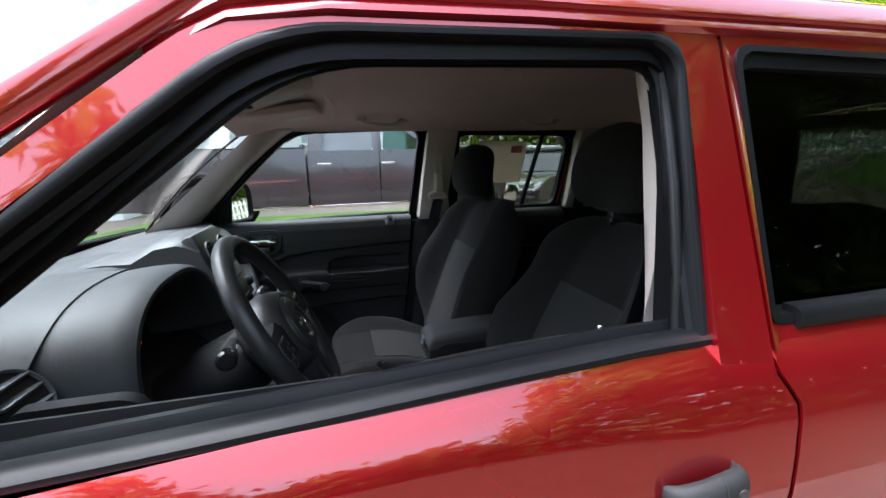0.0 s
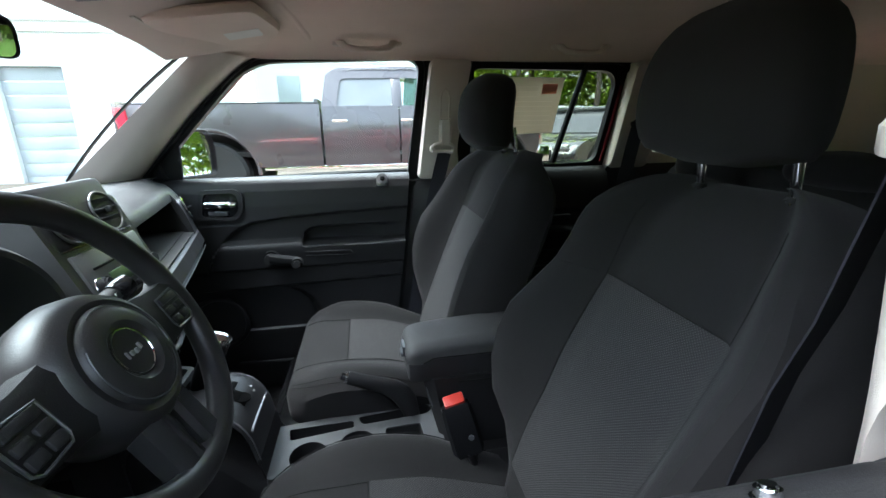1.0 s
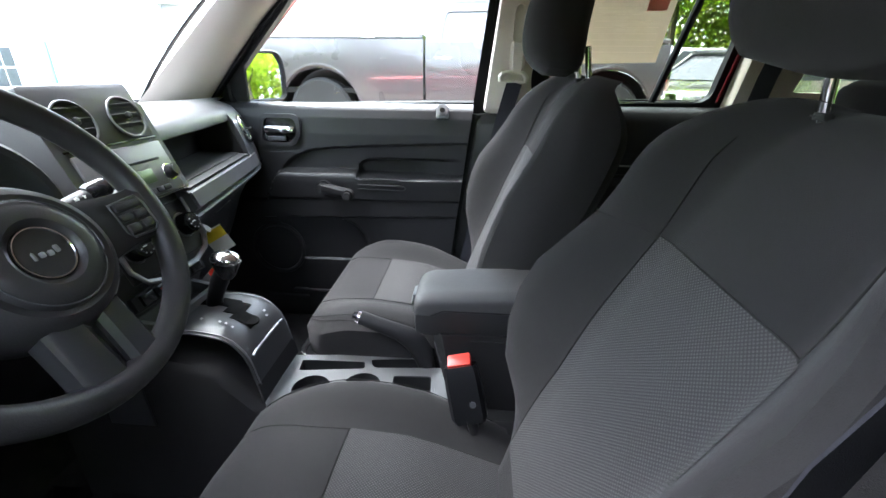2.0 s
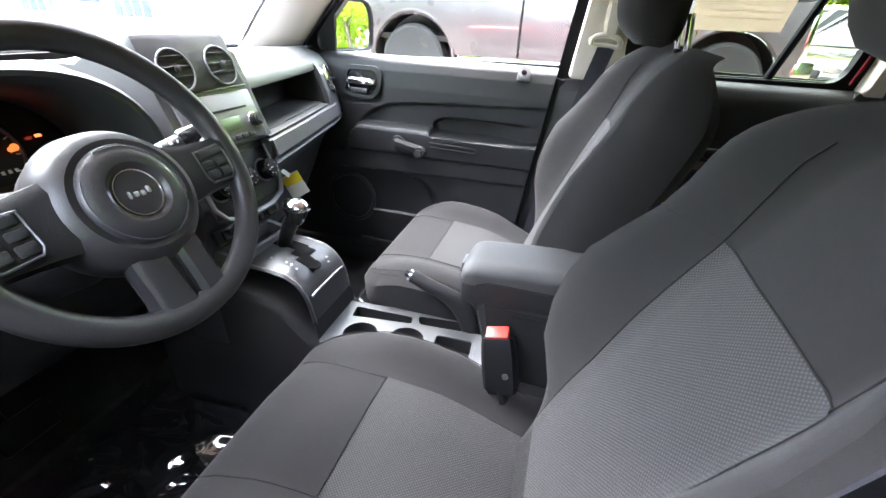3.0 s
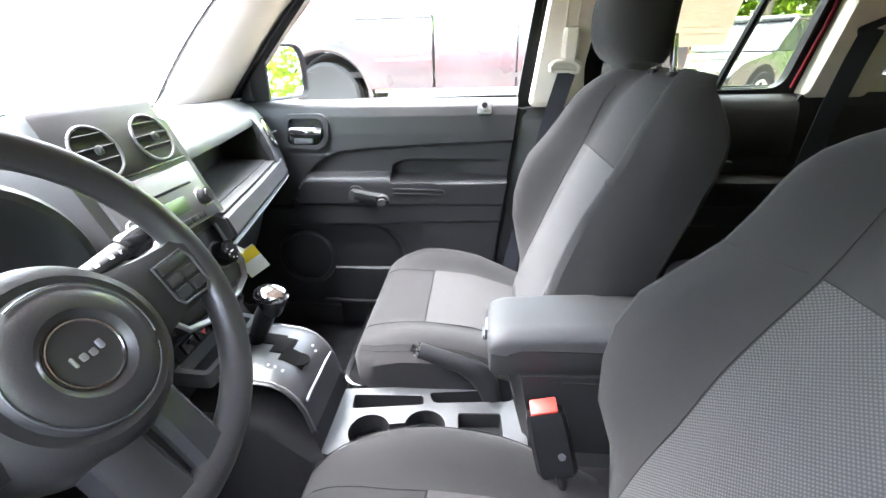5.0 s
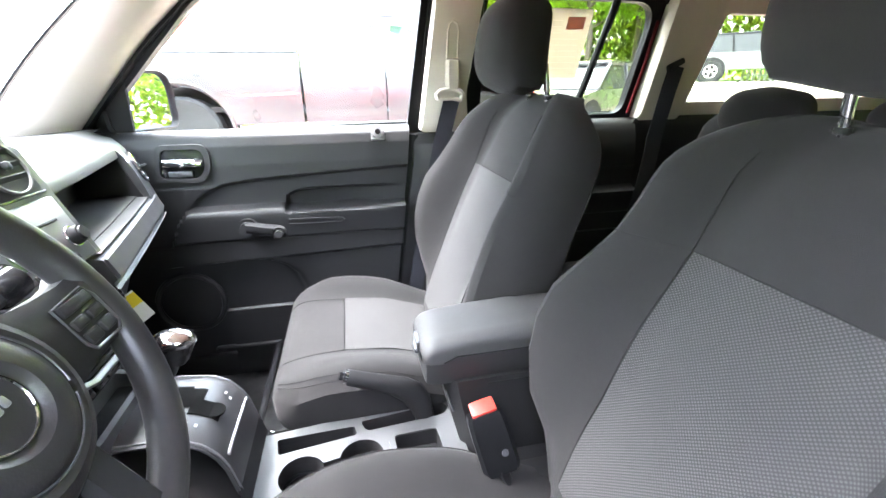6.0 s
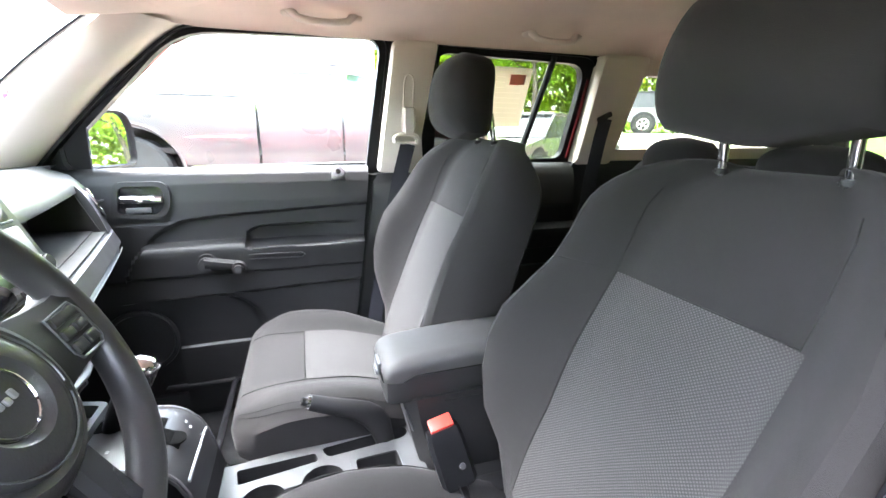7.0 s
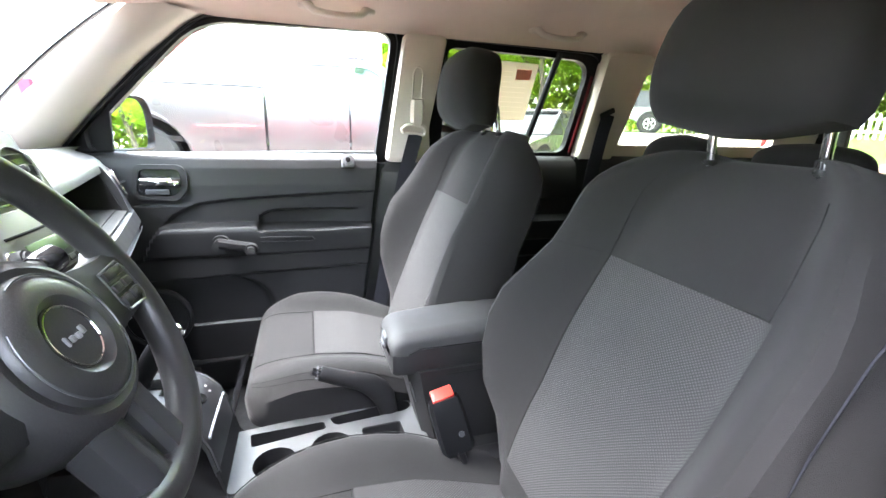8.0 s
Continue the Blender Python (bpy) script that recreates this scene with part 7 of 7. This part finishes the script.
for k in range(9):
    part("door_slat", rbox((1.35, 0.05, 0.295), (-6.925, BY + 0.02, 0.155 + 0.305 * k), 0.012), M_doorgrey, build, "grey door slat")
for wx in (-12.62, -16.5):
    fr = part("window", rbox((1.55, 0.10, 1.15), (wx, BY - 0.13, 1.25), 0.01), M_white, build, "white many-paned window")
    for i in range(4):
        for j in range(2):
            part("pane", rbox((0.31, 0.02, 0.46), (wx - 0.54 + 0.36 * i, BY - 0.185, 1.0 + 0.51 * j), 0.0), M_pane, fr)
part("dark_panel", rbox((1.1, 0.06, 1.3), (-14.45, BY - 0.14, 1.75), 0.01), mat("dark_blue_paint", (0.05, 0.09, 0.14), 0.5), build, "dark blue panel")
part("blue_door", rbox((0.55, 0.08, 1.9), (-11.17, BY - 0.14, 0.95), 0.01), mat("pale_blue_paint", (0.14, 0.34, 0.60), 0.5), build, "pale blue door")
house = thing("white_house", "white house with brown windows behind the lot", "house")
part("wall", rbox((7.5, 6.0, 4.6), (-0.2, 22.0, 2.3), 0.0), M_siding, house, smooth=False)
part("roof", slab([(-0.5, 4.5), (3.0, 6.6), (6.5, 4.5), (6.5, 4.65), (3.0, 6.8), (-0.5, 4.65)], lambda p, o: Vector((-4.4 + o, 19.0 + p[0], p[1])), 8.4), M_roof, house, smooth=False)
for wx in (-2.6, -0.6, 1.6):
    w_ = part("window", rbox((0.9, 0.08, 1.1), (wx, 18.97, 2.9), 0.01), mat("pale_window", (0.42, 0.46, 0.48), 0.15, rvar=0.03) if wx < -2 else bpy.data.materials["pale_window"], house, "pale window")
    part("frame", rbox((1.05, 0.05, 0.1), (wx, 18.95, 2.33), 0.01), M_white, w_)


# ---- parked cars ----
def wheel_at(car, m, x, y, r, side):
    w_ = part("wheel", moved(loft([[Vector((x + q * math.cos(a), y + h * side, r + q * math.sin(a))) for a in [2 * math.pi * k / 28 for k in range(28)]] for q, h in ((r * 0.62, 0.10), (r * 0.92, 0.11), (r, 0.08), (r, -0.08), (r * 0.9, -0.10))]), m), M_tyre, car, "black tyre")
    part("rim", moved(disc(r * 0.62, 0.05, (x, y + 0.09 * side, r), (0, 1, 0), 28, 0.01), m), M_alloy, w_, "alloy rim")
    for k in range(5):
        a = 2 * math.pi * k / 5
        part("spoke_gap", moved(disc(r * 0.15, 0.012, (x + r * 0.38 * math.cos(a), y + 0.118 * side, r + r * 0.38 * math.sin(a)), (0, 1, 0), 10), m), M_black, w_)


# the red car's own wheels and dark arch liners
for sg in (-1, 1):
    for x in (-1.10, 1.66):
        wheel_at(body, Matrix(), x, sg * 0.770, 0.335, sg)
        part("arch_liner", disc(0.405, 0.02, (x, sg * 0.858, 0.365), (0, 1, 0), 36, 0.004), M_black, body, "black wheel arch liner")


def parked_car(name, label, m, paint, L=4.5, W=1.78, H=1.45, belt_=0.92, cab=(-1.35, -0.75, 0.55, 1.25), base=0.28, r=0.32, top_paint=None, boxy=False):
    """A whole car along x: cab gives the rear and front feet and edges of the glasshouse."""
    car = thing(name, label, "car", "parked cars")
    h = W / 2
    prof = [(-L / 2, base + 0.12), (-L / 2 - 0.03, 0.60), (-L / 2 + 0.03, belt_ - 0.03), (cab[0], belt_), (cab[3], belt_ - 0.02), (L / 2 - 0.25, belt_ - (0.06 if boxy else 0.16)), (L / 2, belt_ - (0.16 if boxy else 0.30)), (L / 2 + 0.04, 0.50), (L / 2 - 0.02, base + 0.08), (L / 2 - 0.25, base), (-L / 2 + 0.25, base)]
    prof = rounded(prof, 0.10, 4)
    part("body", moved(loft([[Vector((p.x * k, y, p.y)) for p in prof] for y, k in ((-h, 0.97), (-h + 0.05, 0.995), (-h + 0.14, 1.0), (h - 0.14, 1.0), (h - 0.05, 0.995), (h, 0.97))]), m), paint, car, "painted body")
    glassp = [(cab[0], belt_ - 0.01), (cab[1] + 0.03, H - 0.07), (cab[2] - 0.03, H - 0.07), (cab[3], belt_ - 0.01)]
    part("windows", moved(loft([[Vector((lerp(0.05, p[0], k), y if p[1] < belt_ else y * (0.93 if boxy else 0.84), p[1])) for p in glassp] for y, k in ((-h + 0.05, 1.0), (h - 0.05, 1.0))]), m), M_carglass, car, "dark glasshouse", smooth=False)
    part("roof", moved(rbox((cab[2] - cab[1] + 0.10, 2 * (h - 0.05) * (0.95 if boxy else 0.86), 0.09), ((cab[1] + cab[2]) / 2, 0, H - 0.045), 0.03), m), top_paint or paint, car)
    for sg in (-1, 1):
        for xa, xb in ((cab[0] + 0.02, cab[1]), (lerp(cab[0], cab[3], 0.5), lerp(cab[1], cab[2], 0.5)), (cab[3] - 0.02, cab[2])):
            part("post", moved(tube([(xa, sg * (h - 0.045), belt_ - 0.02), (xb, sg * (h - 0.05) * (0.935 if boxy else 0.85), H - 0.06)], 0.035, 8), m), top_paint or paint, car)
        part("headlamp", moved(rbox((0.08, 0.34, 0.13), (L / 2 - 0.02, sg * (h - 0.28), 0.66), 0.03), m), M_alloy, car, "headlamp")
        part("tail_lamp", moved(rbox((0.06, 0.22, 0.16), (-L / 2 + 0.0, sg * (h - 0.17), 0.74), 0.02), m), bpy.data.materials["red_lens"], car, "red tail lamp")
        for x in (-L / 2 + 0.82, L / 2 - 0.85):
            wheel_at(car, m, x, sg * (h - 0.09), r, sg)
            part("arch", moved(disc(r * 1.22, 0.03, (x, sg * (h - 0.008), r + 0.02), (0, 1, 0), 30), m), M_black, car, "dark wheel arch")
    part("grille", moved(rbox((0.05, W * 0.5, 0.16), (L / 2 + 0.02, 0, 0.55), 0.03), m), M_black, car, "dark grille")
    part("bumper", moved(rbox((0.10, W * 0.94, 0.12), (L / 2 + 0.02, 0, 0.40), 0.04), m), paint, car)
    return car


M_carglass = mat("dark_car_glass", (0.035, 0.037, 0.040), 0.12, rvar=0.02, spec=0.3)


def stand(x, y, turn):
    return Matrix.Translation((x, y, land(x, y))) @ pose(0, 0, 0, 0, 0, turn)


M_silverp = mat("pale_silver_paint", (0.20, 0.205, 0.215), 0.35, metal=0.4, coat=0.5, var=0.03)
M_whitep = mat("white_car_paint", (0.80, 0.80, 0.80), 0.3, coat=0.8, var=0.02)
M_blackp = mat("black_car_paint", (0.02, 0.02, 0.022), 0.25, coat=0.8, var=0.03)
parked_car("silver_off_roader", "pale silver boxy off-roader on the bank", stand(16.4, 15.2, -42), M_silverp, 4.3, 1.85, 1.82, 1.12, (-2.05, -1.98, 0.45, 0.75), 0.50, 0.42, M_black, True)
parked_car("white_saloon", "white saloon car parked beyond the pickup", stand(7.4, 10.2, 205), M_whitep)
parked_car("white_suv", "white sport utility car parked in the row", stand(5.9, 12.6, 200), M_whitep, 4.6, 1.85, 1.68, 1.05, (-2.0, -1.75, 0.6, 1.3))
parked_car("black_saloon", "black saloon car parked beyond the pickup", stand(5.4, 8.3, 212), M_blackp, 4.6, 1.8, 1.42)

# low wall, fence and trees on the bank
lw = thing("retaining_wall", "low pale concrete retaining wall along the bank", "wall")
for k in range(7):
    p = Vector((12.9, 13.2, 0)) + Vector((0.743, -0.67, 0)) * (k - 3) * 1.6
    part("block", moved(rbox((1.58, 0.35, 0.70), (0, 0, 0), 0.03), Matrix.Translation((p.x, p.y, 0.88)) @ pose(0, 0, 0, 0, 0, -42)), mat("pale_concrete", (0.42, 0.37, 0.30), 0.85, var=0.15, scale=3, bump=0.5, bscale=40) if k == 0 else bpy.data.materials["pale_concrete"], lw, "concrete block")
fence = thing("picket_fence", "white picket fence on the grass bank", "fence")
FA, FB = Vector((16.5, 15.5, 0)), Vector((22.5, 5.5, 0))
fd = (FB - FA).normalized()
for k in range(60):
    p = FA.lerp(FB, k / 59)
    z = land(p.x, p.y)
    part("picket", moved(slab([(-0.045, 0.0), (0.045, 0.0), (0.045, 0.85), (0.0, 0.95), (-0.045, 0.85)], lambda q, o: Vector((q[0], o, q[1])), 0.02), Matrix.Translation((p.x, p.y, z)) @ pose(0, 0, 0, 0, 0, math.degrees(math.atan2(fd.y, fd.x)))), M_white, fence, smooth=False)
for h in (0.25, 0.70):
    part("rail", tube([Vector((p.x, p.y, land(p.x, p.y) + h)) for p in [FA.lerp(FB, t / 10) for t in range(11)]], 0.03, 6), M_white, fence)


def leaf_mat(name, color):
    m = mat(name, color, 0.7, var=0.45, scale=0.9, spec=0.12)
    nt = m.node_tree
    b = nt.nodes["Principled BSDF"]
    tl = nt.nodes.new("ShaderNodeBsdfTranslucent")
    tl.inputs["Color"].default_value = (min(1, color[0] * 2.3), min(1, color[1] * 2.1), color[2] * 1.3, 1)
    mx = nt.nodes.new("ShaderNodeMixShader")
    mx.inputs[0].default_value = 0.65
    out = nt.nodes["Material Output"]
    nt.links.new(b.outputs[0], mx.inputs[1])
    nt.links.new(tl.outputs[0], mx.inputs[2])
    nt.links.new(mx.outputs[0], out.inputs["Surface"])
    return m


M_leafs = [leaf_mat("spring_leaves", (0.240, 0.340, 0.050)), leaf_mat("dark_leaves", (0.075, 0.130, 0.030)), leaf_mat("yellow_leaves", (0.260, 0.340, 0.048))]
M_bark = mat("bark", (0.09, 0.07, 0.055), 0.9, var=0.3, scale=8, bump=0.8, bscale=60)


def tree(x, y, height, spread, leaf, seed, leaves=5000, big=1.25):
    rnd = random.Random(seed)
    t = thing("tree", "leafy green tree on the bank", "tree", "trees", at=(x, y, land(x, y)))
    trunk = [Vector((0.15 * math.sin(k), 0.15 * math.cos(1.3 * k + seed), height * 0.75 * k / 6)) for k in range(7)]
    bits = [tube(trunk, 0.2, 8, radii=[0.02 * height * (1 - 0.13 * k) for k in range(7)])]
    tips = []
    for k in range(9):
        a, z = 2.4 * k + rnd.random(), height * (0.28 + 0.055 * k)
        r = spread * (0.55 + 0.35 * rnd.random()) * (1 - 0.05 * k)
        end = Vector((r * math.cos(a), r * math.sin(a), z + height * 0.18))
        mid = Vector((0.5 * r * math.cos(a), 0.5 * r * math.sin(a), z + height * 0.06))
        bits.append(tube([Vector((0, 0, z)), mid, end], 0.05, 6, radii=[0.008 * height, 0.005 * height, 0.002 * height]))
        tips += [end, mid.lerp(end, 0.5), end + Vector((rnd.uniform(-1, 1), rnd.uniform(-1, 1), rnd.uniform(0, 1))) * spread * 0.3]
    tips.append(trunk[-1])
    part("trunk", join(*bits), M_bark, t, "grey brown bark")
    verts, faces = [], []
    for k in range(leaves):
        c = tips[rnd.randrange(len(tips))]
        d = Vector((rnd.gauss(0, 1), rnd.gauss(0, 1), rnd.gauss(0, 0.8)))
        p = c + d * spread * 0.20
        s_ = rnd.uniform(0.05, 0.115) * big
        q = Euler((rnd.uniform(-1.2, 1.2), rnd.uniform(-1.2, 1.2), rnd.uniform(0, 6.3))).to_matrix()
        n = len(verts)
        for u, v in ((-1.0, 0), (0, -0.55), (1.0, 0), (0, 0.55)):
            verts.append(p + q @ Vector((u * s_, v * s_, 0.12 * s_ * abs(u))))
        faces.append((n, n + 1, n + 2, n + 3))
    me = bpy.data.meshes.new("crown")
    me.from_pydata(verts, [], faces)
    me.materials.append(leaf)
    cr = new("crown", me)
    cr.parent = t
    cr["label"] = "green leaves with gaps"


TREES = [(4, 24, 9), (8.5, 22.5, 10), (12, 20.5, 9), (15.5, 19, 10), (19, 16.5, 9), (23, 13.5, 10), (26, 9.5, 9), (27, 5, 9), (28, 0, 10), (17, 24, 12), (24, 19, 12), (30, 12, 12), (11, 27, 12)]
for k, (x, y, h) in enumerate(TREES):
    tree(x, y, h, h * 0.33, M_leafs[(k % 2) * 2], 11 + k, 18000)
# bright spring wood beyond the bank
far_wood = thing("woodland", "bright green spring woodland beyond the grass bank", "woodland", kind="stuff")
frnd = random.Random(31)
LINE = [Vector((-4, 33, 0)), Vector((6, 30, 0)), Vector((16, 26, 0)), Vector((26, 18, 0)), Vector((31, 8, 0)), Vector((33, -4, 0)), Vector((33, -14, 0))]
verts, faces = [], []
for k in range(110000):
    t = frnd.random() * (len(LINE) - 1)
    i = int(t)
    c = LINE[i].lerp(LINE[i + 1], t - i)
    top = 8.5 + 2.0 * math.sin(t * 5.1) + 1.3 * math.sin(t * 13.0 + 1) + 0.8 * math.sin(t * 31.0)
    away = 3.5 * frnd.random()
    p = c + c.normalized() * away + Vector((frnd.gauss(0, 0.4), frnd.gauss(0, 0.4), land(c.x, c.y) + top * frnd.random() ** 0.75))
    s_ = frnd.uniform(0.10, 0.28)
    q = Euler((frnd.uniform(-1.3, 1.3), frnd.uniform(-1.3, 1.3), frnd.uniform(0, 6.3))).to_matrix()
    n = len(verts)
    for u, v in ((-1.0, 0), (0, -0.55), (1.0, 0), (0, 0.55)):
        verts.append(p + q @ Vector((u * s_, v * s_, 0.12 * s_ * abs(u))))
    faces.append((n, n + 1, n + 2, n + 3))
me = bpy.data.meshes.new("foliage")
me.from_pydata(verts, [], faces)
me.materials.append(leaf_mat("bright_leaves", (0.190, 0.255, 0.038)))
fo = new("foliage", me)
fo.parent = far_wood
# dense unseen wood on the driver's side of the lot, also screening sky light
wood = thing("woodland_edge", "dense dark green woodland edge beside the lot, with added light-blocking boughs", "woodland", kind="stuff")
wrnd = random.Random(77)
verts, faces = [], []
for k in range(38000):
    x = -16 + 60 * wrnd.random()
    top = 9 + 2.5 * math.sin(x * 0.9) + 1.5 * math.sin(x * 2.3 + 1) + 1.0 * math.sin(x * 5.1)
    top *= 0.32 + max(0.68 * smooth01(4.0, 7.5, x), 0.46 * smooth01(-1.8, -3.6, x))
    z = top * wrnd.random() ** 0.8
    p = Vector((x + wrnd.gauss(0, 0.35), -9.6 + 0.12 * x - 3.0 * wrnd.random() + wrnd.gauss(0, 0.5), z))
    s_ = wrnd.uniform(0.16, 0.42)
    q = Euler((wrnd.uniform(-1.4, 1.4), wrnd.uniform(-1.4, 1.4), wrnd.uniform(0, 6.3))).to_matrix()
    n = len(verts)
    for u, v in ((-1.0, 0), (0, -0.55), (1.0, 0), (0, 0.55)):
        verts.append(p + q @ Vector((u * s_, v * s_, 0.12 * s_ * abs(u))))
    faces.append((n, n + 1, n + 2, n + 3))
for k in range(16000):
    # unseen boughs added over the lot on this side to block sky light
    y = -2.6 - 8.0 * wrnd.random()
    x = 2.4 + 0.74 * abs(y + 0.8) + 10.0 * wrnd.random()
    z = 4.6 + 0.25 * abs(y + 2.6) * (1 - 0.8 * smooth01(-7, -11, y)) + 1.2 * math.sin(1.1 * x) * math.sin(0.9 * y) + 2.2 * wrnd.random()
    p = Vector((x + wrnd.gauss(0, 0.3), y + wrnd.gauss(0, 0.3), z))
    s_ = wrnd.uniform(0.10, 0.26)
    q = Euler((wrnd.uniform(-1.0, 1.0), wrnd.uniform(-1.0, 1.0), wrnd.uniform(0, 6.3))).to_matrix()
    n = len(verts)
    for u, v in ((-1.0, 0), (0, -0.55), (1.0, 0), (0, 0.55)):
        verts.append(p + q @ Vector((u * s_, v * s_, 0.12 * s_ * abs(u))))
    faces.append((n, n + 1, n + 2, n + 3))
me = bpy.data.meshes.new("foliage")
me.from_pydata(verts, [], faces)
me.materials.append(M_leafs[1])
fo = new("foliage", me)
fo.parent = wood
